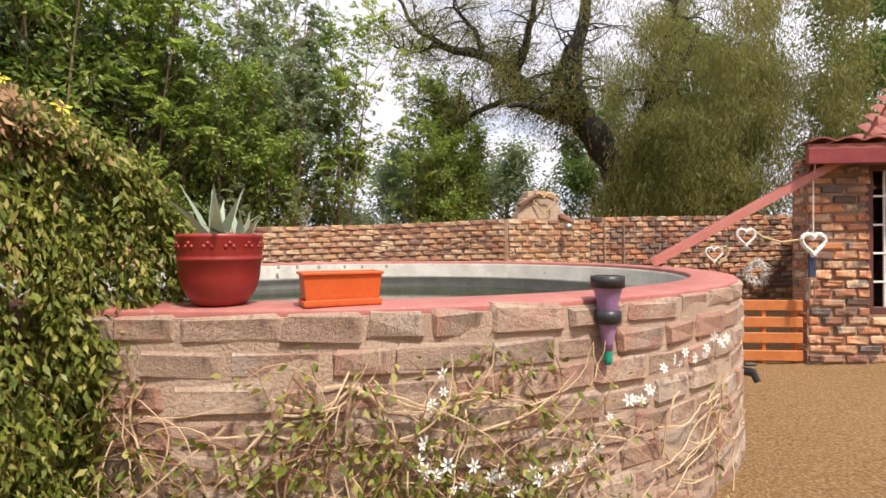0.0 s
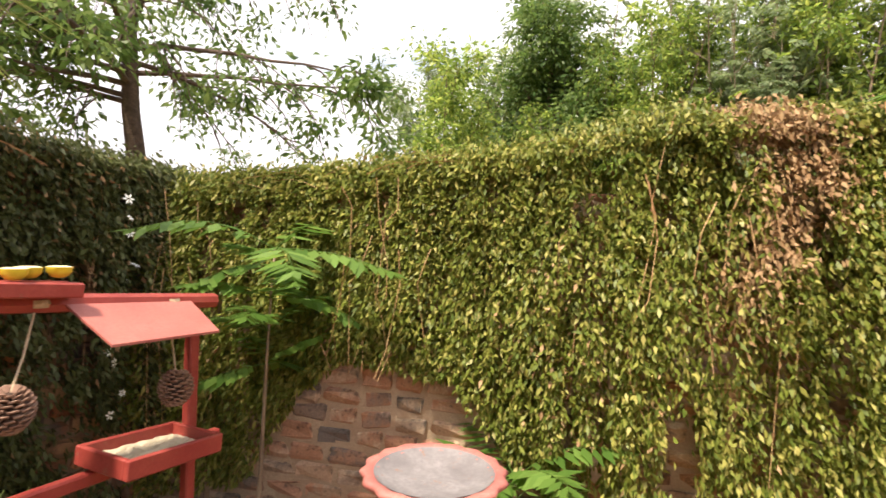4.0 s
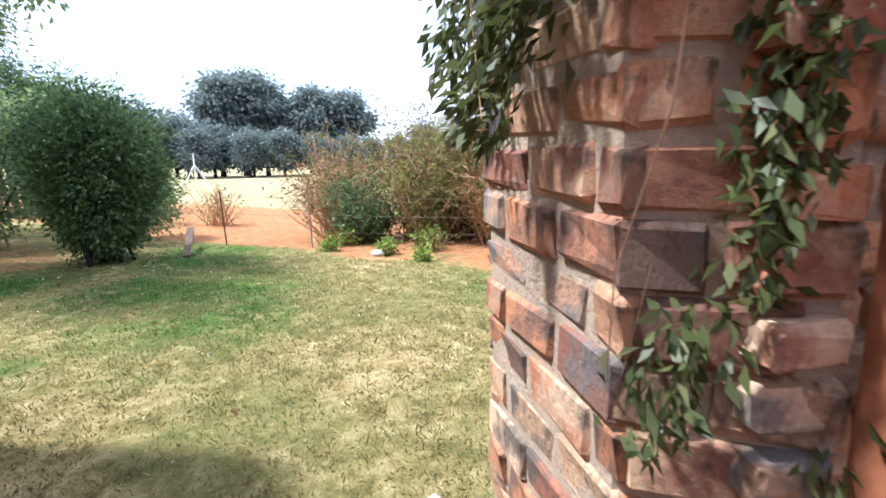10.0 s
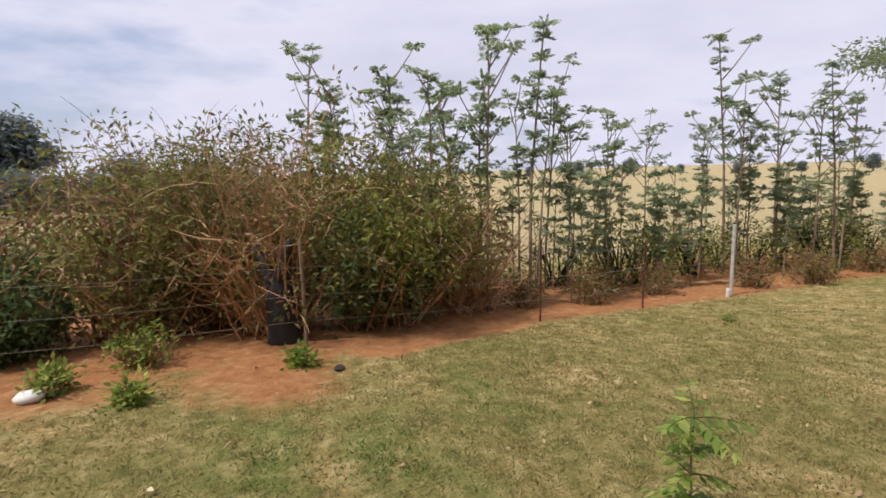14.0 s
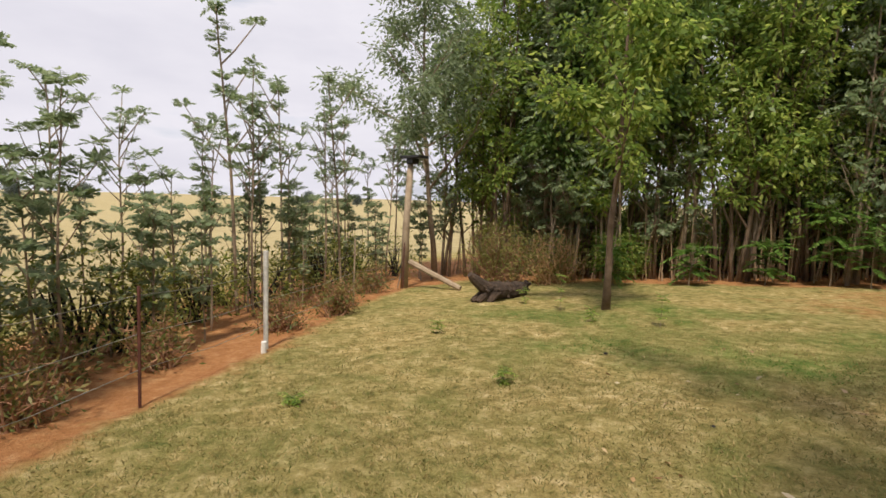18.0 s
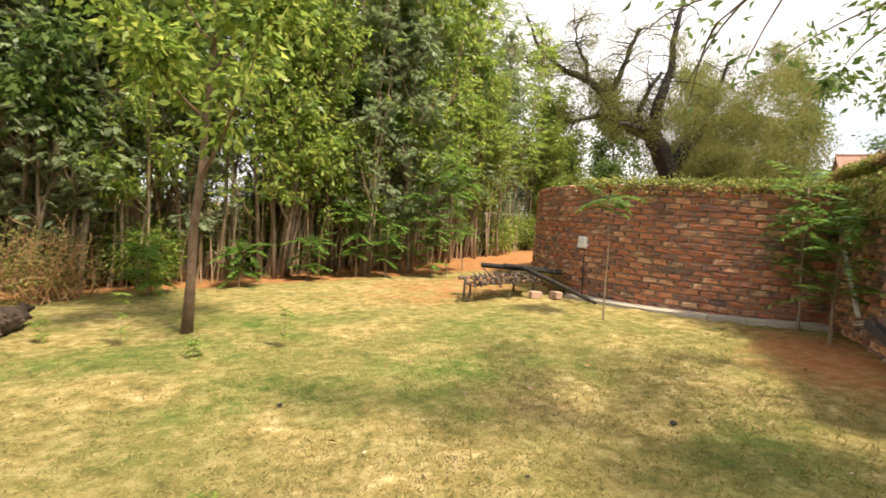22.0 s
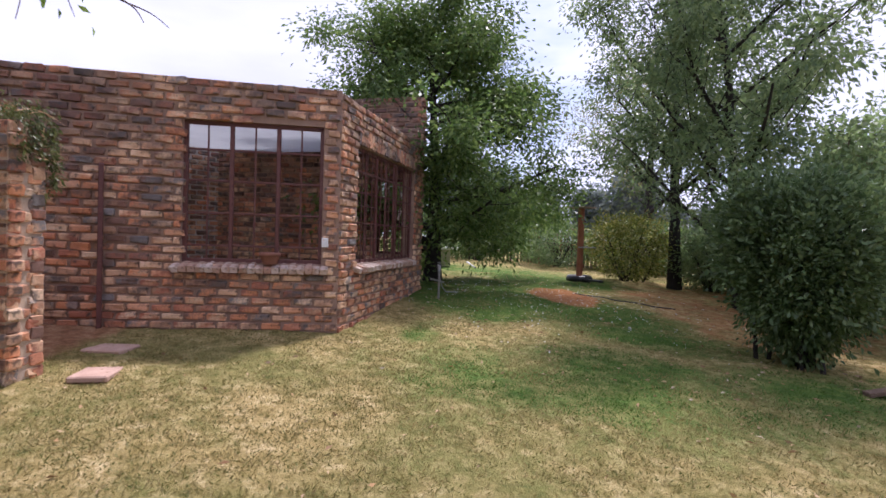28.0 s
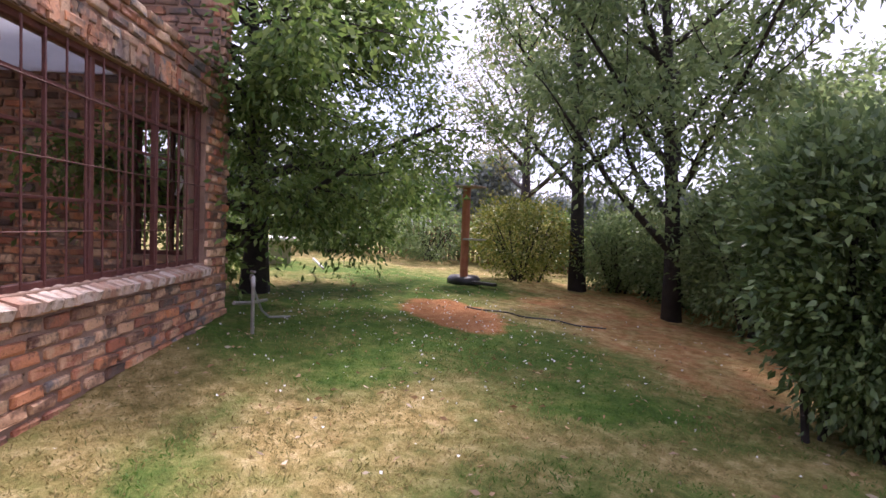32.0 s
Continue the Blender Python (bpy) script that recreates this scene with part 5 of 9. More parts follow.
def crown(tips, n, L, Wd, clump, seed, droop=0.5, squash=0.75, fold=0.15):
    """Leaves in clumps round the tips."""
    g = np.random.default_rng(seed)
    w = g.gamma(0.45, 1.0, len(tips))
    P = tips[g.choice(len(tips), n, p=w / w.sum())]
    o = g.normal(size=(n, 3)) * clump * g.uniform(0.4, 1.2, (n, 1))
    o[:, 2] *= squash
    D = unit(o * 0.8 / max(clump, 0.01) + g.normal(size=(n, 3)) * 0.6) - np.array([0, 0, droop])
    s = g.uniform(0.65, 1.3, n)
    return leaf_cards(P + o, D, L * s, Wd * s, fold)


def fronds(tips, n, length, pairs, L, Wd, clump, seed, lift=0.45, droop=0.45):
    """Compound leaves round the tips: each a drooping row of paired leaflets."""
    g = np.random.default_rng(seed)
    w = g.gamma(0.8, 1.0, len(tips))
    P = tips[g.choice(len(tips), n, p=w / w.sum())] + g.normal(size=(n, 3)) * clump
    a = g.uniform(0, 2 * np.pi, n)
    D = unit(np.stack([np.cos(a), np.sin(a), lift + 0.45 * g.normal(size=n)], 1))
    ln = length * g.uniform(0.65, 1.2, n)
    s = np.linspace(0.15, 1, pairs)
    C = P[:, None] + D[:, None] * (ln[:, None] * s)[..., None] - np.array([0, 0, 1]) * (droop * ln[:, None] * s**2)[..., None]
    T = unit(D[:, None] - np.array([0, 0, 2 * droop]) * s[:, None])
    S = unit(np.cross(T, np.array([0, 0, 1.0]) + 0.8 * g.normal(size=(n, 1, 3))) + 0.1 * g.normal(size=T.shape))
    size = (ln / length)[:, None] * (0.7 + 0.45 * np.sin(np.pi * s))
    items = []
    for sg in (-1, 1):
        d = unit(sg * S * 0.9 + T * 0.5 - np.array([0, 0, 0.35]) + 0.14 * g.normal(size=T.shape))
        items.append((C, d, size))
    items.append((C[:, -1:], T[:, -1:], size[:, -1:]))
    P = np.concatenate([i[0].reshape(-1, 3) for i in items])
    D = np.concatenate([i[1].reshape(-1, 3) for i in items])
    size = np.concatenate([i[2].ravel() for i in items])[:, None]
    S = unit(np.cross(D, np.array([0, 0, 1.0]) + 0.25 * g.normal(size=D.shape)))
    mid = P + 0.42 * L * size * D
    v = np.stack([P, mid + 0.5 * Wd * size * S, P + L * size * D, mid - 0.5 * Wd * size * S], 1)
    return v.reshape(-1, 3), np.arange(4 * len(P))


def tree(at3, seed, label, height, radius, leaves, L, Wd, clump, leaf_mat, bark, category="tree", group="", droop=0.5, squash=0.75, name="tree", extra=None, frond=None, **kw):
    W, tips = grow(seed, height, radius, **kw)
    ob = empty(name, label, category, (0, 0, 0), group)
    t = new("trunk", W.mesh("trunk", bark, True))
    t.parent = ob
    if frond:
        v, f = fronds(tips, leaves // 15, frond, 7, L, Wd, clump, seed + 5)
    else:
        v, f = crown(tips, leaves, L, Wd, clump, seed + 5, droop, squash)
    c = new("crown", quick_mesh("crown", v, f, 4, leaf_mat))
    c.parent = ob
    if extra:
        extra(ob, tips)
    ob.location = at3
    return ob


def put(x, y, turn=0.0, size=1.0, dz=0.0, lean=0.0):
    return Matrix.LocRotScale((x, y, gz(x, y) + dz), Euler((lean, lean * 0.5, turn)), (size, size, size))


def on(x, y, dz=0.0):
    return (x, y, gz(x, y) + dz)


# belt of thin-stemmed trees to the north
BELT = "belt of thin-stemmed trees"
kinds = []
for k in range(6):
    h = (6.8, 7.8, 8.6, 7.2, 8.2, 6.2)[k]
    # every third kind takes the paled leaves, for haze over the belt
    kinds.append(tree(on(-30 - k, 60), 20 + k, "slender tall tree with fresh green leaves over bare stems", h, 0.045, 7000, 0.135, 0.056, 0.15, (m_leaf, m_leaf, m_pinnate_p)[k % 3], m_bark_p if k % 4 else m_bark,
                      group=BELT, fork=(0.16, 0.26, 0.12, 0.22, 0.3, 0.14)[k], limbs=14, reach=1.2, sub=4, stems=3 if k % 2 else 4, sides=5, up=0.7, frond=(None, 0.36, 0.34, None, 0.36, 0.34)[k]))
r = random.Random(4)
spots = []
for row, (off, step) in enumerate(((0.7, 0.62), (1.9, 0.8), (3.3, 1.0))):
    line_pts = [(-16.2, 5.2), (-13.6, 5.4), (-10.2, 6.6), (-6.9, 7.6), (-4.6, 10.0), (-1.5, 12.4), (1.5, 14.6)]
    for (x0, y0), (x1, y1) in zip(line_pts, line_pts[1:]):
        l = math.hypot(x1 - x0, y1 - y0)
        nx, ny = -(y1 - y0) / l, (x1 - x0) / l
        n = int(l / step)
        for i in range(n):
            t = (i + r.uniform(0.2, 0.8)) / n
            o = off + r.uniform(-0.35, 0.35)
            spots.append((x0 + (x1 - x0) * t + nx * o, y0 + (y1 - y0) * t + ny * o, row))
first = set()
for x, y, row in spots:
    thin = x > -3.2
    k = r.randrange(6)
    if thin and r.random() < 0.45:
        continue
    s = r.uniform(0.8, 1.08) * (0.9 if thin else 1.0)
    if k not in first:
        first.add(k)
        kinds[k].matrix_basis = put(x, y, r.uniform(0, 6.3), s)
    else:
        copy_thing(kinds[k], put(x, y, r.uniform(0, 6.3), 1.0)).scale = (s, s, s * r.uniform(0.9, 1.12))

tree(on(-12.3, 6.9), 61, "large dense dark green tree behind the lawn", 8.0, 0.17, 20000, 0.15, 0.065, 0.3, m_leaf_d, m_bark, fork=0.22, limbs=14, reach=2.7, sub=6, up=0.5)
tree(on(-10.65, 2.72), 62, "young broadleaf tree with a slim mottled trunk on the lawn", 5.6, 0.06, 6500, 0.12, 0.055, 0.18, m_leaf, m_bark, fork=0.3, limbs=11, reach=1.45, sub=5, up=0.55)
tree(on(-16.0, 4.9), 63, "leafy tree with overhanging branches by the lamp pole", 7.2, 0.08, 11000, 0.13, 0.05, 0.22, m_pinnate_p, m_bark_p, fork=0.3, limbs=15, reach=2.5, sub=6, up=0.45, weep=0.15)

# the lawn tree that leans over the wall
lt = empty("tree", "leaning lawn tree with rough brown bark and drooping leafy branches", "tree", (0, 0, 0))
W = Build()
trunk = [Vector(p) for p in ((-6.55, -2.33, -0.62), (-6.55, -2.33, -0.42), (-6.55, -2.333, 0.1), (-6.556, -2.32, 0.65), (-6.556, -2.32, 1.2), (-6.553, -2.325, 1.5), (-6.545, -2.35, 1.86), (-6.515, -2.41, 2.3), (-6.45, -2.46, 3.3), (-6.38, -2.5, 5.0))]
girth = [0.128, 0.103, 0.090, 0.083, 0.080, 0.088, 0.076, 0.069, 0.054, 0.03]
bole = Build().tube(trunk[:6], girth[:6], 18)
W.tube(trunk[5:], girth[5:], 14)
W.lathe([(0.02, 0), (0.045, 0.01), (0.04, 0.03), (0.01, 0.035)], 10, (-6.64, -2.395, 1.39))
r = random.Random(9)
tips = []
for i, (z, a, ln, el) in enumerate(((2.6, -1.0, 2.3, 0.16), (2.4, -1.0, 1.5, 0.08), (2.5, -0.7, 1.7, 0.05), (2.35, -1.3, 1.2, 0.12), (2.5, -0.4, 2.9, 0.12), (2.8, -1.4, 1.7, 0.3), (2.8, -0.75, 2.7, 0.14), (2.7, -0.1, 2.8, 0.2), (2.6, -0.6, 2.2, 0.15), (2.7, -1.2, 2.2, 0.5), (2.7, -0.7, 2.7, 0.45), (2.9, 0.2, 2.2, 0.5), (3.1, -1.8, 1.8, 0.6), (2.6, 1.2, 1.9, 0.12), (2.7, 1.9, 1.8, 0.15), (2.8, 0.7, 2.0, 0.12), (2.9, 2.5, 1.7, 0.2), (3.2, 1.3, 1.8, 0.6), (3.4, 2.5, 1.8, 0.7), (3.5, -2.6, 2.2, 0.6), (3.7, -0.2, 2.2, 0.5), (3.9, -1.3, 2.0, 0.7), (4.2, 0.8, 1.6, 0.8), (4.3, 3.0, 1.5, 0.8))):
    k = max(j for j in range(len(trunk)) if trunk[j].z <= z)
    p = trunk[k].lerp(trunk[min(k + 1, 9)], (z - trunk[k].z) / max(0.1, trunk[min(k + 1, 9)].z - trunk[k].z))
    limb = bend(p, (math.cos(a), math.sin(a), el), ln, 6, r, -0.06, 0.14)
    W.tube(limb, taper(6, 0.028, 0.006), 6, False)
    for q in range(9):
        m = 1 + r.randrange(6)
        tw = bend(limb[m], (math.cos(a) + r.uniform(-0.9, 0.9), math.sin(a) + r.uniform(-0.9, 0.9), r.uniform(-0.5, 0.3)), r.uniform(0.5, 1.0), 5, r, -0.22, 0.2)
        W.tube(tw, taper(5, 0.009, 0.003), 4, False)
        tips += tw[1:]
bough = [Vector(p) for p in ((-6.47, -2.46, 2.95), (-6.15, -3.0, 2.86), (-5.75, -3.6, 2.66), (-5.45, -4.2, 2.42), (-5.3, -4.75, 2.2), (-5.2, -5.15, 2.13))]
W.tube(bough, taper(5, 0.022, 0.004), 6, False)
for q in range(16):
    m = 1 + q % 5
    tw = bend(bough[m], (r.uniform(-0.6, 0.9), r.uniform(-0.9, 0.3), r.uniform(-0.3, 0.5)), r.uniform(0.2, 0.45), 4, r, -0.2, 0.2)
    W.tube(tw, taper(4, 0.005, 0.002), 4, False)
    tips += tw[2:]
tips = [p for p in tips if p.z > 2.1 or (p.y > -3.9 and p.x > -6.9)]
part("trunk", bole, m_bark_m, lt, "fissured red-brown bark", True)
part("upper_trunk", W, m_bark_u, lt, "dark upper trunk and branches", True)
v, f = crown(np.array([tuple(p) for p in tips]), 12500, 0.08, 0.032, 0.10, 3, 0.7)
part("crown", quick_mesh("crown", v, f, 4, m_leaf_d), None, lt)
lt.location = (0.0, 0.0, 0)

# the old weeping tree beyond the round wall
pt = empty("weeping_tree", "old weeping tree with dark twisted limbs and olive foliage", "tree", (0, 0, 0))
W = Build()
PY = 13.7
def px(x, z, dy=0.0):
    return Vector((x, PY + dy, z))
limbs_ = [([px(5.0, -0.2, 0.5), px(5.2, 1.4, 0.4), px(5.05, 2.7, 0.2), px(4.6, 3.7), px(4.05, 4.45), px(3.75, 4.8)], 0.50, 0.34),
          ([px(3.85, 4.65), px(3.3, 4.95, 0.3), px(2.75, 5.2, 0.6), px(2.35, 5.75, 0.8), px(2.05, 6.3, 0.9)], 0.27, 0.19),
          ([px(2.05, 6.3, 0.9), px(1.35, 6.75, 1.1), px(0.2, 7.1, 1.3), px(-0.5, 7.6, 1.5), px(-1.3, 8.9, 1.6)], 0.17, 0.04),
          ([px(2.1, 6.2, 0.9), px(2.45, 6.75, 0.7), px(2.65, 7.6, 0.5), px(2.9, 8.8, 0.3)], 0.15, 0.06),
          ([px(2.5, 5.5, 0.7), px(1.75, 5.35, 0.9), px(0.85, 5.0, 1.1), px(0.2, 5.35, 1.4), px(-0.5, 5.7, 1.7)], 0.11, 0.03),
          ([px(3.85, 4.7), px(3.55, 5.3, -0.4), px(3.45, 6.0, -0.7), px(3.7, 7.0, -0.8), px(3.75, 8.6, -0.8), px(4.1, 10.2, -0.7)], 0.30, 0.05),
          ([px(3.3, 5.0, 0.2), px(3.15, 5.7, 0.1), px(3.45, 6.5, 0.0), px(3.9, 7.2, 0.0)], 0.12, 0.06),
          ([px(3.6, 4.75), px(2.9, 4.9, -0.3), px(2.3, 4.9, -0.5), px(1.8, 4.8, -0.7)], 0.13, 0.05),
          ([px(4.8, 3.2), px(5.6, 4.6, 0.3), px(6.6, 5.8, 0.5), px(7.3, 7.4, 0.6)], 0.24, 0.06),
          ([px(4.9, 3.0), px(5.3, 4.8, -0.8), px(5.7, 6.2, -1.0), px(5.9, 7.6, -1.2)], 0.18, 0.05),
          ([px(1.35, 6.75, 1.1), px(1.1, 7.4, 0.9), px(0.5, 8.0, 0.8), px(0.3, 8.8, 0.7)], 0.08, 0.02),
          ([px(0.2, 7.1, 1.3), px(-0.7, 7.0, 1.4), px(-1.6, 7.3, 1.5)], 0.06, 0.02)]
r = random.Random(21)
thin_tips, thick_tips = [], []
for pts, a, b in limbs_:
    fine = []
    for i in range(len(pts) - 1):
        for q in range(3):
            fine.append(pts[i].lerp(pts[i + 1], q / 3) + Vector((r.uniform(-0.06, 0.06), r.uniform(-0.06, 0.06), r.uniform(-0.05, 0.05))) * (q > 0))
    fine.append(pts[-1])
    W.tube(fine, taper(len(fine) - 1, a, b), 9, False)
    for k in range(1, len(pts)):
        for q in range(8):
            if pts[k].z < 4.9:
                continue
            s = pts[k - 1].lerp(pts[k], r.random())
            tw = bend(s, (r.uniform(-1, 1), r.uniform(-1, 1), r.uniform(-0.1, 1.0)), r.uniform(0.6, 1.5), 5, r, -0.12, 0.35)
            W.tube(tw, taper(5, 0.03, 0.006), 5, False)
            for e in tw[2:]:
                t2 = bend(e, (r.uniform(-1, 1), r.uniform(-1, 1), r.uniform(-0.5, 0.5)), r.uniform(0.3, 0.7), 3, r, -0.25, 0.4)
                W.tube(t2, taper(3, 0.010, 0.004), 3, False)
                (thick_tips if s.x > 3.6 else thin_tips).extend(t2[1:])
part("trunk", W, m_bark_d, pt, "blackish twisted trunk and limbs", True)
g = np.random.default_rng(33)
cen = g.normal(size=(420, 3)) * (2.0, 1.5, 1.9) + (7.2, PY - 0.2, 5.4)
cen = cen[cen[:, 0] > 4.7 + 0.12 * (cen[:, 2] - 4)]
skirt = g.uniform(size=(150, 3)) * (3.4, 1.4, 2.3) + (3.9, PY - 2.3, 2.0)
skirt = skirt[skirt[:, 0] > 3.7 + 0.45 * (skirt[:, 2] - 2.0)]
veil = g.uniform(size=(22, 3)) * (2.3, 1.2, 4.0) + (3.5, PY - 2.0, 5.0)
cen = np.concatenate([cen, skirt, veil])
cen = cen[(cen[:, 2] > 2.0) & (cen[:, 2] < 9.0) & (cen[:, 0] < 10.5)]
n = 160000
S = cen[g.choice(len(cen), n, p=(lambda w: w / w.sum())(g.gamma(0.7, 1.0, len(cen))))] + g.normal(size=(n, 3)) * (0.24, 0.24, 0.1)
S[:, 2] -= g.exponential(0.55, n)
v1 = leaf_cards(S, np.array([0, 0, -1.0]) + 0.45 * g.normal(size=(n, 3)), 0.15 * g.uniform(0.6, 1.3, n), 0.02)
tt = np.array([tuple(p) for p in thin_tips])
n = 40000
S = tt[g.integers(len(tt), size=n)] + g.normal(size=(n, 3)) * 0.16
v2 = leaf_cards(S, np.array([0, 0, -0.7]) + 0.6 * g.normal(size=(n, 3)), 0.12 * g.uniform(0.6, 1.3, n), 0.017)
v, f = join_arrays([v1, v2])
part("crown", quick_mesh("crown", v, f, 4, m_leaf_o), None, pt, "hanging olive-green foliage")
# the low trees take the paled leaves in place of bright haze
for x, y, s, h in ((0.8, 17.5, 71, 4.0), (2.6, 18.5, 72, 4.4), (-0.8, 18.0, 73, 4.2), (8.5, 16.5, 74, 8.5), (11.5, 14.2, 75, 9.0), (6.0, 18.5, 76, 7.0), (14.5, 10.5, 77, 8.5)):
    low_one = h < 5
    tree(on(x, y), s, "rounded tree beyond the boundary wall, leaves paled to grey-green for haze" if low_one else "rounded dark green tree beyond the boundary wall", h * (0.92 if low_one else 1), 0.14, 7000 if low_one else 11000, 0.16, 0.07, 0.28, m_pinnate_p if low_one else m_leaf_d, m_bark, fork=0.2, limbs=13, reach=2.2, sub=5, group="trees beyond the wall")


# young trees with long feathered leaves
def feathered(name, label, at3, seed, height, radius, nodes, leaf_len, leaf_mat, stem_mat, category="sapling", group="", pairs=9, leaflet=0.10, spread=0.5, top_only=0.35, clumps=6, lean=(0, 0), rise=0.0, twist=0.0):
    r = random.Random(seed)
    ob = empty(name, label, category, (0, 0, 0), group)
    W = Build()
    stem = bend((0, 0, -0.1), (lean[0], lean[1], 1), height, 10, r, 0.06, 0.05)
    W.tube(stem, taper(10, radius, radius * 0.35), 7)
    items = []
    heads = [(stem[10], 1.0)]
    for i in range(nodes):
        s = top_only + (1 - top_only) * (i + 0.5) / nodes
        k = min(s * 10, 9.99)
        p = stem[int(k)].lerp(stem[int(k) + 1], k - int(k))
        if r.random() < spread:
            a = r.uniform(0, 6.28)
            br = bend(p, (math.cos(a) * 0.7, math.sin(a) * 0.7, 0.8), height * r.uniform(0.08, 0.2), 3, r, 0.1, 0.1)
            W.tube(br, taper(3, radius * 0.45, radius * 0.25), 5, False)
            heads.append((br[-1], 0.75))
        else:
            heads.append((p, 0.7))
    for p, s in heads:
        a0 = r.uniform(0, 6.28)
        for j in range(clumps):
            a = a0 + j * 2.4
            lv, ra = pinnate(p, (math.cos(a), math.sin(a), r.uniform(-0.15, 1.1) + rise), leaf_len * s * r.uniform(0.7, 1.15), pairs, leaflet * s, leaflet * (0.36 + 0.08 * (twist > 0)), r.uniform(0.2, 0.45), twist)
            items.append(lv)
            R = Build().tube([tuple(q) for q in ra], taper(4, 0.004, 0.0015), 3, False)
            items.append((np.array(R.v), np.array(R.f).ravel()))
    t = new("trunk", W.mesh("trunk", stem_mat, True))
    t.parent = ob
    v, f = join_arrays(items)
    c = new("foliage", quick_mesh("foliage", v, f, 4, leaf_mat))
    c.parent = ob
    ob.location = at3
    return ob


ROW = "saplings along the wire fence"
SPINDLY = "spindly sapling with whorls of long grey-green leaves"
kinds = [feathered("sapling", SPINDLY, on(-40 - k, 40), 80 + k, (3.0, 4.0, 2.4, 3.5, 4.7, 1.9)[k], (0.022, 0.027, 0.018, 0.024, 0.032, 0.016)[k], (12, 15, 10, 14, 13, 10)[k], (0.28, 0.30, 0.27, 0.30, 0.30, 0.25)[k], m_pinnate_p, m_bark_p,
                   "sapling", ROW, 7, 0.088, (0.75, 0.65, 0.6, 0.8, 0.4, 0.6)[k], (0.45, 0.5, 0.35, 0.55, 0.5, 0.3)[k], 5, rise=0.35, twist=0.9) for k in range(6)]
r = random.Random(12)
first = set()
for i in range(84):
    t = (i + r.random()) / 84
    y = -7.2 + 12.2 * t
    x = np.interp(y, LAWN_Y, LAWN_X) - r.choice((0.9, 1.5, 2.2, 3.0)) - r.uniform(0, 0.6) - 0.8 * max(0, -5.2 - y)
    k = (4 if i in (16, 44, 60) else r.choice((0, 1, 2, 3, 5, 5, 2, 5)))
    s = r.uniform(0.68, 1.05)
    if k not in first:
        first.add(k)
        kinds[k].matrix_basis = put(x, y, r.uniform(0, 6.3), s)
    else:
        copy_thing(kinds[k], put(x, y, r.uniform(0, 6.3))).scale = (s, s, s)
feathered("sapling", "tall thin sapling with separate whorls of leaves up its stem", on(-13.4, -4.75), 91, 4.5, 0.034, 7, 0.30, m_pinnate_p, m_bark_p, "sapling", ROW, 7, 0.09, 0.0, 0.5, 9, rise=0.3, twist=0.9)
for x, y, h, s, n in ((-15.3, -9.4, 4.6, 92, 6), (-14.0, -8.2, 3.7, 93, 9), (-13.6, -6.9, 3.7, 94, 10), (-15.5, -8.9, 3.5, 97, 8), (-13.0, -6.0, 3.3, 98, 8), (-13.7, -5.6, 3.4, 99, 9)):
    feathered("sapling", "tall sapling showing above the dry bushes", on(x, y), s, h, 0.03, n + 6, 0.31, m_pinnate_p, m_bark_p, "sapling", ROW, 7, 0.09, 0.6, 0.55, 7, rise=0.35, twist=0.9)

# feathered saplings by the walls
feathered("sumac_sapling", "bright green feathered sapling before the creeper wall", on(-1.97, 0.57), 101, 2.05, 0.014, 5, 0.62, m_pinnate, m_twig, "sapling", pairs=10, leaflet=0.125, spread=0.0, top_only=0.6, clumps=3, twist=0.2)
feathered("sumac_sapling", "low bright green feathered sapling at the foot of the dam", on(-1.67, 0.74), 102, 0.92, 0.012, 4, 0.46, m_pinnate, m_bark_p, "sapling", pairs=7, leaflet=0.14, spread=0.0, top_only=0.5, clumps=5, twist=0.4)
feathered("sumac_sapling", "small feathered seedling by the wall foot", on(-2.25, 0.35), 103, 0.5, 0.01, 3, 0.42, m_pinnate, m_bark_p, "sapling", pairs=8, leaflet=0.10, spread=0.0, top_only=0.3, clumps=4)
feathered("sumac_sapling", "arching feathered sapling in the creeper corner", on(-4.15, -1.62), 104, 1.62, 0.014, 4, 0.62, m_pinnate, m_bark_p, "sapling", pairs=11, leaflet=0.14, spread=0.0, top_only=0.6, clumps=4, lean=(0.12, 0.06))
feathered("sumac_sapling", "low green feathered sapling behind the bird bath", on(-3.35, -0.55), 105, 0.55, 0.012, 4, 0.62, m_pinnate, m_bark_p, "sapling", pairs=10, leaflet=0.12, spread=0.0, top_only=0.4, clumps=5)
feathered("sumac_sapling", "feathered saplings against the shaded outer wall", on(-3.75, 0.55), 106, 1.45, 0.02, 9, 0.8, m_pinnate, m_bark_p, "sapling", pairs=10, leaflet=0.12, spread=0.5, top_only=0.3, clumps=5)
feathered("sumac_sapling", "feathered sapling against the shaded outer wall", on(-3.35, 1.25), 107, 1.9, 0.02, 9, 0.75, m_pinnate, m_bark_p, "sapling", pairs=10, leaflet=0.12, spread=0.5, top_only=0.3, clumps=5)
feathered("sumac_sapling", "thin sapling with two pale stems before the round wall", on(-5.45, 2.35), 108, 1.75, 0.013, 3, 0.5, m_pinnate, m_bark_p, "sapling", pairs=9, leaflet=0.10, spread=0.2, top_only=0.88, clumps=5)
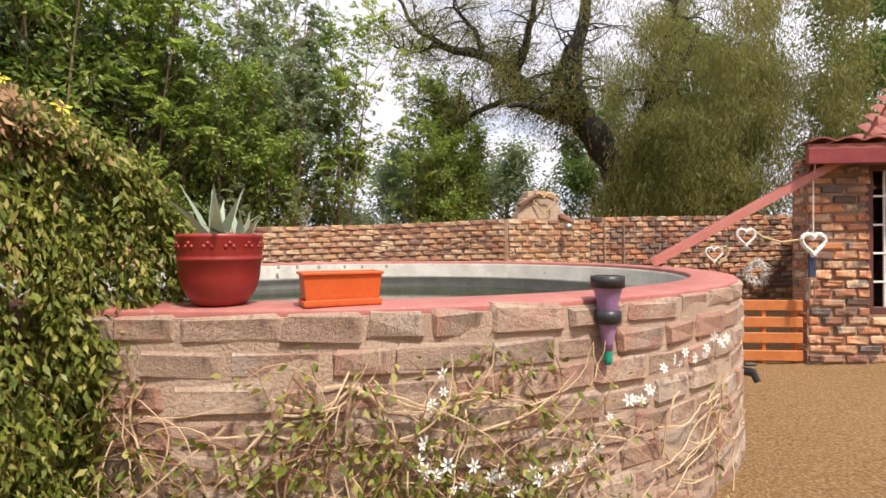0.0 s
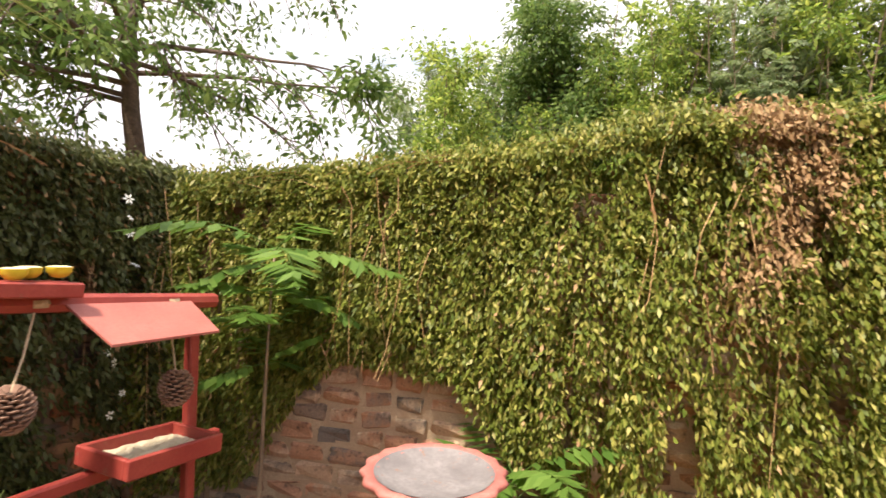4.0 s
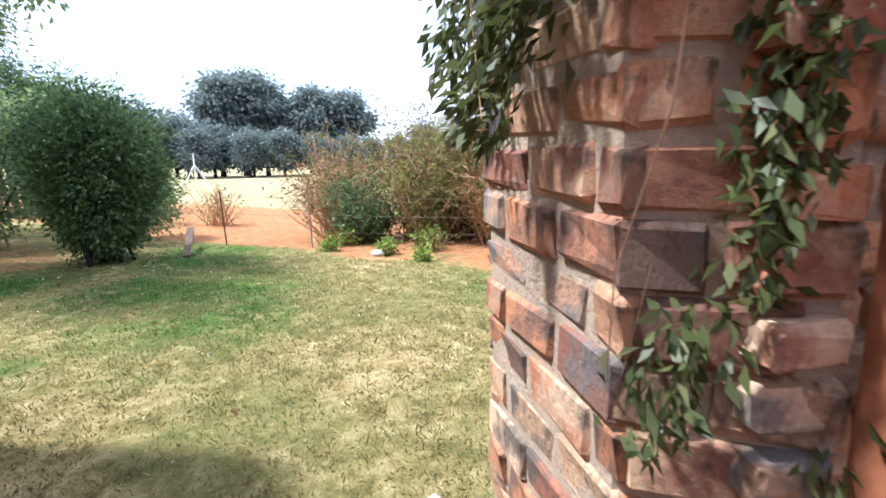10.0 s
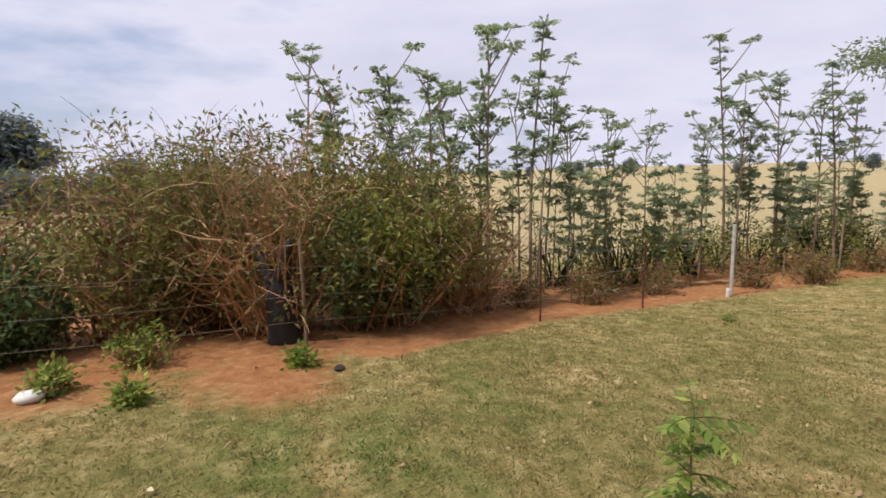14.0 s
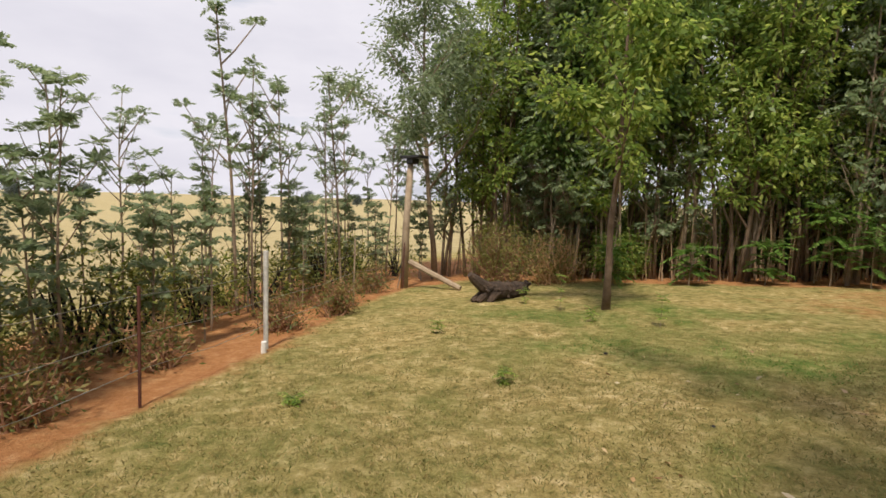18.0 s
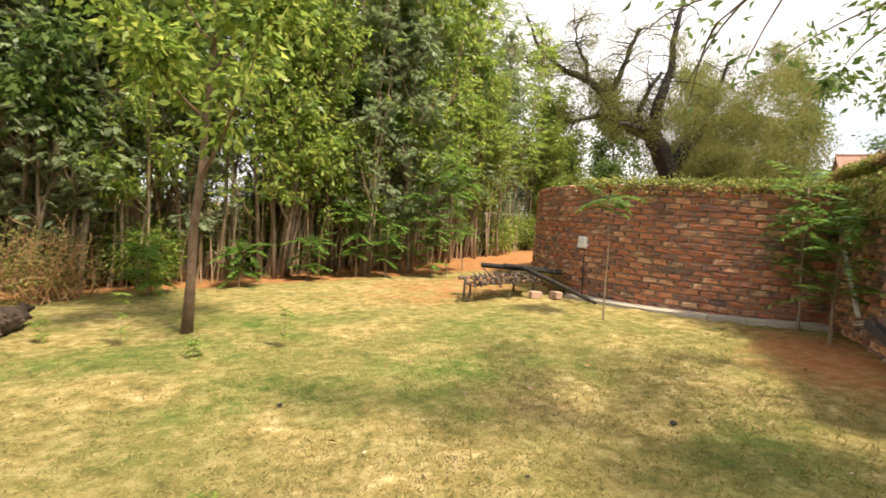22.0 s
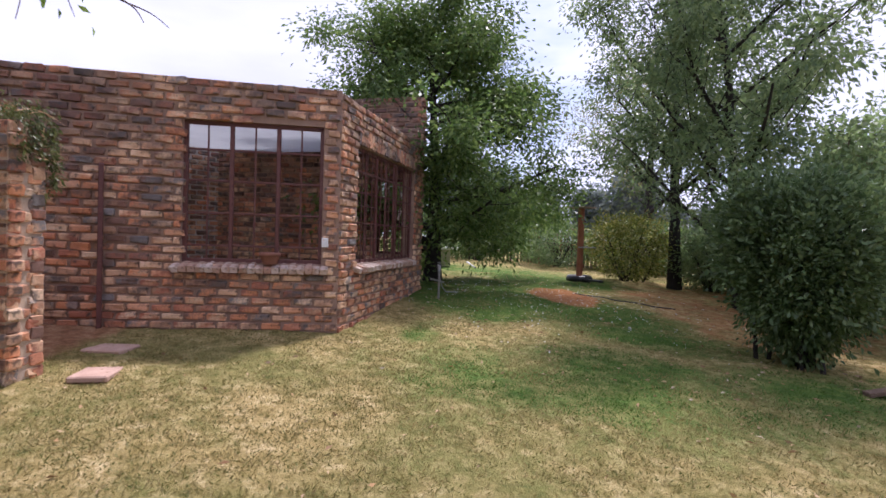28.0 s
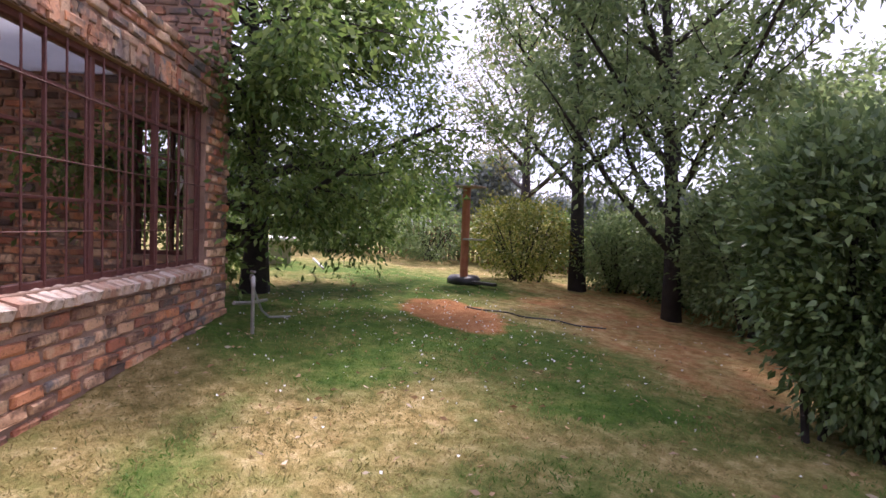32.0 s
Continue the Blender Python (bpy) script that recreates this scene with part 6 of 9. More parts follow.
for i, (x, y, h) in enumerate(((-7.0, 7.6, 1.9), (-6.2, 7.3, 2.4), (-8.2, 7.2, 1.4), (-5.6, 7.9, 2.2), (-7.6, 7.0, 1.2), (-9.2, 6.9, 0.9), (-6.6, 7.0, 1.3), (-11.7, 5.6, 0.9), (-10.4, 6.2, 0.8))):
    feathered("sumac_sapling", "green feathered sapling at the foot of the tree belt", on(x, y), 110 + i, h, 0.016, 7, 0.6, m_pinnate, m_bark_p, "sapling", pairs=9, leaflet=0.13, spread=0.4, top_only=0.25, clumps=5, group="saplings under the belt")
feathered("lawn_sapling", "small dark-leaved sapling standing in the lawn", on(-6.63, -4.69), 120, 0.66, 0.008, 5, 0.21, m_leaf, m_bark_p, "sapling", pairs=5, leaflet=0.075, spread=0.3, top_only=0.25, clumps=4)
feathered("lawn_sapling", "little leafy shoot at the foot of the lawn sapling", on(-6.66, -4.72), 121, 0.26, 0.006, 3, 0.2, m_leaf, m_bark_p, "sapling", pairs=4, leaflet=0.065, spread=0.3, top_only=0.3, clumps=3)
for i, (x, y, h) in enumerate(((-10.4, 1.6, 0.35), (-12.0, 2.6, 0.4), (-11.7, 0.0, 0.3), (-9.6, 1.9, 0.6), (-9.9, -1.2, 0.25), (-11.2, 2.3, 0.8), (-10.9, -2.6, 0.22), (-13.4, 3.4, 0.4), (-9.35, -10.9, 0.3))):
    feathered("seedling", "tiny green seedling in the lawn", on(x, y), 130 + i, h * 0.8, 0.004, 3, 0.12, m_leaf, m_bark_p, "seedling", pairs=5, leaflet=0.04, spread=0.2, top_only=0.3, clumps=5, group="seedlings in the lawn")


# twiggy bushes
def bush(x, y, seed, label, rad, height, twigs, leaves, leaf_mat, twig_mat, L=0.07, Wd=0.022, group="", low=0.0, dens=0.12, name="bush", category="bush"):
    r = random.Random(seed)
    W, tips = Build(), []
    for i in range(twigs):
        a, e = r.uniform(0, 6.28), r.uniform(0.15, 1.0)
        ln = height * r.uniform(0.75, 1.08)
        b = bend((r.gauss(0, 0.18 * rad), r.gauss(0, 0.18 * rad), -0.05), (math.cos(a) * (1.2 - e), math.sin(a) * (1.2 - e), 0.55 + e), ln * (0.75 + 0.3 * e), 6, r, 0.01, 0.14)
        sc = rad / max(0.2, max(math.hypot(p.x, p.y) for p in b))
        if sc < 1:
            b = [Vector((p.x * sc, p.y * sc, p.z)) for p in b]
        W.tube(b, taper(6, r.uniform(0.008, 0.02), 0.003), 4, False)
        for q in range(4):
            k = 2 + r.randrange(5)
            s = bend(b[k], (r.uniform(-1, 1), r.uniform(-1, 1), r.uniform(-0.2, 0.9)), height * r.uniform(0.12, 0.3), 3, r, 0.0, 0.3)
            W.tube(s, taper(3, 0.006, 0.002), 3, False)
            tips += s[1:]
        tips += b[3:]
    ob = empty(name, label, category, (0, 0, 0), group)
    t = new("brushwood", W.mesh("brushwood", twig_mat))
    t.parent = ob
    T = np.array([tuple(p) for p in tips])
    T = T[T[:, 2] > low]
    v, f = crown(T, leaves, L, Wd, dens, seed + 3, 0.0, 1.0)
    c = new("foliage", quick_mesh("foliage", v, f, 4, leaf_mat))
    c.parent = ob
    ob.location = on(x, y)
    return ob


DRY = "half-dry bushes on the fence"
for i, (x, y, rad, h, tw, lv) in enumerate(((-9.5, -11.2, 1.15, 1.95, 90, 5000), (-10.4, -9.7, 1.3, 2.25, 120, 6000), (-10.7, -8.2, 1.35, 2.45, 120, 8000), (-11.3, -6.9, 1.35, 2.3, 110, 8000), (-11.9, -5.9, 1.0, 1.75, 80, 1500), (-11.3, -9.2, 1.3, 2.5, 90, 6000))):
    bush(x, y, 200 + i, "large twiggy half-dry bush with brown stems and sparse leaves", rad, h, int(tw * 1.15), int(lv * 1.1) if i % 2 else lv // 2, m_leaf_o if i % 2 else m_bushleaf, m_twig if i % 2 == 0 else m_twig_d, L=0.09, Wd=0.03, group=DRY, low=0.05)
    bush(x + 0.2, y + 0.1, 220 + i, "pale dry brushwood inside the bush", rad * 0.95, h * 0.85, 60, 300, m_creeper_dry, m_twig, group=DRY)
for i, (x, y, rad, h, mt) in enumerate(((-10.75, -7.0, 0.75, 1.4, m_leaf_e), (-10.95, -6.75, 1.1, 2.25, m_creeper), (-9.35, -10.55, 0.6, 1.15, m_leaf_e), (-10.5, -9.35, 0.8, 2.15, m_leaf_o))):
    bush(x, y, 230 + i, "leafy sage-green shoots among the dry bushes", rad, h, 50, 6500, mt, m_twig_d, L=0.085, Wd=0.028, group="green shoots in the dry bushes", low=0.03)
bush(-9.55, -15.4, 236, "small bare twiggy bush out in the field", 0.75, 1.0, 44, 420, m_leaf_o, m_twig, L=0.07, Wd=0.025)
for i, (x, y, s) in enumerate(((-9.15, -8.9, 0.34), (-8.75, -10.4, 0.3), (-8.35, -9.15, 0.2), (-8.1, -8.3, 0.15), (-9.1, -7.3, 0.12), (-8.0, -10.1, 0.18))):
    bush(x, y, 240 + i, "low leafy green weed at the lawn's edge", s, s * 1.2, 26, 420, m_leaf, m_twig_d, 0.07, 0.03, "weeds at the lawn's edge", name="weed", category="weed", dens=0.06)
stp = Build()
rs = random.Random(6)
stp.tube(bend((-10.0, -7.82, -0.95), (0.05, 0.02, 1), 1.0, 5, rs, 0, 0.06), [0.26, 0.2, 0.17, 0.18, 0.14, 0.05], 10)
stp.tube(bend((-10.0, -7.82, -0.1), (0.3, 0.5, 1), 0.6, 4, rs, 0, 0.1), [0.12, 0.1, 0.08, 0.06, 0.03], 8)
stp.tube(bend((-10.0, -7.85, -0.2), (-0.4, -0.5, 1), 0.7, 4, rs, 0, 0.1), [0.12, 0.09, 0.08, 0.05, 0.03], 8)
thing("tree_stump", stp, m_bark_d, "blackened old tree stump among the dry bushes", "stump", smooth=True)
bush(-14.5, -17.0, 250, "leafless grey shrub in the field", 1.3, 1.5, 60, 200, m_bushleaf, m_twig_d)
bush(-13.9, 4.6, 251, "olive and brown brushwood by the lamp pole", 1.0, 1.4, 60, 3200, m_leaf_o, m_twig_d)
bush(-13.0, 5.3, 252, "brown dry brushwood under the trees", 1.0, 1.1, 70, 1800, m_leaf_o, m_twig)
for i, (x, y) in enumerate(((-12.2, -4.0), (-13.0, -2.8), (-13.6, -1.0), (-14.6, 0.6), (-11.9, -5.0), (-13.9, 0.2), (-15.4, 2.2), (-13.2, -3.6))):
    bush(x, y, 260 + i, "low weeds and scrub along the fence", 0.45, 0.55, 40, 900, m_bushleaf, m_twig_d, 0.07, 0.02, "scrub along the fence", name="scrub", category="shrub")

# the south-east side
def round_bush(x, y, seed, label, rad, height, leaves, L, Wd, leaf_mat, group="", foot=0.0):
    g = np.random.default_rng(seed)
    ob = empty("leafy_bush", label, "bush", (0, 0, 0), group)
    W = Build()
    r = random.Random(seed)
    for i in range(14):
        a = r.uniform(0, 6.28)
        W.tube(bend((r.gauss(0, 0.12), r.gauss(0, 0.12), -0.05), (math.cos(a) * (0.5 - 0.35 * foot), math.sin(a) * (0.5 - 0.35 * foot), 1), height * 0.8, 5, r, 0.02, 0.12), taper(5, 0.03, 0.008), 5, False)
    t = new("trunk", W.mesh("trunk", m_bark_d))
    t.parent = ob
    k = 260
    d = unit(g.normal(size=(k, 3)))
    d[:, 2] = d[:, 2] * 0.9
    q = g.uniform(0.55, 1.0, (k, 1)) ** 0.5
    cc = d * q * (rad, rad, height / 2) * (1 + 0.14 * np.sin(3 * np.arctan2(d[:, 1:2], d[:, 0:1]) + seed)) + (0, 0, height * 0.51)
    cc[:, :2] *= np.clip(1 + foot * (cc[:, 2:] / height - 0.65), 0.5, 1.1)
    P = cc[g.integers(k, size=leaves)] + g.normal(size=(leaves, 3)) * 0.13
    P = P[P[:, 2] > 0.06]
    D = unit(P - (0, 0, height * 0.4)) + 0.6 * g.normal(size=P.shape) - (0, 0, 0.35)
    s = g.uniform(0.7, 1.25, len(P))
    v, f = leaf_cards(P, D, L * s, Wd * s)
    c = new("foliage", quick_mesh("foliage", v, f, 4, leaf_mat))
    c.parent = ob
    ob.location = on(x, y)
    return ob


round_bush(-5.52, -11.82, 300, "dense rounded dark evergreen bush at the lawn's edge", 0.76, 2.3, 30000, 0.08, 0.036, m_leaf_e, foot=1.0)
tree(on(1.15, -10.75), 301, "dense green tree growing beside the brick room", 5.4, 0.19, 76000, 0.10, 0.045, 0.26, m_leaf_d, m_bark_d, fork=0.13, limbs=34, reach=2.6, sub=11, up=0.02, weep=0.35, lean=(0.02, -0.05))
tree(on(-0.9, -16.2), 302, "tall shade tree with a dark trunk", 8.2, 0.15, 26000, 0.11, 0.05, 0.27, m_leaf_b, m_bark_d, fork=0.22, limbs=18, reach=3.3, sub=6, up=0.4)
tree(on(-4.6, -15.6), 308, "small shade tree with a round crown behind the bush", 3.1, 0.05, 9000, 0.11, 0.05, 0.27, m_leaf_b, m_bark, fork=0.25, limbs=14, reach=1.2, sub=7, up=0.25)
tree(on(-3.0, -15.2), 303, "tall dark-leaved tree behind the earth bed", 8.0, 0.13, 34000, 0.11, 0.047, 0.27, m_leaf_b, m_bark_d, fork=0.12, limbs=24, reach=3.1, sub=7, up=0.4)
tree(on(-7.3, -23.5), 304, "tall dark-leaved tree at the boundary", 9.0, 0.22, 13000, 0.16, 0.07, 0.34, m_leaf_b, m_bark_d, fork=0.14, limbs=13, reach=2.2, sub=6, up=0.5)
tree(on(4.5, -22.0), 305, "tree with bare spreading branches", 7.5, 0.22, 9000, 0.10, 0.05, 0.5, m_leaf_o, m_bark_d, fork=0.25, limbs=12, reach=3.2, sub=6, up=0.4)
tree(on(-4.6, -19.0), 306, "dark tree at the boundary", 3.2, 0.12, 14000, 0.13, 0.055, 0.28, m_leaf_b, m_bark_d, fork=0.15, limbs=13, reach=2.6, sub=5)
tree(on(-8.6, -21.5), 307, "dark tree at the boundary", 3.2, 0.12, 12000, 0.13, 0.055, 0.28, m_leaf_b, m_bark_d, fork=0.15, limbs=12, reach=2.2, sub=5)
for i, (x, y, rad, h, mt) in enumerate(((-4.05, -15.3, 0.9, 2.1, m_leaf_b), (-4.9, -14.9, 1.0, 2.4, m_leaf_b), (-2.9, -16.4, 0.8, 1.6, m_leaf_b), (-2.0, -17.2, 1.1, 1.9, m_leaf_b), (-3.6, -17.0, 1.2, 2.1, m_leaf_b), (-1.3, -16.9, 0.8, 1.5, m_leaf_b), (0.2, -15.9, 0.95, 1.7, m_creeper), (5.5, -18.0, 1.6, 1.6, m_leaf_d), (8.2, -16.5, 1.6, 1.7, m_leaf_d), (2.6, -19.2, 1.6, 1.7, m_leaf_o),
                                      (-0.4, -20.5, 1.5, 1.6, m_leaf_o), (10.6, -14.0, 1.7, 2.0, m_leaf_d), (1.5, -18.4, 1.4, 1.6, m_leaf_d), (4.0, -17.2, 1.3, 1.4, m_leaf_b), (7.0, -16.0, 1.5, 1.8, m_leaf_b), (9.6, -15.2, 1.5, 1.9, m_leaf_d), (-2.6, -19.0, 1.4, 1.6, m_leaf_o), (-6.9, -14.0, 0.8, 1.5, m_leaf_b), (-7.6, -17.2, 1.4, 1.8, m_leaf_b))):
    round_bush(x, y, 320 + i, "leafy shrub at the back of the garden", rad, h, 6500, 0.085, 0.038, mt, "shrubs at the back of the garden")

bush(-5.02, 4.55, 237, "low straggling weed at the foot of the round wall", 0.3, 0.5, 22, 420, m_creeper, m_twig_d, 0.05, 0.022, name="weed", category="weed", dens=0.06)

# far trees, their haze painted as a pale bluish leaf colour
r = random.Random(50)
FAR = "distant trees"
far_kinds = [tree(on(-60 - k, -60), 400 + k, "distant dark umbrella-shaped tree, haze tinted into its leaves", (10.0, 8.5, 7.0)[k], 0.3, (12000, 11000, 6500)[k], 0.55, 0.3, (0.8, 0.75, 0.95)[k], m_far, m_bark_d, group=FAR, fork=(0.45, 0.42, 0.15)[k], limbs=(20, 18, 12)[k], reach=(3.3, 3.0, 3.0)[k], sub=6, up=0.5, squash=(0.6, 0.6, 0.75)[k], twig=0.03) for k in range(3)]
first = set()
def far_at(bearing, d, k, s):
    x, y = -3.8 + d * math.sin(radians(bearing)), -5.4 + d * math.cos(radians(bearing))
    m = put(x, y, r.uniform(0, 6.3), 1.0, -0.2)
    if k not in first:
        first.add(k)
        far_kinds[k].matrix_basis = m
        far_kinds[k].scale = (s, s, s)
    else:
        copy_thing(far_kinds[k], m).scale = (s, s, s)
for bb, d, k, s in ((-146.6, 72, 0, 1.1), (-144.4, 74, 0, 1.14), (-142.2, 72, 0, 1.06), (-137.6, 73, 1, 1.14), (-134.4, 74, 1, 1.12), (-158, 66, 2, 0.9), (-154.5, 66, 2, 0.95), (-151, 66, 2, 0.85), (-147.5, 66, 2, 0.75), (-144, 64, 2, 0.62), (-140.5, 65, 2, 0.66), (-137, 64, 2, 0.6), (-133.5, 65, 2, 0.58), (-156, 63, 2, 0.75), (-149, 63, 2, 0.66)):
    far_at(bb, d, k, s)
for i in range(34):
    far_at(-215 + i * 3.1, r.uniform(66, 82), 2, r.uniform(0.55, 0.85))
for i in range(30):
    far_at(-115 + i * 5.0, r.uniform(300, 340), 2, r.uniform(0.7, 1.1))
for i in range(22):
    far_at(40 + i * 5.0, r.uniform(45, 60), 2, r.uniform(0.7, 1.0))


# ---- creeper ----
def creeper_sheet(name, label, a, b, top, low, thick, n, mats, seed, strand=0.11, L=0.052, Wd=0.024, hole=None, category="creeper", over=0.25, dry=0.0, dmat=None, back=-0.42, cap=0.0, bulge=None):
    """Leafy strands that hang on the side of a wall which lies to the right of a to b, and spill over its top."""
    g = np.random.default_rng(seed)
    a, b = np.array(a[:2], float), np.array(b[:2], float)
    length = float(np.linalg.norm(b - a))
    d = (b - a) / length
    nn = np.array([d[1], -d[0]])
    ns = int(length / strand * 9)
    su = g.uniform(0, length, ns)
    s_top = np.array([top(u) for u in su])
    s_len = g.gamma(2.2, 0.33, ns)
    s_start = s_top - g.uniform(0, 1, ns) ** 1.9 * (s_top - np.array([low(u) for u in su]) - 0.1)
    s_out = thick * g.uniform(0.35, 1.05, ns)
    k = g.integers(ns, size=n)
    t = g.uniform(0, 1, n)
    u = su[k] + g.normal(size=n) * 0.022
    z = s_start[k] - s_len[k] * t + g.normal(size=n) * 0.02
    tp = np.array([top(x) for x in u])
    lo = np.array([low(x) for x in u])
    out = s_out[k] * np.clip(0.55 + 0.6 * (tp - z), 0.4, 1.05) + g.normal(size=n) * 0.018
    # leaves over the top of the wall
    m = g.random(n) < over
    uu = g.uniform(0, length, n)
    tt = np.array([top(x) for x in uu])
    u = np.where(m, uu, u)
    z = np.where(m, tt - 0.02 + 0.05 * np.abs(g.normal(size=n)), z)
    out = np.where(m, g.uniform(back, thick * 0.7, n), out)
    z = np.where(m & (out > thick * 0.2), z - (out - thick * 0.2) * 0.5, z)
    mc = (g.random(n) < cap) & ~m
    u, z, out = np.where(mc, uu, u), np.where(mc, tt - 0.02 - 0.5 * g.random(n) ** 1.4, z), np.where(mc, thick * g.uniform(0.2, 0.8, n), out)
    if bulge is not None:
        out = np.where(out > 0, out * bulge(u), out)
    ok = (z > lo) | m
    if hole is not None:
        ok &= ~hole(u, z, g)
    u, z, out = u[ok], z[ok], out[ok]
    n = len(u)
    P = np.stack([a[0] + d[0] * u + nn[0] * out, a[1] + d[1] * u + nn[1] * out, z], 1)
    D = np.stack([nn[0] * 0.55 + d[0] * g.normal(size=n) * 0.5, nn[1] * 0.55 + d[1] * g.normal(size=n) * 0.5, -0.75 + 0.4 * g.normal(size=n)], 1)
    s = g.uniform(0.6, 1.35, n)
    ob = empty(name, label, category)
    if dry:
        patch = np.exp(-((u - 3.1 - 0.12 * np.sin(5 * z)) / 0.17) ** 2) * np.clip(1.6 * (z - 0.55), 0, 1.1) + 0.8 * np.exp(-((u - 4.75) / 0.4) ** 2) * (z > 1.6) + 0.25 * np.sin(3.1 * u + 1) * np.sin(2.3 * z) + 0.28 * g.normal(size=n)
        md = patch > np.quantile(patch, 1 - dry)
    else:
        md = np.zeros(n, bool)
    for nm, mask, mt in (("foliage", ~md, mats), ("dry_foliage", md, dmat)):
        if mask.any():
            v, f = leaf_cards(P[mask], D[mask], L * s[mask], Wd * s[mask])
            part(nm, quick_mesh(nm, v, f, 4, mt), None, ob)
    W = Build()
    rr = random.Random(seed)
    for i in range(int(length * 7)):
        x = rr.uniform(0, length)
        zt = top(x) - rr.uniform(0, 0.5)
        o = thick * rr.uniform(0.3, 0.95)
        pts = []
        for q in range(6):
            zz = max(zt - q * rr.uniform(0.08, 0.26), low(x) + 0.02)
            xx = x + 0.05 * math.sin(q * 1.3 + i)
            pts.append((a[0] + d[0] * xx + nn[0] * o, a[1] + d[1] * xx + nn[1] * o, zz))
            o = min(o + rr.uniform(-0.02, 0.03), thick * 1.02)
        W.tube(pts, taper(5, 0.0024, 0.0012), 3, False)
    for i in range(int(length * 16)):
        x = rr.uniform(0, max(length - 0.9, 0.3))
        o = rr.uniform(max(back, -0.3), thick * 0.5)
        drift, hop = rr.uniform(-0.05, 0.05), rr.uniform(0.01, 0.05)
        pts = []
        for q in range(7):
            xx, oo = x + 0.055 * q, o + drift * q * 0.6
            pts.append((a[0] + d[0] * xx + nn[0] * oo, a[1] + d[1] * xx + nn[1] * oo, top(xx) + hop * math.sin(q * 0.52) - 0.02 - max(0.0, oo - thick * 0.2) * 0.5))
        W.tube(pts, taper(6, 0.0024, 0.0012), 3, False)
    part("tangle", W, m_twig, ob, "dry tangled stems")
    return ob, (a, d, nn, length)


sA0 = C1 + INW * 0.42 + DA * 0.35
sA1 = C1 + INW * 0.42 + DA * 6.05
def topA(u):
    return float(np.interp(u, [0, 0.9, 2.1, 2.7, 4.5, 5.0, 5.45, 5.7], [1.53, 1.58, 1.72, 1.86, 1.87, 1.84, 1.62, 1.30]))
def lowA(u):
    return float(np.interp(u, [0, 0.6, 0.9, 1.15, 1.75, 2.05, 2.4, 3.6, 4.4, 5.7], [-0.2, -0.12, 0.40, 0.60, 0.54, 0.22, 0.02, 0.0, 0.25, 0.3]))
creeper_sheet("wall_creeper", "yellow-green creeper hanging thickly over the brick wall", sA0, sA1, topA, lowA, 0.44, 225000, m_creeper, 11, bulge=lambda u: np.interp(u, [0, 0.3, 0.7, 1.6, 2.3, 2.8], [0.8, 0.5, 0.3, 0.36, 0.75, 1.0]), L=0.042, Wd=0.0145, dry=0.07, dmat=m_creeper_dry, strand=0.07)
sW0, sW1 = P1 + Vector((0.719, 0.695)) * 0.30 + Vector((-0.696, 0.719)) * 0.34, C1 + Vector((0.719, 0.695)) * 0.30
# the gate-side sheets use the leaf copy darkened for shade
creeper_sheet("wall_creeper", "dark green creeper covering the shaded wall behind the gate, shade in its leaf colour", sW0, sW1, lambda u: float(np.interp(u, [0, 0.7, 1.6, 3.1], [1.70, 1.68, 1.62, 1.56])), lambda u: -0.15, 0.30, 118000, m_creeper_d, 12, over=0.05, back=-0.02, cap=0.16, L=0.042, Wd=0.015, dry=0.06, dmat=m_creeper_dry,
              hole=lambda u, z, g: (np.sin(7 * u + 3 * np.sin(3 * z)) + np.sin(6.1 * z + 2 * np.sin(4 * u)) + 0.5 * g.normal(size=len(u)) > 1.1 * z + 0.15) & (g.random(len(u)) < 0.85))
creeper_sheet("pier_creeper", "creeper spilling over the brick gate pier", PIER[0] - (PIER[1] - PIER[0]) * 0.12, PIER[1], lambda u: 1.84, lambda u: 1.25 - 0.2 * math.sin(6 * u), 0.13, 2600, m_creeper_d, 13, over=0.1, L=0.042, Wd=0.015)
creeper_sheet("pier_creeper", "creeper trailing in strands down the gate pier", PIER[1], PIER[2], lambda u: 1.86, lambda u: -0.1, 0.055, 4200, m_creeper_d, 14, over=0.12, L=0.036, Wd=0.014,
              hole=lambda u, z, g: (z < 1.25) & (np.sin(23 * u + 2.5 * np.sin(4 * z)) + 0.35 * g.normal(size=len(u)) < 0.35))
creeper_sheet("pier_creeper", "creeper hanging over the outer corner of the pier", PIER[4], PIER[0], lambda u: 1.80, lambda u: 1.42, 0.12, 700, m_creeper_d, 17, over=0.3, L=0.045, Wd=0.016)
aO1, aO0 = C1 + DA * 4.9, C1 + DA * 1.3
creeper_sheet("wall_creeper", "creeper spilling over the outer face of the wall", aO1, aO0, lambda u: 1.60, lambda u: float(np.interp(u, [0, 1.2, 2.4, 3.6], [0.9, 1.05, 1.25, 1.45])), 0.22, 9000, m_creeper, 15, over=0.5, dry=0.15, dmat=m_creeper_dry)
# a fringe along the top of the round wall
g = np.random.default_rng(16)
n = 2600
a = g.uniform(radians(188), radians(240), n)
q = RING_R + g.normal(size=n) * 0.10
dz = 1.58 + 0.05 * np.abs(g.normal(size=n)) - np.where(q > RING_R, g.exponential(0.07, n), 0)
P = np.stack([DAM.x + (q + 0.02) * np.cos(a), DAM.y + (q + 0.02) * np.sin(a), dz], 1)
D = np.stack([np.cos(a), np.sin(a), -0.6 + 0 * a], 1) + 0.5 * g.normal(size=(n, 3))
v, f = leaf_cards(P, D, 0.06, 0.025)
wf = empty("wall_fringe", "fringe of dry yellow-green creeper on the round wall's top", "creeper")
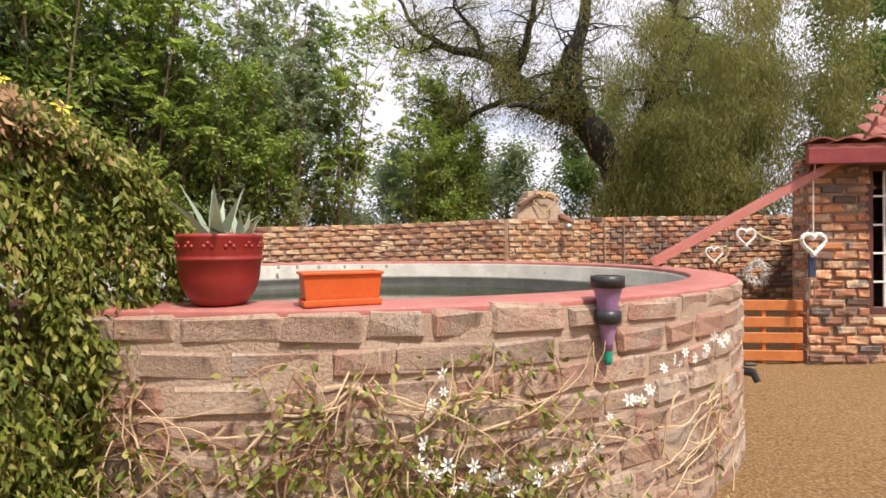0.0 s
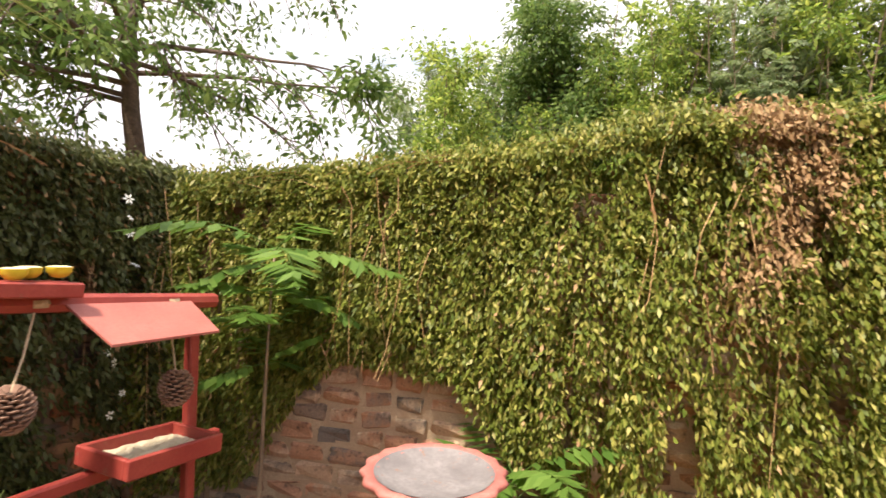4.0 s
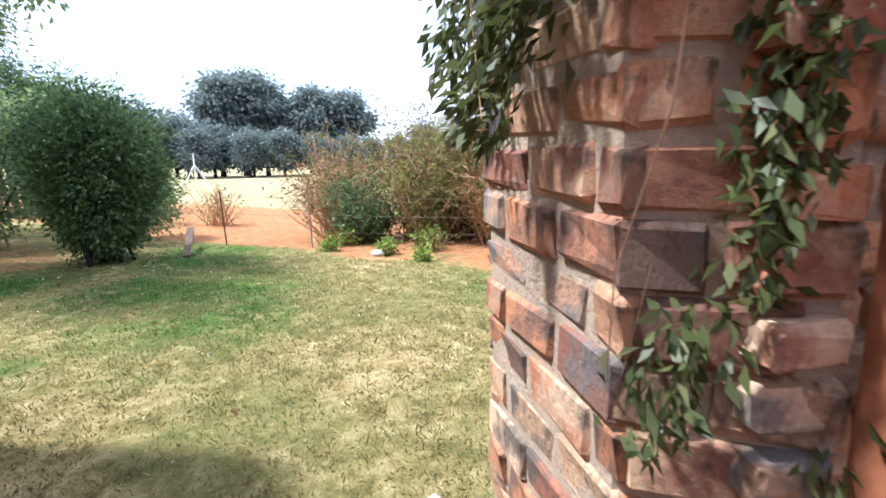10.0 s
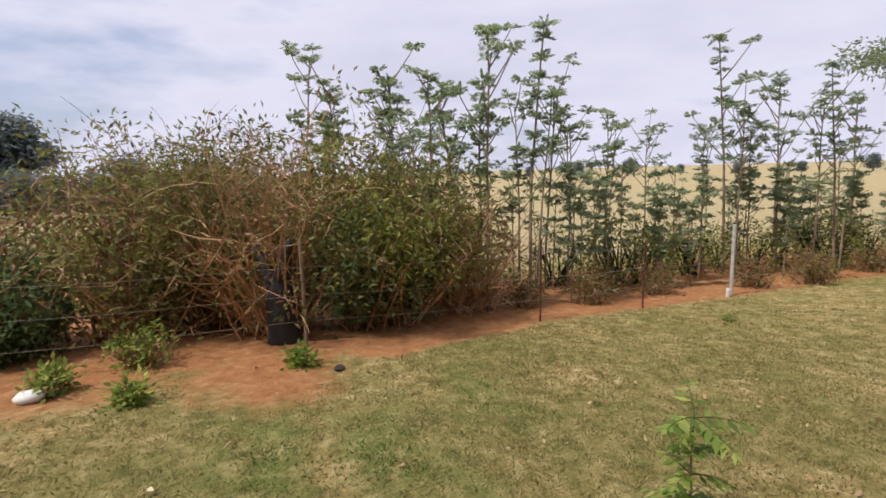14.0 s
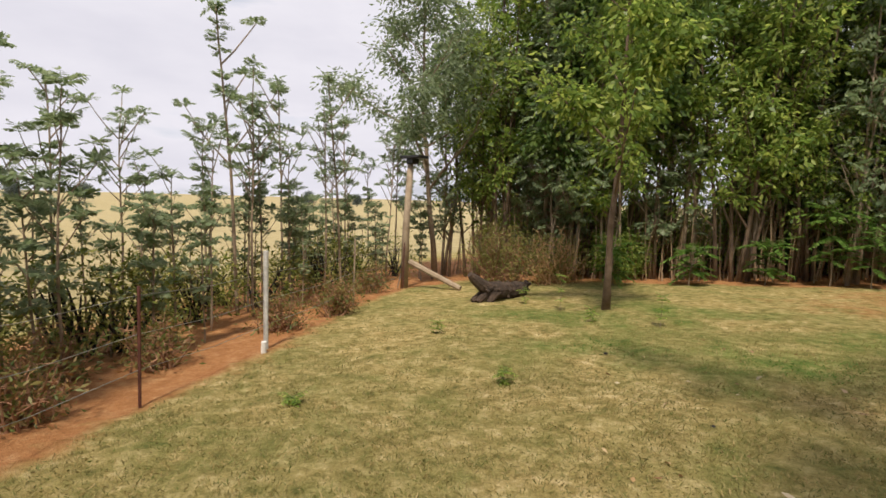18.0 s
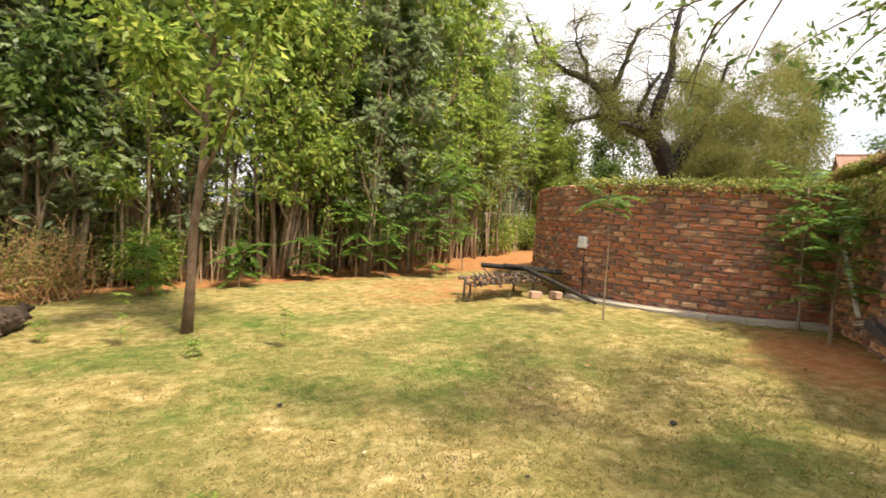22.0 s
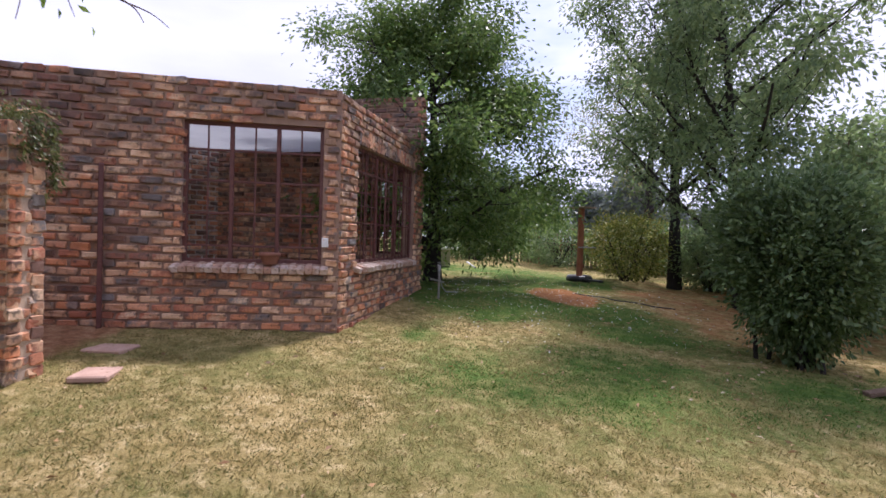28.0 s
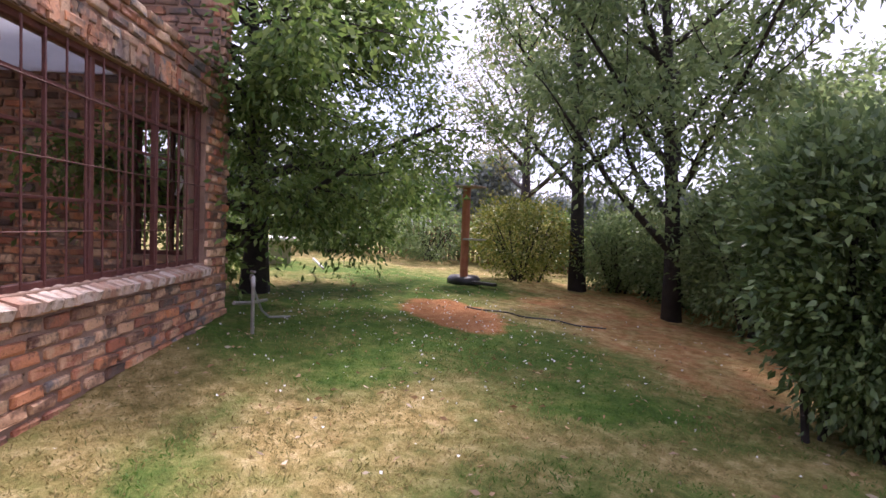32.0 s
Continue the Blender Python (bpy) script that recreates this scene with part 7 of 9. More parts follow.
part("foliage", quick_mesh("foliage", v, f, 4, m_creeper), None, wf)


# understory that closes the belt's foot
# the middle kind takes the leaves paled for haze
uk = [round_bush(-30 - k, 66, 360 + k, "leafy green undergrowth beneath the thin-stemmed trees", (0.9, 1.1, 0.8)[k], (1.9, 2.6, 1.5)[k], 3600, 0.11, 0.042, (m_leaf, m_pinnate_p, m_leaf)[k], "undergrowth of the belt") for k in range(3)]
uk.append(round_bush(-34, 66, 364, "pale green shrub under the fence saplings", 0.7, 1.25, 1100, 0.09, 0.03, m_creeper, "shrubs under the saplings"))
r = random.Random(71)
first = set()
def under(x, y, k, s):
    m = put(x, y, r.uniform(0, 6.3))
    if k in first:
        copy_thing(uk[k], m).scale = (s, s, s)
    else:
        first.add(k)
        uk[k].matrix_basis = m
        uk[k].scale = (s, s, s)
for off, step, ks in ((2.6, 1.0, (0, 1)), (4.3, 1.1, (1, 1, 0)), (0.9, 3.6, (2,))):
    for (x0, y0), (x1, y1) in zip(line_pts, line_pts[1:]):
        l = math.hypot(x1 - x0, y1 - y0)
        nx, ny = -(y1 - y0) / l, (x1 - x0) / l
        for i in range(int(l / step)):
            t = (i + r.uniform(0.2, 0.8)) * step / l
            o = off + r.uniform(-0.3, 0.3)
            under(x0 + (x1 - x0) * t + nx * o, y0 + (y1 - y0) * t + ny * o, r.choice(ks), r.uniform(0.75, 1.15))
for i in range(13):
    y = -4.4 + 9.2 * (i + r.random()) / 13
    under(np.interp(y, LAWN_Y, LAWN_X) - r.uniform(1.5, 3.2), y, 3, r.uniform(0.6, 1.05))

# thin bare stems at the belt's foot
W = Build()
for (x0, y0), (x1, y1) in zip(line_pts[:5], line_pts[1:]):
    l = math.hypot(x1 - x0, y1 - y0)
    nx, ny = -(y1 - y0) / l, (x1 - x0) / l
    for i in range(int(l * 30)):
        t, o = r.random(), r.uniform(0.45, 2.4)
        x, y = x0 + (x1 - x0) * t + nx * o, y0 + (y1 - y0) * t + ny * o
        h = r.uniform(0.9, 2.6)
        lean = Vector((r.uniform(-0.16, 0.16), r.uniform(-0.16, 0.16), 1))
        W.tube(bend((x, y, gz(x, y) - 0.05), lean, h, 4, r, 0, 0.06), taper(4, r.uniform(0.008, 0.02), 0.005), 4, False)
thing("thicket", W, plain("thicket_stems", (0.26, 0.17, 0.10), (0.42, 0.30, 0.19), 1.5, 50, 0.9), "thicket of thin bare brown stems under the tree belt", "thicket", kind="stuff")

# ---- inside the yard ----
def star(mat_c=(0, 0, 0), size=0.03, petals=6):
    B = Build()
    for k in range(petals):
        a = 2 * math.pi * k / petals
        c, s = math.cos(a), math.sin(a)
        B.add([(0.1 * size * c, 0.1 * size * s, 0), (0.6 * size * c - 0.24 * size * s, 0.6 * size * s + 0.24 * size * c, 0.1 * size), (1.15 * size * c, 1.15 * size * s, -0.02 * size), (0.6 * size * c + 0.24 * size * s, 0.6 * size * s - 0.24 * size * c, 0.1 * size)], [(0, 3, 2, 1)])
    return B


flower_me = [star(size=s).mesh("flower", m_petal) for s in (0.018, 0.023, 0.027)]


def flowers(parent, spots):
    """White star flowers, each a part of its plant: (place, facing)."""
    for k, (p, n) in enumerate(spots):
        m = Vector(n).to_track_quat("Z", "Y").to_matrix().to_4x4()
        m.translation = p
        brick_queue.append((parent, flower_me[k % 3], m @ Matrix.Rotation(k * 1.7, 4, "Z") @ Matrix.Rotation(0.5 * math.sin(k * 2.2), 4, "X"), "flower"))


r = random.Random(31)
wf_parent = [o for o in scene.objects if o.name.startswith("wall_creeper") and "behind the gate" in o["label"]][0]
sp = []
wd, wn_ = (sW1 - sW0).normalized(), Vector((0.719, 0.695))
for u0, z0, n in ((0.35, 1.75, 14), (0.75, 1.7, 18), (1.75, 1.5, 12), (2.3, 1.35, 8), (0.55, 0.6, 12)):
    z, u = z0, u0
    for i in range(n):
        z -= r.uniform(0.05, 0.16)
        u += r.uniform(-0.06, 0.06)
        if z < -0.05:
            break
        q = sW0 + wd * u + wn_ * r.uniform(0.28, 0.34)
        sp.append(((q.x, q.y, z), (wn_.x + r.uniform(-0.5, 0.5), wn_.y + r.uniform(-0.5, 0.5), r.uniform(-0.2, 0.6))))
flowers(wf_parent, sp)

yellow_me = [star(size=z, petals=5).mesh("flower", plain("yellow_petals", (0.70, 0.55, 0.02), (0.78, 0.64, 0.05), 20, 60, 0.6, bumps=0.1)) for z in (0.03, 0.036)]
top_parent = [o for o in scene.objects if o.name.startswith("wall_creeper") and "hanging thickly" in o["label"]][0]
for k in range(9):
    q = sA0 + DA * (4.55 + 0.09 * k + 0.05 * math.sin(k * 3)) + INW * (0.12 + 0.08 * math.sin(k * 5))
    m = Vector((0.6, -0.5, 0.5)).to_track_quat("Z", "Y").to_matrix().to_4x4()
    m.translation = (q.x, q.y, topA(4.55 + 0.09 * k) + 0.05 + 0.02 * math.sin(k * 2))
    brick_queue.append((top_parent, yellow_me[k % 2], m @ Matrix.Rotation(k * 1.3, 4, "Z"), "flower"))

# vines on the dam
vine = empty("dam_vine", "straggling vine with white star flowers on the dam", "vine")
W, V2, leafP, leafD, sp = Build(), Build(), [], [], []
def on_dam(a, z, out=0.03):
    return Vector((DAM.x + (DAM_R + out) * math.cos(a), DAM.y + (DAM_R + out) * math.sin(a), z))
m_vine = plain("pale_dry_vine", (0.55, 0.38, 0.22), (0.72, 0.56, 0.36), 4, 50, 0.85)
for i in range(380):
    a = radians(r.choice((r.uniform(238, 290), r.uniform(236, 264), r.uniform(238, 318), r.uniform(272, 290))))
    z = r.uniform(0.0, 0.86) * (0.75 if a > radians(285) else 1)
    way, turn = r.uniform(-2.6, 0.6), r.uniform(-0.28, 0.28)
    out, pts = 0.02 + 0.05 * r.random(), []
    for q in range(r.randrange(9, 20)):
        pts.append(on_dam(a, max(z, 0.0), out))
        a += 0.055 * math.cos(way) / DAM_R
        z += 0.05 * math.sin(way)
        way += turn + r.uniform(-0.22, 0.22)
        out = min(max(out + r.uniform(-0.012, 0.014), 0.012), 0.11)
        if z > 0.90:
            way = -abs(way)
    bare = r.random() < 0.72
    (W if bare else V2).tube(pts, taper(len(pts) - 1, r.uniform(0.0022, 0.0052), 0.0015), 4, False)
    if not bare:
        for p in pts[::2]:
            for _ in range(3):
                leafP.append(tuple(p + Vector((r.gauss(0, 0.03), r.gauss(0, 0.02) - 0.02, r.gauss(0, 0.03)))))
                leafD.append((r.gauss(0, 0.6), -0.7, r.gauss(-0.3, 0.5)))
for i in range(520):
    a, z = radians(r.gauss(283, 6)), r.gauss(0.32, 0.17)
    if 0.0 < z < 0.8:
        leafP.append(tuple(on_dam(a, z, 0.03 + 0.06 * r.random())))
        leafD.append((r.gauss(0, 0.6), -0.7, r.gauss(-0.3, 0.5)))
for i in range(900):
    a, z = radians(r.gauss(250, 5)), abs(r.gauss(0.0, 0.25))
    leafP.append(tuple(on_dam(a, z, 0.03 + 0.12 * r.random())))
    leafD.append((r.gauss(0, 0.6), -0.7, r.gauss(-0.3, 0.5)))
part("tangle", W, m_vine, vine)
part("brown_tangle", V2, m_twig_d, vine)
v, f = leaf_cards(np.array(leafP), np.array(leafD), 0.044, 0.021)
part("foliage", quick_mesh("foliage", v, f, 4, m_creeper), None, vine)
for a0, a1, z0, z1, n in ((283, 281, 0.86, 0.55, 8), (281, 290, 0.50, 0.42, 16), (290, 300, 0.42, 0.72, 12), (300, 313, 0.72, 0.86, 12)):
    for i in range(n):
        t = (i + r.random()) / n
        a = radians(a0 + (a1 - a0) * t)
        p = on_dam(a, z0 + (z1 - z0) * t + r.uniform(-0.05, 0.05), 0.07)
        sp.append((tuple(p), (math.cos(a), math.sin(a) - 0.3, r.uniform(-0.2, 0.5))))
flowers(vine, sp)

# red pot with an agave
bp = empty("flower_pot", "large red glazed flower pot with a moulded band", "flower pot", (-0.90, 1.965, RIM))
prof = [(0.001, 0), (0.080, 0), (0.092, 0.006), (0.122, 0.045), (0.140, 0.10), (0.146, 0.165), (0.150, 0.168), (0.151, 0.176), (0.147, 0.180), (0.150, 0.188), (0.150, 0.246), (0.154, 0.252), (0.152, 0.262), (0.145, 0.264), (0.137, 0.255), (0.134, 0.22), (0.001, 0.218)]
part("pot", Build().lathe(prof, 40, (-0.90, 1.965, RIM)), m_potred, bp, smooth=True)
rel = Build()
for k in range(13):
    a = 2 * math.pi * k / 13
    for q in range(3):
        b = a + 0.09 * (q - 1)
        c = Vector((-0.90 + 0.149 * math.cos(b), 1.965 + 0.149 * math.sin(b), RIM + 0.218 + 0.012 * (q % 2)))
        rel.lathe([(0.001, -0.008), (0.0065, -0.005), (0.0075, 0), (0.0065, 0.005), (0.001, 0.008)], 8, tuple(c))
part("relief", rel, m_potred, bp, "moulded leaf band", True)
part("soil", Build().lathe([(0.001, 0.226), (0.136, 0.226)], 24, (-0.90, 1.965, RIM)), plain("potting_soil", (0.06, 0.04, 0.03), (0.10, 0.07, 0.05), 20, 90, 0.95), bp)
def rosette(name, label, x, y, z, n, length, width, mat, seed, low=0.2, high=1.2, droop=0.25, spread=0.02, category="plant", tip=0.0):
    g = np.random.default_rng(seed)
    a = np.arange(n) * 2.4 + g.uniform(-0.3, 0.3, n)
    el = np.linspace(high, low, n)
    D = np.stack([np.cos(a) * np.cos(el), np.sin(a) * np.cos(el), np.sin(el)], 1)
    P = np.stack([x + spread * np.cos(a), y + spread * np.sin(a), np.full(n, z)], 1)
    v, f = blade_cards(P, D, length * g.uniform(0.8, 1.1, n), width * g.uniform(0.85, 1.1, n), droop, rows=5)
    ob = empty(name, label, category, (x, y, z))
    k = len(f) // (n * 4)
    fv = f.reshape(n, -1) - np.arange(n)[:, None] * (len(v) // n)
    if n <= 90:
        vv = v.reshape(n, -1, 3)
        for i in range(n):
            part("leaf", quick_mesh("leaf", vv[i], fv[i], 4, mat, True), None, ob)
    else:
        part("leaves", quick_mesh("leaves", v, f, 4, mat, True), None, ob)
    return ob
rosette("agave", "grey-green agave with pointed leaves in the red pot", -0.91, 1.965, RIM + 0.22, 11, 0.27, 0.05, m_agave, 3, 0.6, 1.45, 0.1, 0.015)
rosette("agave", "small grey-green agave offset in the red pot", -0.82, 1.95, RIM + 0.22, 9, 0.16, 0.034, m_agave, 4, 0.5, 1.4, 0.1, 0.012)

# orange planter
pl = empty("planter", "empty orange plastic trough planter on the dam's rim", "planter", (-0.35, 1.95, RIM))
M = Matrix.Translation((-0.445, 1.935, RIM)) @ Matrix.Rotation(radians(22), 4, "Z") @ Matrix.Scale(0.95, 4)
def trough(l, w, h, t, flare):
    B = Build()
    v = []
    for z, k in ((0.012, 0.0), (h, flare)):
        for sx, sy in ((-1, -1), (1, -1), (1, 1), (-1, 1)):
            v.append((sx * (l / 2 + k), sy * (w / 2 + k), z))
    for z, k in ((h, flare - t), (0.02, -t)):
        for sx, sy in ((-1, -1), (1, -1), (1, 1), (-1, 1)):
            v.append((sx * (l / 2 + k), sy * (w / 2 + k), z))
    f = [(3, 2, 1, 0)] + [(4 * q + i, 4 * q + (i + 1) % 4, 4 * q + 4 + (i + 1) % 4, 4 * q + 4 + i) for q in range(3) for i in range(4)] + [(12, 13, 14, 15)]
    return B.add([M @ Vector(p) for p in v], f)
part("body", trough(0.275, 0.115, 0.125, 0.004, 0.012), m_orange, pl)
rim = Build()
for sx, sy, l, w in ((0, -1, 0.315, 0.014), (0, 1, 0.315, 0.014), (-1, 0, 0.014, 0.13), (1, 0, 0.014, 0.13)):
    rim.box((sx * 0.151, sy * 0.071, 0.125), (l, w, 0.012), 0.003, M)
part("rim", rim, m_orange, pl)
part("saucer", Build().box((0, 0, 0.006), (0.30, 0.14, 0.012), 0.004, M).box((0, -0.068, 0.016), (0.30, 0.006, 0.018), 0.002, M).box((0, 0.068, 0.016), (0.30, 0.006, 0.018), 0.002, M).box((-0.148, 0, 0.016), (0.006, 0.13, 0.018), 0.002, M).box((0.148, 0, 0.016), (0.006, 0.13, 0.018), 0.002, M), m_orange, pl)

# seed funnel hung on the wall
fx, fy = 0.60, 2.065
fn = empty("bird_feeder", "purple funnel bird feeder with black collar and green tip", "bird feeder", (fx, fy, 1.0))
part("hopper", Build().lathe([(0.062, 0.10), (0.066, 0.10), (0.068, 0.145), (0.060, 0.147), (0.045, 0.09), (0.040, 0.06)], 24, (fx, fy, 1.02)), m_black, fn, smooth=True)
part("cone", Build().lathe([(0.058, 0.09), (0.040, 0.02), (0.038, -0.02), (0.036, -0.06), (0.022, -0.13), (0.018, -0.165), (0.001, -0.165)], 24, (fx, fy, 1.03)), m_purple, fn, smooth=True)
part("collar", Build().lathe([(0.038, 0.02), (0.052, 0.016), (0.054, -0.02), (0.045, -0.035), (0.036, -0.036)], 24, (fx, fy, 1.01)), m_black, fn, smooth=True)
part("tip", Build().lathe([(0.018, 0), (0.018, -0.045), (0.013, -0.06), (0.001, -0.06)], 16, (fx, fy, 0.87)), m_green_p, fn, smooth=True)
part("clip", Build().box((fx - 0.005, fy + 0.05, 1.055), (0.03, 0.09, 0.05), 0.006), m_purple, fn)

# overflow chute from the roof to the dam
a, b = Vector((2.12, 5.18, 1.10)), Vector((3.86, 5.0, 2.08))
cd = (b - a).normalized()
side = cd.cross(Vector((0, 0, 1))).normalized()
upv = side.cross(cd)
ch_ = Build()
for s, hgt in ((-0.055, 0.05), (0.055, 0.05)):
    p = side * s + upv * 0.02
    ch_.beam(a + p, b + p, 0.008, 0.075, 0.002, up=upv)
ch_.beam(a - upv * 0.018, b - upv * 0.018, 0.118, 0.008, 0.002, up=upv)
thing("gutter_chute", ch_, plain("salmon_red_gutter", (0.46, 0.16, 0.13), (0.52, 0.21, 0.17), 5, 60, 0.5), "salmon-red open gutter chute from the eave to the dam", "gutter")

# slatted gate between dam and house
og = empty("slatted_gate", "low orange-stained gate of rough boards beside the house", "gate", (3.28, 5.2, 0.08))
for k, z in enumerate((0.16, 0.34, 0.50, 0.67)):
    part("slat", Build().beam((2.86, 5.22, z + 0.004), (3.62, 5.16, z), 0.022, 0.105, 0.005), m_wood_o, og)
for x in (3.25, 3.58):
    part("upright", Build().beam((x, 5.22, 0.07), (x, 5.22, 0.72), 0.04, 0.05, 0.005, up=(0, 1, 0)), m_wood_o, og)

# ornaments
def heart(name, label, c, size, thick, mat, turn=0.0):
    B = Build()
    pts = []
    for i in range(25):
        t = 2 * math.pi * i / 24
        x, z = 16 * math.sin(t) ** 3 / 17, (13 * math.cos(t) - 5 * math.cos(2 * t) - 2 * math.cos(3 * t) - math.cos(4 * t)) / 17
        pts.append((c[0] + size * x * math.cos(turn), c[1] + size * x * math.sin(turn), c[2] + size * z))
    B.tube(pts, thick, 6, False)
    rr = random.Random(int(size * 1000))
    for p in pts:
        for _ in range(3):
            q = Vector(p) + Vector((rr.gauss(0, thick), rr.gauss(0, thick), rr.gauss(0, thick)))
            B.tube([p, q], [thick * 0.5, thick * 0.25], 4, False)
    return thing(name, B, mat, label, "ornament", "heart ornaments")
heart("heart_ornament", "white wire heart hanging from the chute", (2.66, 5.05, 1.20), 0.09, 0.009, m_white)
heart("heart_ornament", "white twig heart hanging from the chute", (2.98, 5.05, 1.37), 0.10, 0.012, m_white)
heart("heart_ornament", "large pale twig heart on the shaded brick wall", (4.86, 8.92, 1.13), 0.19, 0.014, m_straw)
heart("heart_ornament", "thick white heart on a string at the house corner", (3.60, 4.98, 1.30), 0.125, 0.02, m_white)
heart("heart_ornament", "pale wire heart on the raised stonework", (1.71, 8.44, 2.015), 0.20, 0.013, m_straw)
thing("hanging_string", Build().tube([(3.60, 4.98, 1.38), (3.60, 4.98, 1.90), (3.61, 4.96, 2.10)], 0.006, 5), m_white, "pale string that holds the heart", "string")
wr = Build()
rr = random.Random(5)
for i in range(260):
    a = rr.uniform(0, 6.28)
    q = 0.17 + rr.gauss(0, 0.035)
    c = Vector((5.56 + q * math.cos(a), 8.98 + rr.uniform(-0.05, 0.02), 0.78 + 1.1 * q * math.sin(a)))
    d = Vector((rr.gauss(0, 1), rr.gauss(0, 0.6), rr.gauss(0, 1))).normalized() * 0.07
    wr.tube([c, c + d], [0.009, 0.004], 4, False)
thing("wreath", wr, m_white, "bushy white wreath on the shaded wall", "wreath")
thing("garland", Build().tube([(3.02, 5.06, 1.46), (3.15, 5.05, 1.36), (3.32, 5.04, 1.31), (3.48, 5.02, 1.33), (3.58, 5.0, 1.37)], 0.011, 6), m_straw, "pale rope garland between chute and house", "garland")
wc = empty("wind_chime", "wind chime with dark blue sail and steel tubes", "wind chime", (3.59, 5.0, 0.9))
part("sail", Build().box((3.60, 5.0, 1.10), (0.07, 0.02, 0.26), 0.005), plain("navy_cloth", (0.02, 0.03, 0.07), (0.035, 0.05, 0.10), 8, 60, 0.8), wc)
part("disc", Build().lathe([(0.001, 0), (0.05, 0), (0.05, 0.012), (0.001, 0.012)], 18, (3.585, 5.0, 0.94)), m_timber, wc)
for k in range(5):
    part("tube", Build().tube([(3.585 + 0.038 * math.cos(k * 1.26), 5.0 + 0.038 * math.sin(k * 1.26), 0.93), (3.585 + 0.038 * math.cos(k * 1.26), 5.0 + 0.038 * math.sin(k * 1.26), 0.70 + 0.02 * k)], 0.007, 8), m_greysteel, wc)
part("cord", Build().tube([(3.60, 5.0, 1.23), (3.60, 4.99, 1.40)], 0.003, 4), m_string, wc)
thing("dam_tap", Build().tube([(1.98, 3.55, 0.42), (2.06, 3.47, 0.42), (2.08, 3.45, 0.36)], [0.03, 0.03, 0.022], 10).box((2.05, 3.48, 0.47), (0.08, 0.02, 0.02), 0.005), m_black, "dark brass tap low on the dam wall", "tap")
thing("wall_lamp", Build().lathe([(0.001, 0.06), (0.05, 0.05), (0.07, 0.0), (0.055, -0.05), (0.001, -0.06)], 16, (2.1, 8.42, 1.60)), m_greysteel, "grey round lamp on the old brick wall", "lamp", smooth=True)
for x in (2.8, 3.15):
    thing("wall_pipe", Build().tube([(x, 8.735 + (x - 2.8) * 0.14, 0.9), (x, 8.735 + (x - 2.8) * 0.14, 1.70)], 0.014, 6), m_timber, "thin grey pipe up the brick wall", "pipe", "pipes on the old wall")

# ---- bird table ----
FA, FB = Vector((-2.80, -2.98)), Vector((-3.62, -1.94))
fd = (FB - FA).normalized()
bt = empty("bird_table", "red-brown painted wooden bird table of posts and rails", "bird table", ((FA.x + FB.x) / 2, (FA.y + FB.y) / 2, -0.28))
for p, zt, sx in ((FA, 1.0, -0.05), (FB, 0.93, -0.01)):
    part("post", Build().beam((p.x + sx, p.y - sx, gz(p.x, p.y) - 0.12), (p.x - 0.01, p.y, zt), 0.042, 0.042, 0.006, up=(fd.x, fd.y, 0)), m_feedred, bt)
def along(t, z, out=0.0):
    q = FA + fd * t
    return Vector((q.x + out * fd.y, q.y - out * fd.x, z))
part("top_rail", Build().tube([along(-0.12, 1.02), along(0.5, 1.005), along(1.42, 0.955)], 0.03, 8), m_feedred, bt)
part("low_rail", Build().beam(along(-0.06, 0.405, -0.035), along(1.50, 0.385, -0.035), 0.04, 0.045, 0.006), m_feedred, bt)
part("board", Build().beam(along(0.02, 1.06, -0.03), along(0.62, 1.035, -0.03), 0.10, 0.028, 0.004), m_feedred, bt)
part("fruit_board", Build().beam(along(0.56, 1.045, 0.04), along(0.86, 1.03, 0.04), 0.11, 0.045, 0.005), m_feedred, bt)
pm = [Vector((-3.30, -2.30, 0.985)), Vector((-3.57, -1.95, 0.965)), Vector((-3.37, -1.86, 0.88)), Vector((-3.13, -2.16, 0.885))]
part("roof_plate", Build().add([tuple(p) for p in pm] + [tuple(p - Vector((0, 0, 0.008))) for p in pm], [(3, 2, 1, 0), (4, 5, 6, 7), (0, 1, 5, 4), (1, 2, 6, 5), (2, 3, 7, 6), (3, 0, 4, 7)]), m_plate, bt, "sloping red sheet-metal roof")
ang = math.atan2(fd.y, fd.x)
TM = Matrix.Translation((-3.455, -2.055, 0.43)) @ Matrix.Rotation(ang, 4, "Z") @ Matrix.Rotation(radians(3.5), 4, "Y")
tb = Build().box((0, 0, 0), (0.36, 0.26, 0.016), 0.003, TM)
for sx, sy, l, w in ((0, -0.125, 0.37, 0.02), (0, 0.125, 0.37, 0.02), (-0.175, 0, 0.02, 0.23), (0.175, 0, 0.02, 0.23)):
    tb.box((sx, sy, 0.028), (l, w, 0.065), 0.004, TM)
tray = part("tray", tb, m_feedred, bt, "red seed tray")
sd = Build()
n = 14
sd.add([TM @ Vector((-0.163 + 0.326 * i / n, -0.113 + 0.226 * j / n, 0.022 + 0.012 * random.random() - 0.01 * (i in (0, n) or j in (0, n)))) for i in range(n + 1) for j in range(n + 1)], [(i * (n + 1) + j, (i + 1) * (n + 1) + j, (i + 1) * (n + 1) + j + 1, i * (n + 1) + j + 1) for i in range(n) for j in range(n)])
part("seed", sd, m_seed, tray, "pale crumbs and seed")
sl = empty("hanging_board", "red-painted board hung slanting on the lower rail", "board", (-2.83, -2.83, 0.45))
part("plank", Build().beam((-3.10, -2.88, 0.53), (-2.62, -2.72, 0.34), 0.075, 0.022, 0.004), m_feedred, sl)

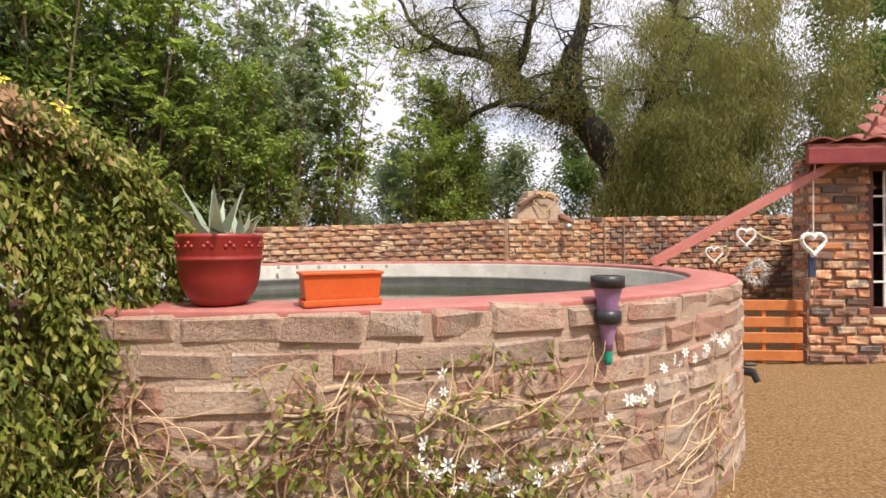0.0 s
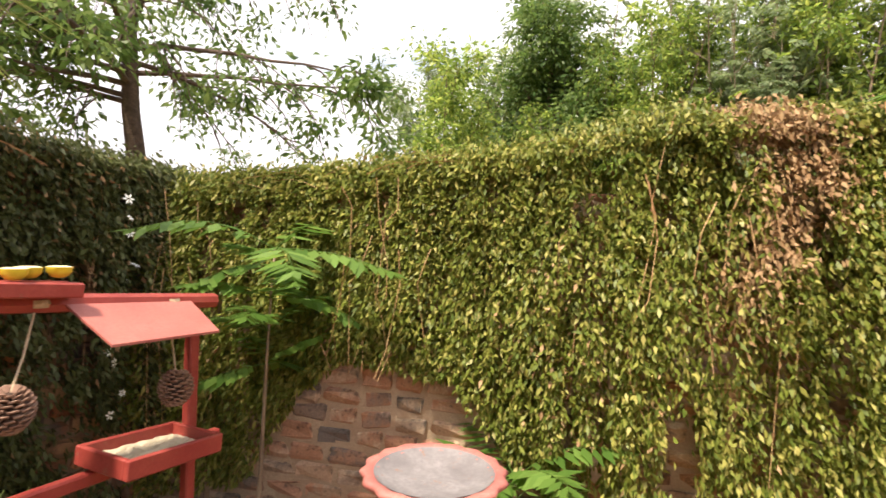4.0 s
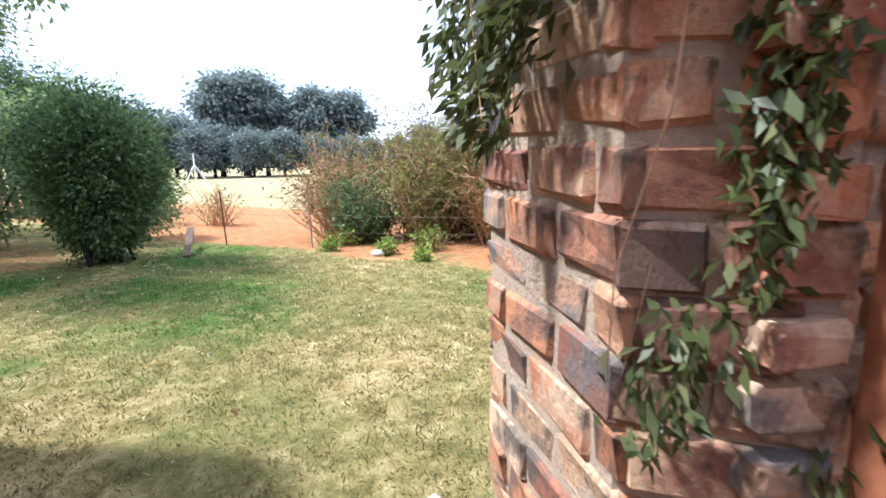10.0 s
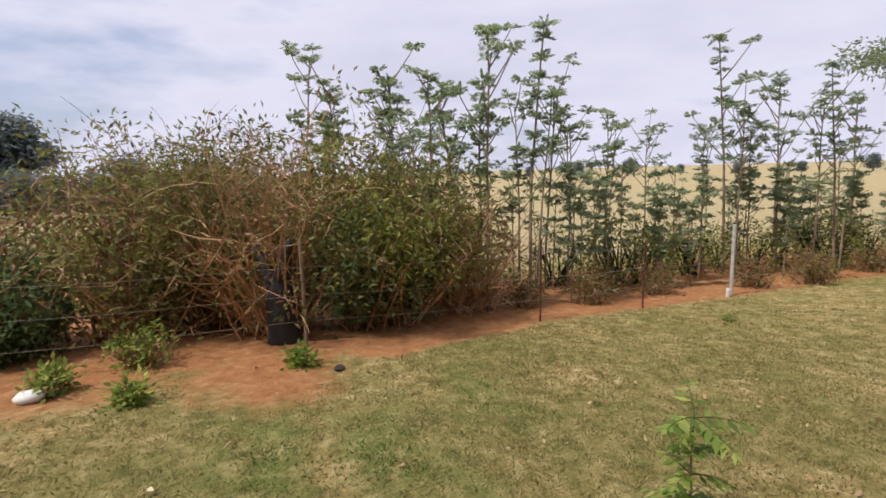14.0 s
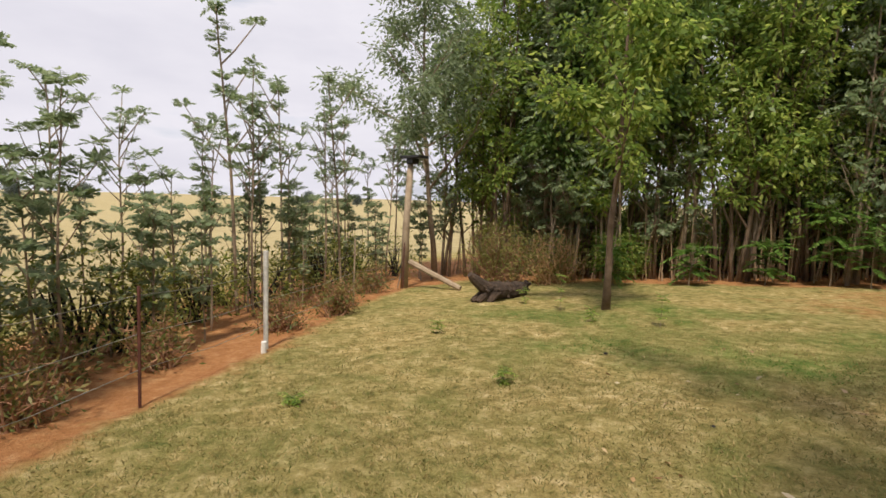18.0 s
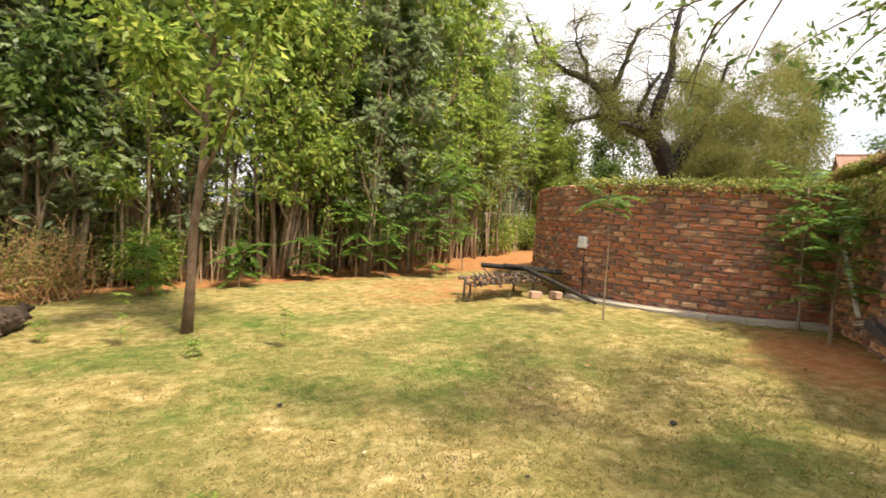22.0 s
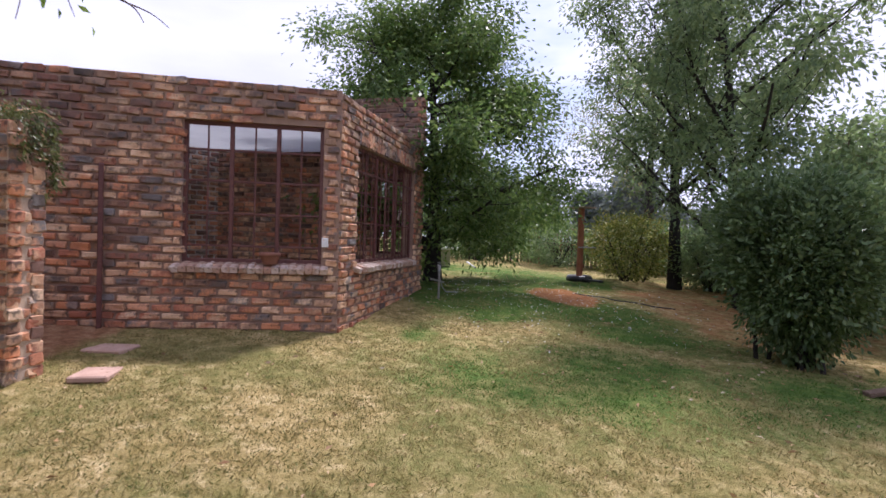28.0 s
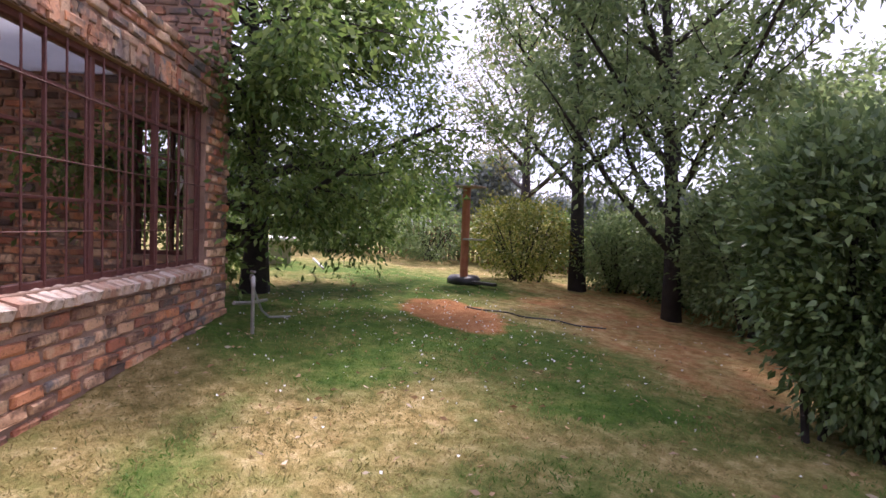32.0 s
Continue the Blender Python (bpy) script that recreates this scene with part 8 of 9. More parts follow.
thing("fallen_fruit", Build().lathe([(0.001, -0.032), (0.02, -0.028), (0.034, -0.006), (0.032, 0.012), (0.018, 0.03), (0.001, 0.032)], 14, (-3.15, -2.28, gz(-3.15, -2.28) + 0.03)), plain("orange_peel", (0.52, 0.22, 0.05), (0.62, 0.32, 0.09), 10, 60, 0.5), "small orange fruit lying on the mulch", "fruit", smooth=True)

# half fruits on the board
for k, (t, o) in enumerate(((0.62, 0.02), (0.69, 0.06), (0.74, 0.03), (0.81, 0.05))):
    p = along(t, 1.062 + 0.003 * k - 0.02 * (t - 0.6), o)
    ob = empty("fruit_half", "halved yellow fruit on the bird table", "fruit", tuple(p), "fruit halves")
    part("skin", Build().lathe([(0.001, 0.0), (0.018, 0.003), (0.032, 0.018), (0.034, 0.034)], 16, tuple(p)), m_fruit, ob, smooth=True)
    part("flesh", Build().lathe([(0.034, 0.034), (0.02, 0.037), (0.001, 0.036)], 16, tuple(p)), m_pulp, ob)

# pine cones on strings
def pine_cone(size, seed):
    r = random.Random(seed)
    core = Build().lathe([(0.001, -0.5 * size), (0.2 * size, -0.42 * size), (0.30 * size, -0.1 * size), (0.24 * size, 0.25 * size), (0.08 * size, 0.48 * size), (0.001, 0.5 * size)], 12)
    scales = Build()
    for i in range(110):
        t = (i + 0.5) / 110
        z = (-0.5 + t) * size
        rad = (0.46 * math.sin(math.pi * (0.12 + 0.80 * (1 - t))) ** 0.8) * size
        a = i * 2.39996
        out = Vector((math.cos(a), math.sin(a), -0.25 + 0.9 * t))
        sd_ = Vector((-math.sin(a), math.cos(a), 0))
        up = Vector((0, 0, 1))
        base = Vector((math.cos(a), math.sin(a), 0)) * rad * 0.42 + up * z
        tip = base + out.normalized() * rad * 0.72
        w = 0.105 * size * r.uniform(0.85, 1.15)
        th = 0.030 * size
        scales.add([base - sd_ * w * 0.5, base + sd_ * w * 0.5, tip + sd_ * w + up * th, tip + out * th * 1.4 + up * th * 0.4, tip - sd_ * w + up * th, tip + sd_ * w - up * th, tip - sd_ * w - up * th],
                   [(0, 1, 2, 4), (4, 2, 3), (0, 6, 5, 1), (2, 5, 3), (3, 5, 6), (3, 6, 4), (1, 5, 2), (0, 4, 6)])
    return core.mesh("core", m_cone_in, True), scales.mesh("scales", m_cone)


for k, (p, size, top) in enumerate((((-2.765, -3.03, 0.56), 0.135, along(-0.06, 1.00)), ((-2.84, -2.66, 0.63), 0.108, along(0.42, 1.01)), ((-3.15, -2.39, 0.71), 0.112, along(0.78, 0.99)), ((-3.50, -1.99, 0.65), 0.115, along(1.22, 0.965)))):
    ob = empty("pine_cone", "open brown pine cone hung on a string", "pine cone", (0, 0, 0), "hanging pine cones")
    c, s = pine_cone(size, k)
    for nm, me in (("core", c), ("scale_cover", s)):
        q = new(nm, me)
        q.parent = ob
        q.location = p
        q.rotation_euler = (0.25 * math.sin(k), 0.2 * math.cos(2 * k), k)
    part("string", Build().tube([(p[0], p[1], p[2] + size * 0.45), ((p[0] + top.x) / 2 + 0.004, (p[1] + top.y) / 2, (p[2] + top.z) / 2), tuple(top)], 0.0035, 5), m_string, ob, "twine")
    part("knot", Build().lathe([(0.034, -0.012), (0.038, 0), (0.034, 0.012)], 12, (top.x, top.y, top.z)), m_string, ob)

# bird bath
bx, by = -2.90, -1.22
bb = empty("bird_bath", "red-rimmed scalloped bird bath on a red pedestal", "bird bath", (bx, by, gz(bx, by)))
part("pedestal", Build().lathe([(0.13, gz(bx, by) - 0.05), (0.13, gz(bx, by) + 0.02), (0.045, gz(bx, by) + 0.05), (0.030, 0.0), (0.031, 0.26), (0.045, 0.31), (0.085, 0.36), (0.09, 0.375), (0.06, 0.40)], 20, (bx, by, 0)), m_feedred, bb, smooth=True)
part("dish", Build().lathe([(0.05, 0.385), (0.12, 0.395), (0.20, 0.425), (0.235, 0.452), (0.24, 0.465), (0.23, 0.474), (0.205, 0.470), (0.19, 0.462)], 64, (bx, by, 0), 0.035, 16), m_cap, bb, "red scalloped rim", True)
part("bowl", Build().lathe([(0.20, 0.4695), (0.17, 0.450), (0.10, 0.438), (0.001, 0.434)], 48, (bx, by, 0)), m_dish, bb, "grey bowl with brown silt", True)

# red edging boards on the ground
eb = empty("edging_frame", "low red-painted timber edging round a straw bed", "garden edging", (-3.6, -1.55, -0.29))
fc = Vector((-3.72, -1.46))
for e in (Vector((-3.02, -2.30)), Vector((-2.55, -0.62))):
    part("board", Build().beam((fc.x, fc.y, gz(*fc) + 0.045), (e.x, e.y, gz(*e) + 0.045), 0.035, 0.12, 0.006), m_feedred, eb)

# palm, yucca and other rosettes
pa = empty("yucca_palm", "slender yucca palm with ringed pale trunk and spiky crown", "palm", (-3.52, -2.66, -0.28))
pts = [(-3.50, -2.66, -0.35), (-3.52, -2.68, 0.0), (-3.585, -2.75, 0.45), (-3.64, -2.785, 0.9), (-3.68, -2.81, 1.3), (-3.72, -2.87, 1.7), (-3.68, -3.02, 2.15)]
W = Build()
fine = []
for i in range(len(pts) - 1):
    for q in range(9):
        fine.append(Vector(pts[i]).lerp(Vector(pts[i + 1]), q / 9))
W.tube(fine, [0.036 - 0.009 * i / len(fine) + (0.0045 if i % 2 else 0) for i in range(len(fine))], 12)
part("trunk", W, m_bark_p, pa, "pale ringed trunk", True)
g = np.random.default_rng(8)
n = 240
a, el = g.uniform(0, 6.28, n), np.linspace(1.45, -0.3, n)
D = np.stack([np.cos(a) * np.cos(el), np.sin(a) * np.cos(el), np.sin(el)], 1)
v, f = blade_cards(np.tile((-3.68, -3.02, 2.14), (n, 1)) + 0.03 * D, D, 0.80 * g.uniform(0.75, 1.1, n), 0.034, 0.2, rows=4)
part("crown", quick_mesh("crown", v, f, 4, m_palm, True), None, pa)
rosette("yucca", "yucca rosette of long stiff green blades", -3.36, -2.58, gz(-3.36, -2.58) + 0.22, 84, 0.62, 0.058, m_yucca, 21, -0.15, 1.45, 0.30, 0.04)
rosette("aloe", "small aloe with pointed green leaves", -3.62, -2.08, gz(-3.6, -2.1) + 0.03, 14, 0.34, 0.055, m_yucca, 22, 0.15, 1.3, 0.25, 0.03)
rosette("aloe", "broad-leaved green aloe by the bird table", -2.98, -3.10, gz(-3, -3.1) + 0.02, 12, 0.42, 0.07, m_yucca, 23, 0.1, 1.3, 0.3, 0.03)
st = empty("lily", "peach lily on a green stalk", "flower", (-2.95, -2.98, -0.25))
part("stalk", Build().tube([(-3.0, -3.06, -0.24), (-2.98, -3.03, 0.1), (-2.95, -3.0, 0.36)], [0.008, 0.007, 0.005], 6), m_yucca, st)
v, f = blade_cards(np.tile((-2.95, -3.0, 0.35), (7, 1)), np.array([[math.cos(k * 0.9), math.sin(k * 0.9), 0.15] for k in range(7)]), 0.085, 0.022, 0.3)
part("petals", quick_mesh("petals", v, f, 4, m_peach, True), None, st)
thing("clay_ball", Build().lathe([(0.001, -0.035), (0.025, -0.025), (0.036, 0), (0.025, 0.026), (0.001, 0.035)], 14, (-3.28, -2.42, gz(-3.28, -2.42) + 0.03)), m_wood_o, "small orange clay ball on the mulch", "ball", smooth=True)

# straw and litter on the bed
g = np.random.default_rng(40)
n = 5200
P = np.stack([g.uniform(-4.6, -1.2, n), g.uniform(-4.3, 0.6, n), np.zeros(n)], 1)
ok = (in_yard(P[:, 0], P[:, 1]) > 0.6)
P = P[ok]
P[:, 2] = [gz(x, y) + 0.012 for x, y, _ in P]
a = g.uniform(0, 6.28, len(P))
v, f = leaf_cards(P, np.stack([np.cos(a), np.sin(a), 0.1 * g.normal(size=len(P))], 1), g.uniform(0.03, 0.2, len(P)), 0.006)
thing("straw_mulch", quick_mesh("straw_mulch", v, f, 4, m_straw), None, "loose straw and bark mulch on the bed", "mulch", kind="stuff")

# ---- the red gate ----
GH, GD = Vector((-2.90, -3.79)), Vector((0.789, 0.614)).normalized()
gate = empty("steel_gate", "open dark red steel gate with bars, braces and wire mesh", "gate", (GH.x, GH.y, -0.2))
GL = 1.48
def gp(t, z, o=0.0):
    q = GH + GD * t
    return Vector((q.x + o * GD.y, q.y - o * GD.x, z))
gup = (GD.x, GD.y, 0)
part("hinge_stile", Build().beam(gp(0, -0.22), gp(0, 2.05), 0.038, 0.038, 0.004, up=gup), m_gatered, gate)
part("latch_stile", Build().beam(gp(GL, -0.20), gp(GL, 2.05), 0.044, 0.044, 0.005, up=gup), m_gatered, gate)
part("middle_stile", Build().beam(gp(0.72, 0.81), gp(0.72, 2.03), 0.032, 0.032, 0.004, up=gup), m_gatered, gate)
for z in (-0.15, 2.03):
    part("rail", Build().beam(gp(0, z), gp(GL, z), 0.05, 0.05, 0.005), m_gatered, gate)
rail = part("middle_rail", Build().beam(gp(0.02, 0.79), gp(GL - 0.03, 0.79), 0.036, 0.042, 0.004), m_gatered, gate)
for t in (0.18, 0.36, 0.54, 0.90, 1.07, 1.25):
    part("bar", Build().beam(gp(t, 0.81), gp(t, 2.01), 0.017, 0.017, 0.003, up=gup), m_gatered, gate)
for a, b in (((0.05, 0.76), (1.20, -0.13)), ((0.70, 0.76), (1.45, 0.28))):
    part("brace", Build().beam(gp(*a), gp(*b), 0.032, 0.034, 0.004), m_gatered, gate)
part("latch", Build().box((0, 0, 0), (0.03, 0.05, 0.07), 0.004, Matrix.Translation(gp(GL - 0.10, 0.60, 0.03)) @ Matrix.Rotation(math.atan2(GD.y, GD.x), 4, "Z")), m_gatered, gate, "box latch and hasp")
gm = Matrix.Translation((gp(GL, 0).x, gp(GL, 0).y, 0)) @ Matrix.Rotation(math.atan2(GD.y, GD.x), 4, "Z")
ring4 = [[(sx * q, sy * q) for sx, sy in ((-1, -1), (1, -1), (1, 1), (-1, 1))] for q in (0.034, 0.028)]
slv = [gm @ Vector((x, y, z)) for z, k in ((-0.16, 0), (0.80, 0), (0.80, 1), (-0.16, 1)) for x, y in ring4[k]]
part("sleeve", Build().add(slv, [(4 * a + i, 4 * a + (i + 1) % 4, 4 * ((a + 1) % 4) + (i + 1) % 4, 4 * ((a + 1) % 4) + i) for a in range(4) for i in range(4)]), m_gatered, gate, "square steel sleeve round the stile")
part("ring_handle", Build().tube([gp(GL - 0.01, 0.815 + 0.032 * math.cos(k * 0.524), -0.046 - 0.024 * math.sin(k * 0.524)) for k in range(13)], 0.007, 7, False), m_gatered, gate, "ring handle")
for k in range(14):
    part("bolt", Build().lathe([(0.001, -0.006), (0.0045, -0.004), (0.006, 0), (0.0045, 0.004), (0.001, 0.006)], 9, tuple(gp(0.08 + 0.095 * k, 0.79, 0.019))), m_gatered, rail)
wm = Build()
for i in range(24):
    for j in range(20):
        t, z = 0.04 + 0.057 * i + (0.028 if j % 2 else 0), -0.11 + 0.042 * j
        if t > 0.50 or z > 0.38:
            continue
        o = -0.03
        c = gp(t, z, o)
        wm.tube([c, gp(t + 0.028, z + 0.042, o)], 0.0016, 3, False)
        wm.tube([c, gp(t - 0.028, z + 0.042, o)], 0.0016, 3, False)
part("wire_mesh", wm, m_greysteel, gate, "galvanised chicken wire")
for i in range(34):
    t = 0.06 + 0.041 * i
    part("wire_strand", Build().tube([gp(t + 0.006 * math.sin(1.9 * q + i), 0.77 - 0.15 * q, 0.012 + 0.004 * math.sin(2.3 * q + 2 * i)) for q in range(7)], 0.0014, 3, False), m_gatered, gate)
thing("gate_post", Build().beam((-2.965, -3.875, -0.35), (-2.97, -3.865, 1.26), 0.055, 0.08, 0.006, up=gup), m_woodpost, "brown wooden post fixed to the brick pier", "post")
thing("strap_bracket", Build().beam((-2.925, -4.09, 0.40), (-2.93, -3.86, 0.40), 0.006, 0.036, 0.002), m_greysteel, "flat steel strap between pier and gate post", "bracket")
gf = empty("gate_post", "dark red steel post against the brick room", "post", (-1.76, -4.92, -0.1))
part("post", Build().beam((-1.77, -4.90, -0.25), (-1.77, -4.90, 1.62), 0.05, 0.05, 0.005), m_rust, gf)

# paving slabs at the gate
for k, (x, y, a, l, w) in enumerate(((-3.43, -4.96, -0.33, 0.36, 0.29), (-2.70, -5.04, 0.9, 0.40, 0.30))):
    s = Build().box((0, 0, 0), (l, w, 0.055), 0.012, Matrix.Translation((x, y, gz(x, y) - 0.002)) @ Matrix.Rotation(a, 4, "Z") @ Matrix.Rotation(0.025, 4, "Y"))
    thing("paving_slab", s, m_slab, "loose pinkish paving slab on the grass by the gate", "paving slab", "slabs at the gate")

# ---- outside ----
# edging strip at the foot of the round wall
es = Build()
for i in range(16):
    a0 = radians(190 + 3.1 * i)
    v = []
    for a in (a0, a0 + radians(3.0)):
        for q in (RING_R + 0.03, RING_R + 0.30):
            p = DAM + q * Vector((math.cos(a), math.sin(a)))
            v += [(p.x, p.y, gz(*p) - 0.05), (p.x, p.y, gz(*p) + 0.045)]
    es.add(v, [(0, 4, 5, 1), (2, 3, 7, 6), (1, 5, 7, 3), (0, 1, 3, 2), (4, 6, 7, 5)])
thing("kerb_strip", es, m_conc, "low concrete strip at the foot of the round wall", "kerb", kind="structure")
bxm = DAM + (RING_R + 0.03) * Vector((math.cos(radians(190.4)), math.sin(radians(190.4))))
wbx = empty("meter_box", "small white box on the round wall", "electrical box", (bxm.x, bxm.y, 0.56))
MB = Matrix.Translation((bxm.x, bxm.y, 0.56)) @ Matrix.Rotation(radians(190.4), 4, "Z")
part("case", Build().box((0, 0, 0), (0.07, 0.20, 0.20), 0.012, MB), m_white, wbx)
part("lid", Build().box((0.039, 0, 0), (0.012, 0.18, 0.18), 0.005, MB), m_white, wbx)
part("conduit", Build().tube([MB @ Vector((0, 0.05, -0.08)), MB @ Vector((0.01, 0.08, -0.5)), MB @ Vector((0.02, 0.1, -0.9))], 0.012, 6), m_black, wbx)

# brushwood rack
m_stick = plain("grey_dead_sticks", (0.075, 0.058, 0.046), (0.15, 0.118, 0.092), 8, 60, 0.95)
rk = empty("brushwood_rack", "low rack of stacked grey-brown branches by the round wall", "brushwood", (-6.1, 4.3, -0.45))
r = random.Random(77)
for i in range(64):
    t = i / 63
    x, y = -6.75 + 1.25 * t, 4.25 + 0.25 * t
    ln = r.uniform(0.7, 1.0)
    a = 1.25 + r.uniform(-0.25, 0.25)
    z = -0.26 + 0.10 * t + r.uniform(0, 0.10)
    d = Vector((math.cos(a), math.sin(a), r.uniform(-0.08, 0.12)))
    c = Vector((x, y, z))
    part("branch", Build().tube(bend(c - d * ln / 2, d, ln, 4, r, 0, 0.05), taper(4, r.uniform(0.012, 0.024), 0.010), 6), m_stick if i % 3 else m_twig_d, rk)
for x, y in ((-6.8, 4.0), (-6.7, 4.55), (-5.6, 4.2), (-5.7, 4.75)):
    part("leg", Build().tube([(x, y, gz(x, y) - 0.05), (x, y, -0.2)], 0.02, 6), m_bark, rk)
part("side_pole", Build().tube([(-6.85, 4.0, -0.24), (-5.5, 4.2, -0.15)], 0.03, 7), m_bark, rk)
part("side_pole", Build().tube([(-6.8, 4.6, -0.22), (-5.5, 4.85, -0.12)], 0.03, 7), m_bark, rk)
for i, (a, b, rad) in enumerate((((-6.3, 4.9, 0.0), (-5.0, 4.35, -0.02), 0.045), ((-5.75, 4.4, 0.05), (-4.95, 3.3, -0.36), 0.04), ((-6.0, 4.6, 0.04), (-4.9, 4.5, 0.0), 0.035))):
    thing("branch", Build().tube([a, tuple((Vector(a) + Vector(b)) / 2 + Vector((0, 0, 0.01))), b], [rad, rad * 0.9, rad * 0.7], 8), m_bark_d, "charred-looking dark branch lying on the brushwood", "branch", "dark branches on the rack")
for k, (x, y) in enumerate(((-5.62, 4.05), (-5.3, 3.95))):
    thing("loose_block", Build().box((x, y, gz(x, y) + 0.06), (0.2, 0.12, 0.12), 0.012), m_slab, "pale loose block under the brushwood", "block", "loose blocks")

# timber gutter and stick leaning on the shaded wall
tg = Build()
a, b = Vector((-3.86, -0.02, 0.02)), Vector((-4.95, -1.36, -0.26))
o3 = Vector((-0.775, 0.63, 0)) * 0.10
tg.beam(a + o3, b + o3, 0.10, 0.02, 0.004).beam(a + o3 * 1.45 + Vector((0, 0, 0.04)), b + o3 * 1.45 + Vector((0, 0, 0.04)), 0.015, 0.09, 0.003).beam(a + o3 * 0.55 + Vector((0, 0, 0.04)), b + o3 * 0.55 + Vector((0, 0, 0.04)), 0.015, 0.09, 0.003)
thing("fallen_gutter", tg, plain("tarred_metal", (0.05, 0.05, 0.055), (0.09, 0.088, 0.09), 6, 60, 0.5, 0.3), "dark sheet-metal gutter lying along the wall", "gutter")
thing("peeled_stick", Build().tube([(-3.0, 1.05, 0.78), (-3.3, 0.72, 0.42), (-3.55, 0.42, 0.06)], [0.025, 0.022, 0.026], 8), m_white, "whitish peeled stick leaning on the wall", "stick")
thing("wire_hoop", Build().tube([(-3.62 + 0.1 * math.cos(k * 0.52), 0.30 + 0.1 * math.sin(k * 0.52), 0.0 + 0.02 * math.sin(k)) for k in range(13)], 0.007, 5, False), m_white, "white hoop of hose at the wall foot", "hose")

# log like a gnarled stump
lg = Build()
r = random.Random(3)
pts = bend((-12.62, 2.42, gz(-12.62, 2.42) + 0.20), (0.16, 1.0, 0.0), 1.2, 9, r, 0, 0.08)
lg.tube(pts, [0.12, 0.15, 0.16, 0.13, 0.16, 0.14, 0.16, 0.14, 0.11, 0.06], 10)
head = [pts[1], pts[0] + Vector((-0.06, -0.12, 0.10)), pts[0] + Vector((-0.12, -0.26, 0.22)), pts[0] + Vector((-0.14, -0.36, 0.30))]
lg.tube(head, [0.13, 0.11, 0.09, 0.05], 9)
for k in range(3):
    a = pts[1 + k // 2] + Vector((0.03 * k, 0, 0.02))
    lg.tube([a, a + Vector((-0.10 + 0.05 * k, -0.16 - 0.03 * k, -0.07)), a + Vector((-0.20 + 0.09 * k, -0.34, -0.20))], [0.085, 0.075, 0.05], 8)
for i in range(190):
    p = r.choice(pts[:9])
    d = Vector((r.gauss(0, 1), r.gauss(0, 1), r.gauss(0.2, 1))).normalized()
    lg.tube([p + d * 0.08, p + d * r.uniform(0.13, 0.175) + Vector((r.gauss(0, 0.02), r.gauss(0, 0.03), 0))], [0.045, 0.018], 6)
thing("log", lg, plain("rotten_brown_bark", (0.035, 0.024, 0.018), (0.10, 0.065, 0.045), 7, 40, 0.95, bumps=1.0, dist=0.03, wear=(0.20, 0.14, 0.10)), "gnarled brown log with broken roots at the lawn's edge", "log")

# lamp pole
lp = empty("lamp_pole", "leaning wooden pole with a flat black lamp", "lamp pole", (-15.3, 3.1, gz(-15.3, 3.1)))
part("pole", Build().tube([(-15.3, 3.1, -1.25), (-15.28, 3.1, 0.2), (-15.2, 3.12, 1.55)], [0.085, 0.075, 0.065], 12), m_timber, lp, "weathered grey pole", True)
part("lamp", Build().box((-15.1, 3.12, 1.66), (0.52, 0.34, 0.06), 0.01).box((-15.15, 3.12, 1.58), (0.2, 0.2, 0.12), 0.02), m_black, lp, "flat black lamp head")
part("wire", Build().tube([(-15.36, 3.1, 0.0), (-15.33, 3.1, -0.6), (-15.4, 3.0, -1.12)], 0.012, 5), m_greysteel, lp)
thing("pole_stay", Build().tube([(-15.2, 3.15, -0.55), (-14.0, 3.4, -1.0)], [0.07, 0.06], 8), m_timber, "fallen timber stay at the foot of the pole", "timber")

# wire fence
fence = empty("wire_fence", "sagging wire fence with thin steel and wooden posts", "fence", (-11, -4.8, -0.8))
FP = [(-7.52, -12.1, 0.95, 0), (-8.15, -10.63, 1.05, 1), (-9.8, -7.5, 1.15, 1), (-10.97, -4.86, 1.05, 0), (-11.91, -3.31, 0.95, 0), (-12.74, -1.72, 1.12, 2), (-14.42, 0.95, 1.15, 1), (-15.25, 3.0, 1.0, 0)]
for x, y, h, kind in FP:
    z = gz(x, y)
    if kind == 2:
        part("post", Build().tube([(x, y, z - 0.1), (x + 0.01, y, z + h)], 0.028, 10), plain("weathered_white_paint", (0.42, 0.41, 0.39), (0.60, 0.59, 0.56), 14, 60, 0.8, wear=(0.28, 0.24, 0.20)), fence, "weathered white-painted post")
    else:
        part("post", Build().tube([(x, y, z - 0.1), (x + 0.02, y + 0.01, z + h)], 0.016 if kind else 0.013, 7), m_timber if kind else m_rust, fence)
for (x0, y0, h0, _), (x1, y1, h1, _) in zip(FP, FP[1:]):
    for q in (0.3, 0.6, 0.92):
        m = ((x0 + x1) / 2, (y0 + y1) / 2, (gz(x0, y0) + gz(x1, y1)) / 2 + 0.95 * q - 0.03)
        part("wire", Build().tube([(x0, y0, gz(x0, y0) + 0.95 * q), m, (x1, y1, gz(x1, y1) + 0.95 * q)], 0.003, 4), m_greysteel, fence)
thing("post_stub", Build().tube([(-12.62, -1.82, gz(-12.6, -1.8) - 0.02), (-12.61, -1.82, gz(-12.6, -1.8) + 0.13)], 0.03, 8), m_white, "short white stub beside the fence post", "stub")
# far mast
fm = empty("mast", "thin tripod mast in the field", "mast", on(-24, -40))
for k in range(3):
    a = k * 2.1
    part("leg", Build().tube([(-24 + 1.1 * math.cos(a), -40 + 1.1 * math.sin(a), gz(-24, -40) - 0.1), (-24, -40, gz(-24, -40) + 1.6)], 0.05, 5), m_white, fm)
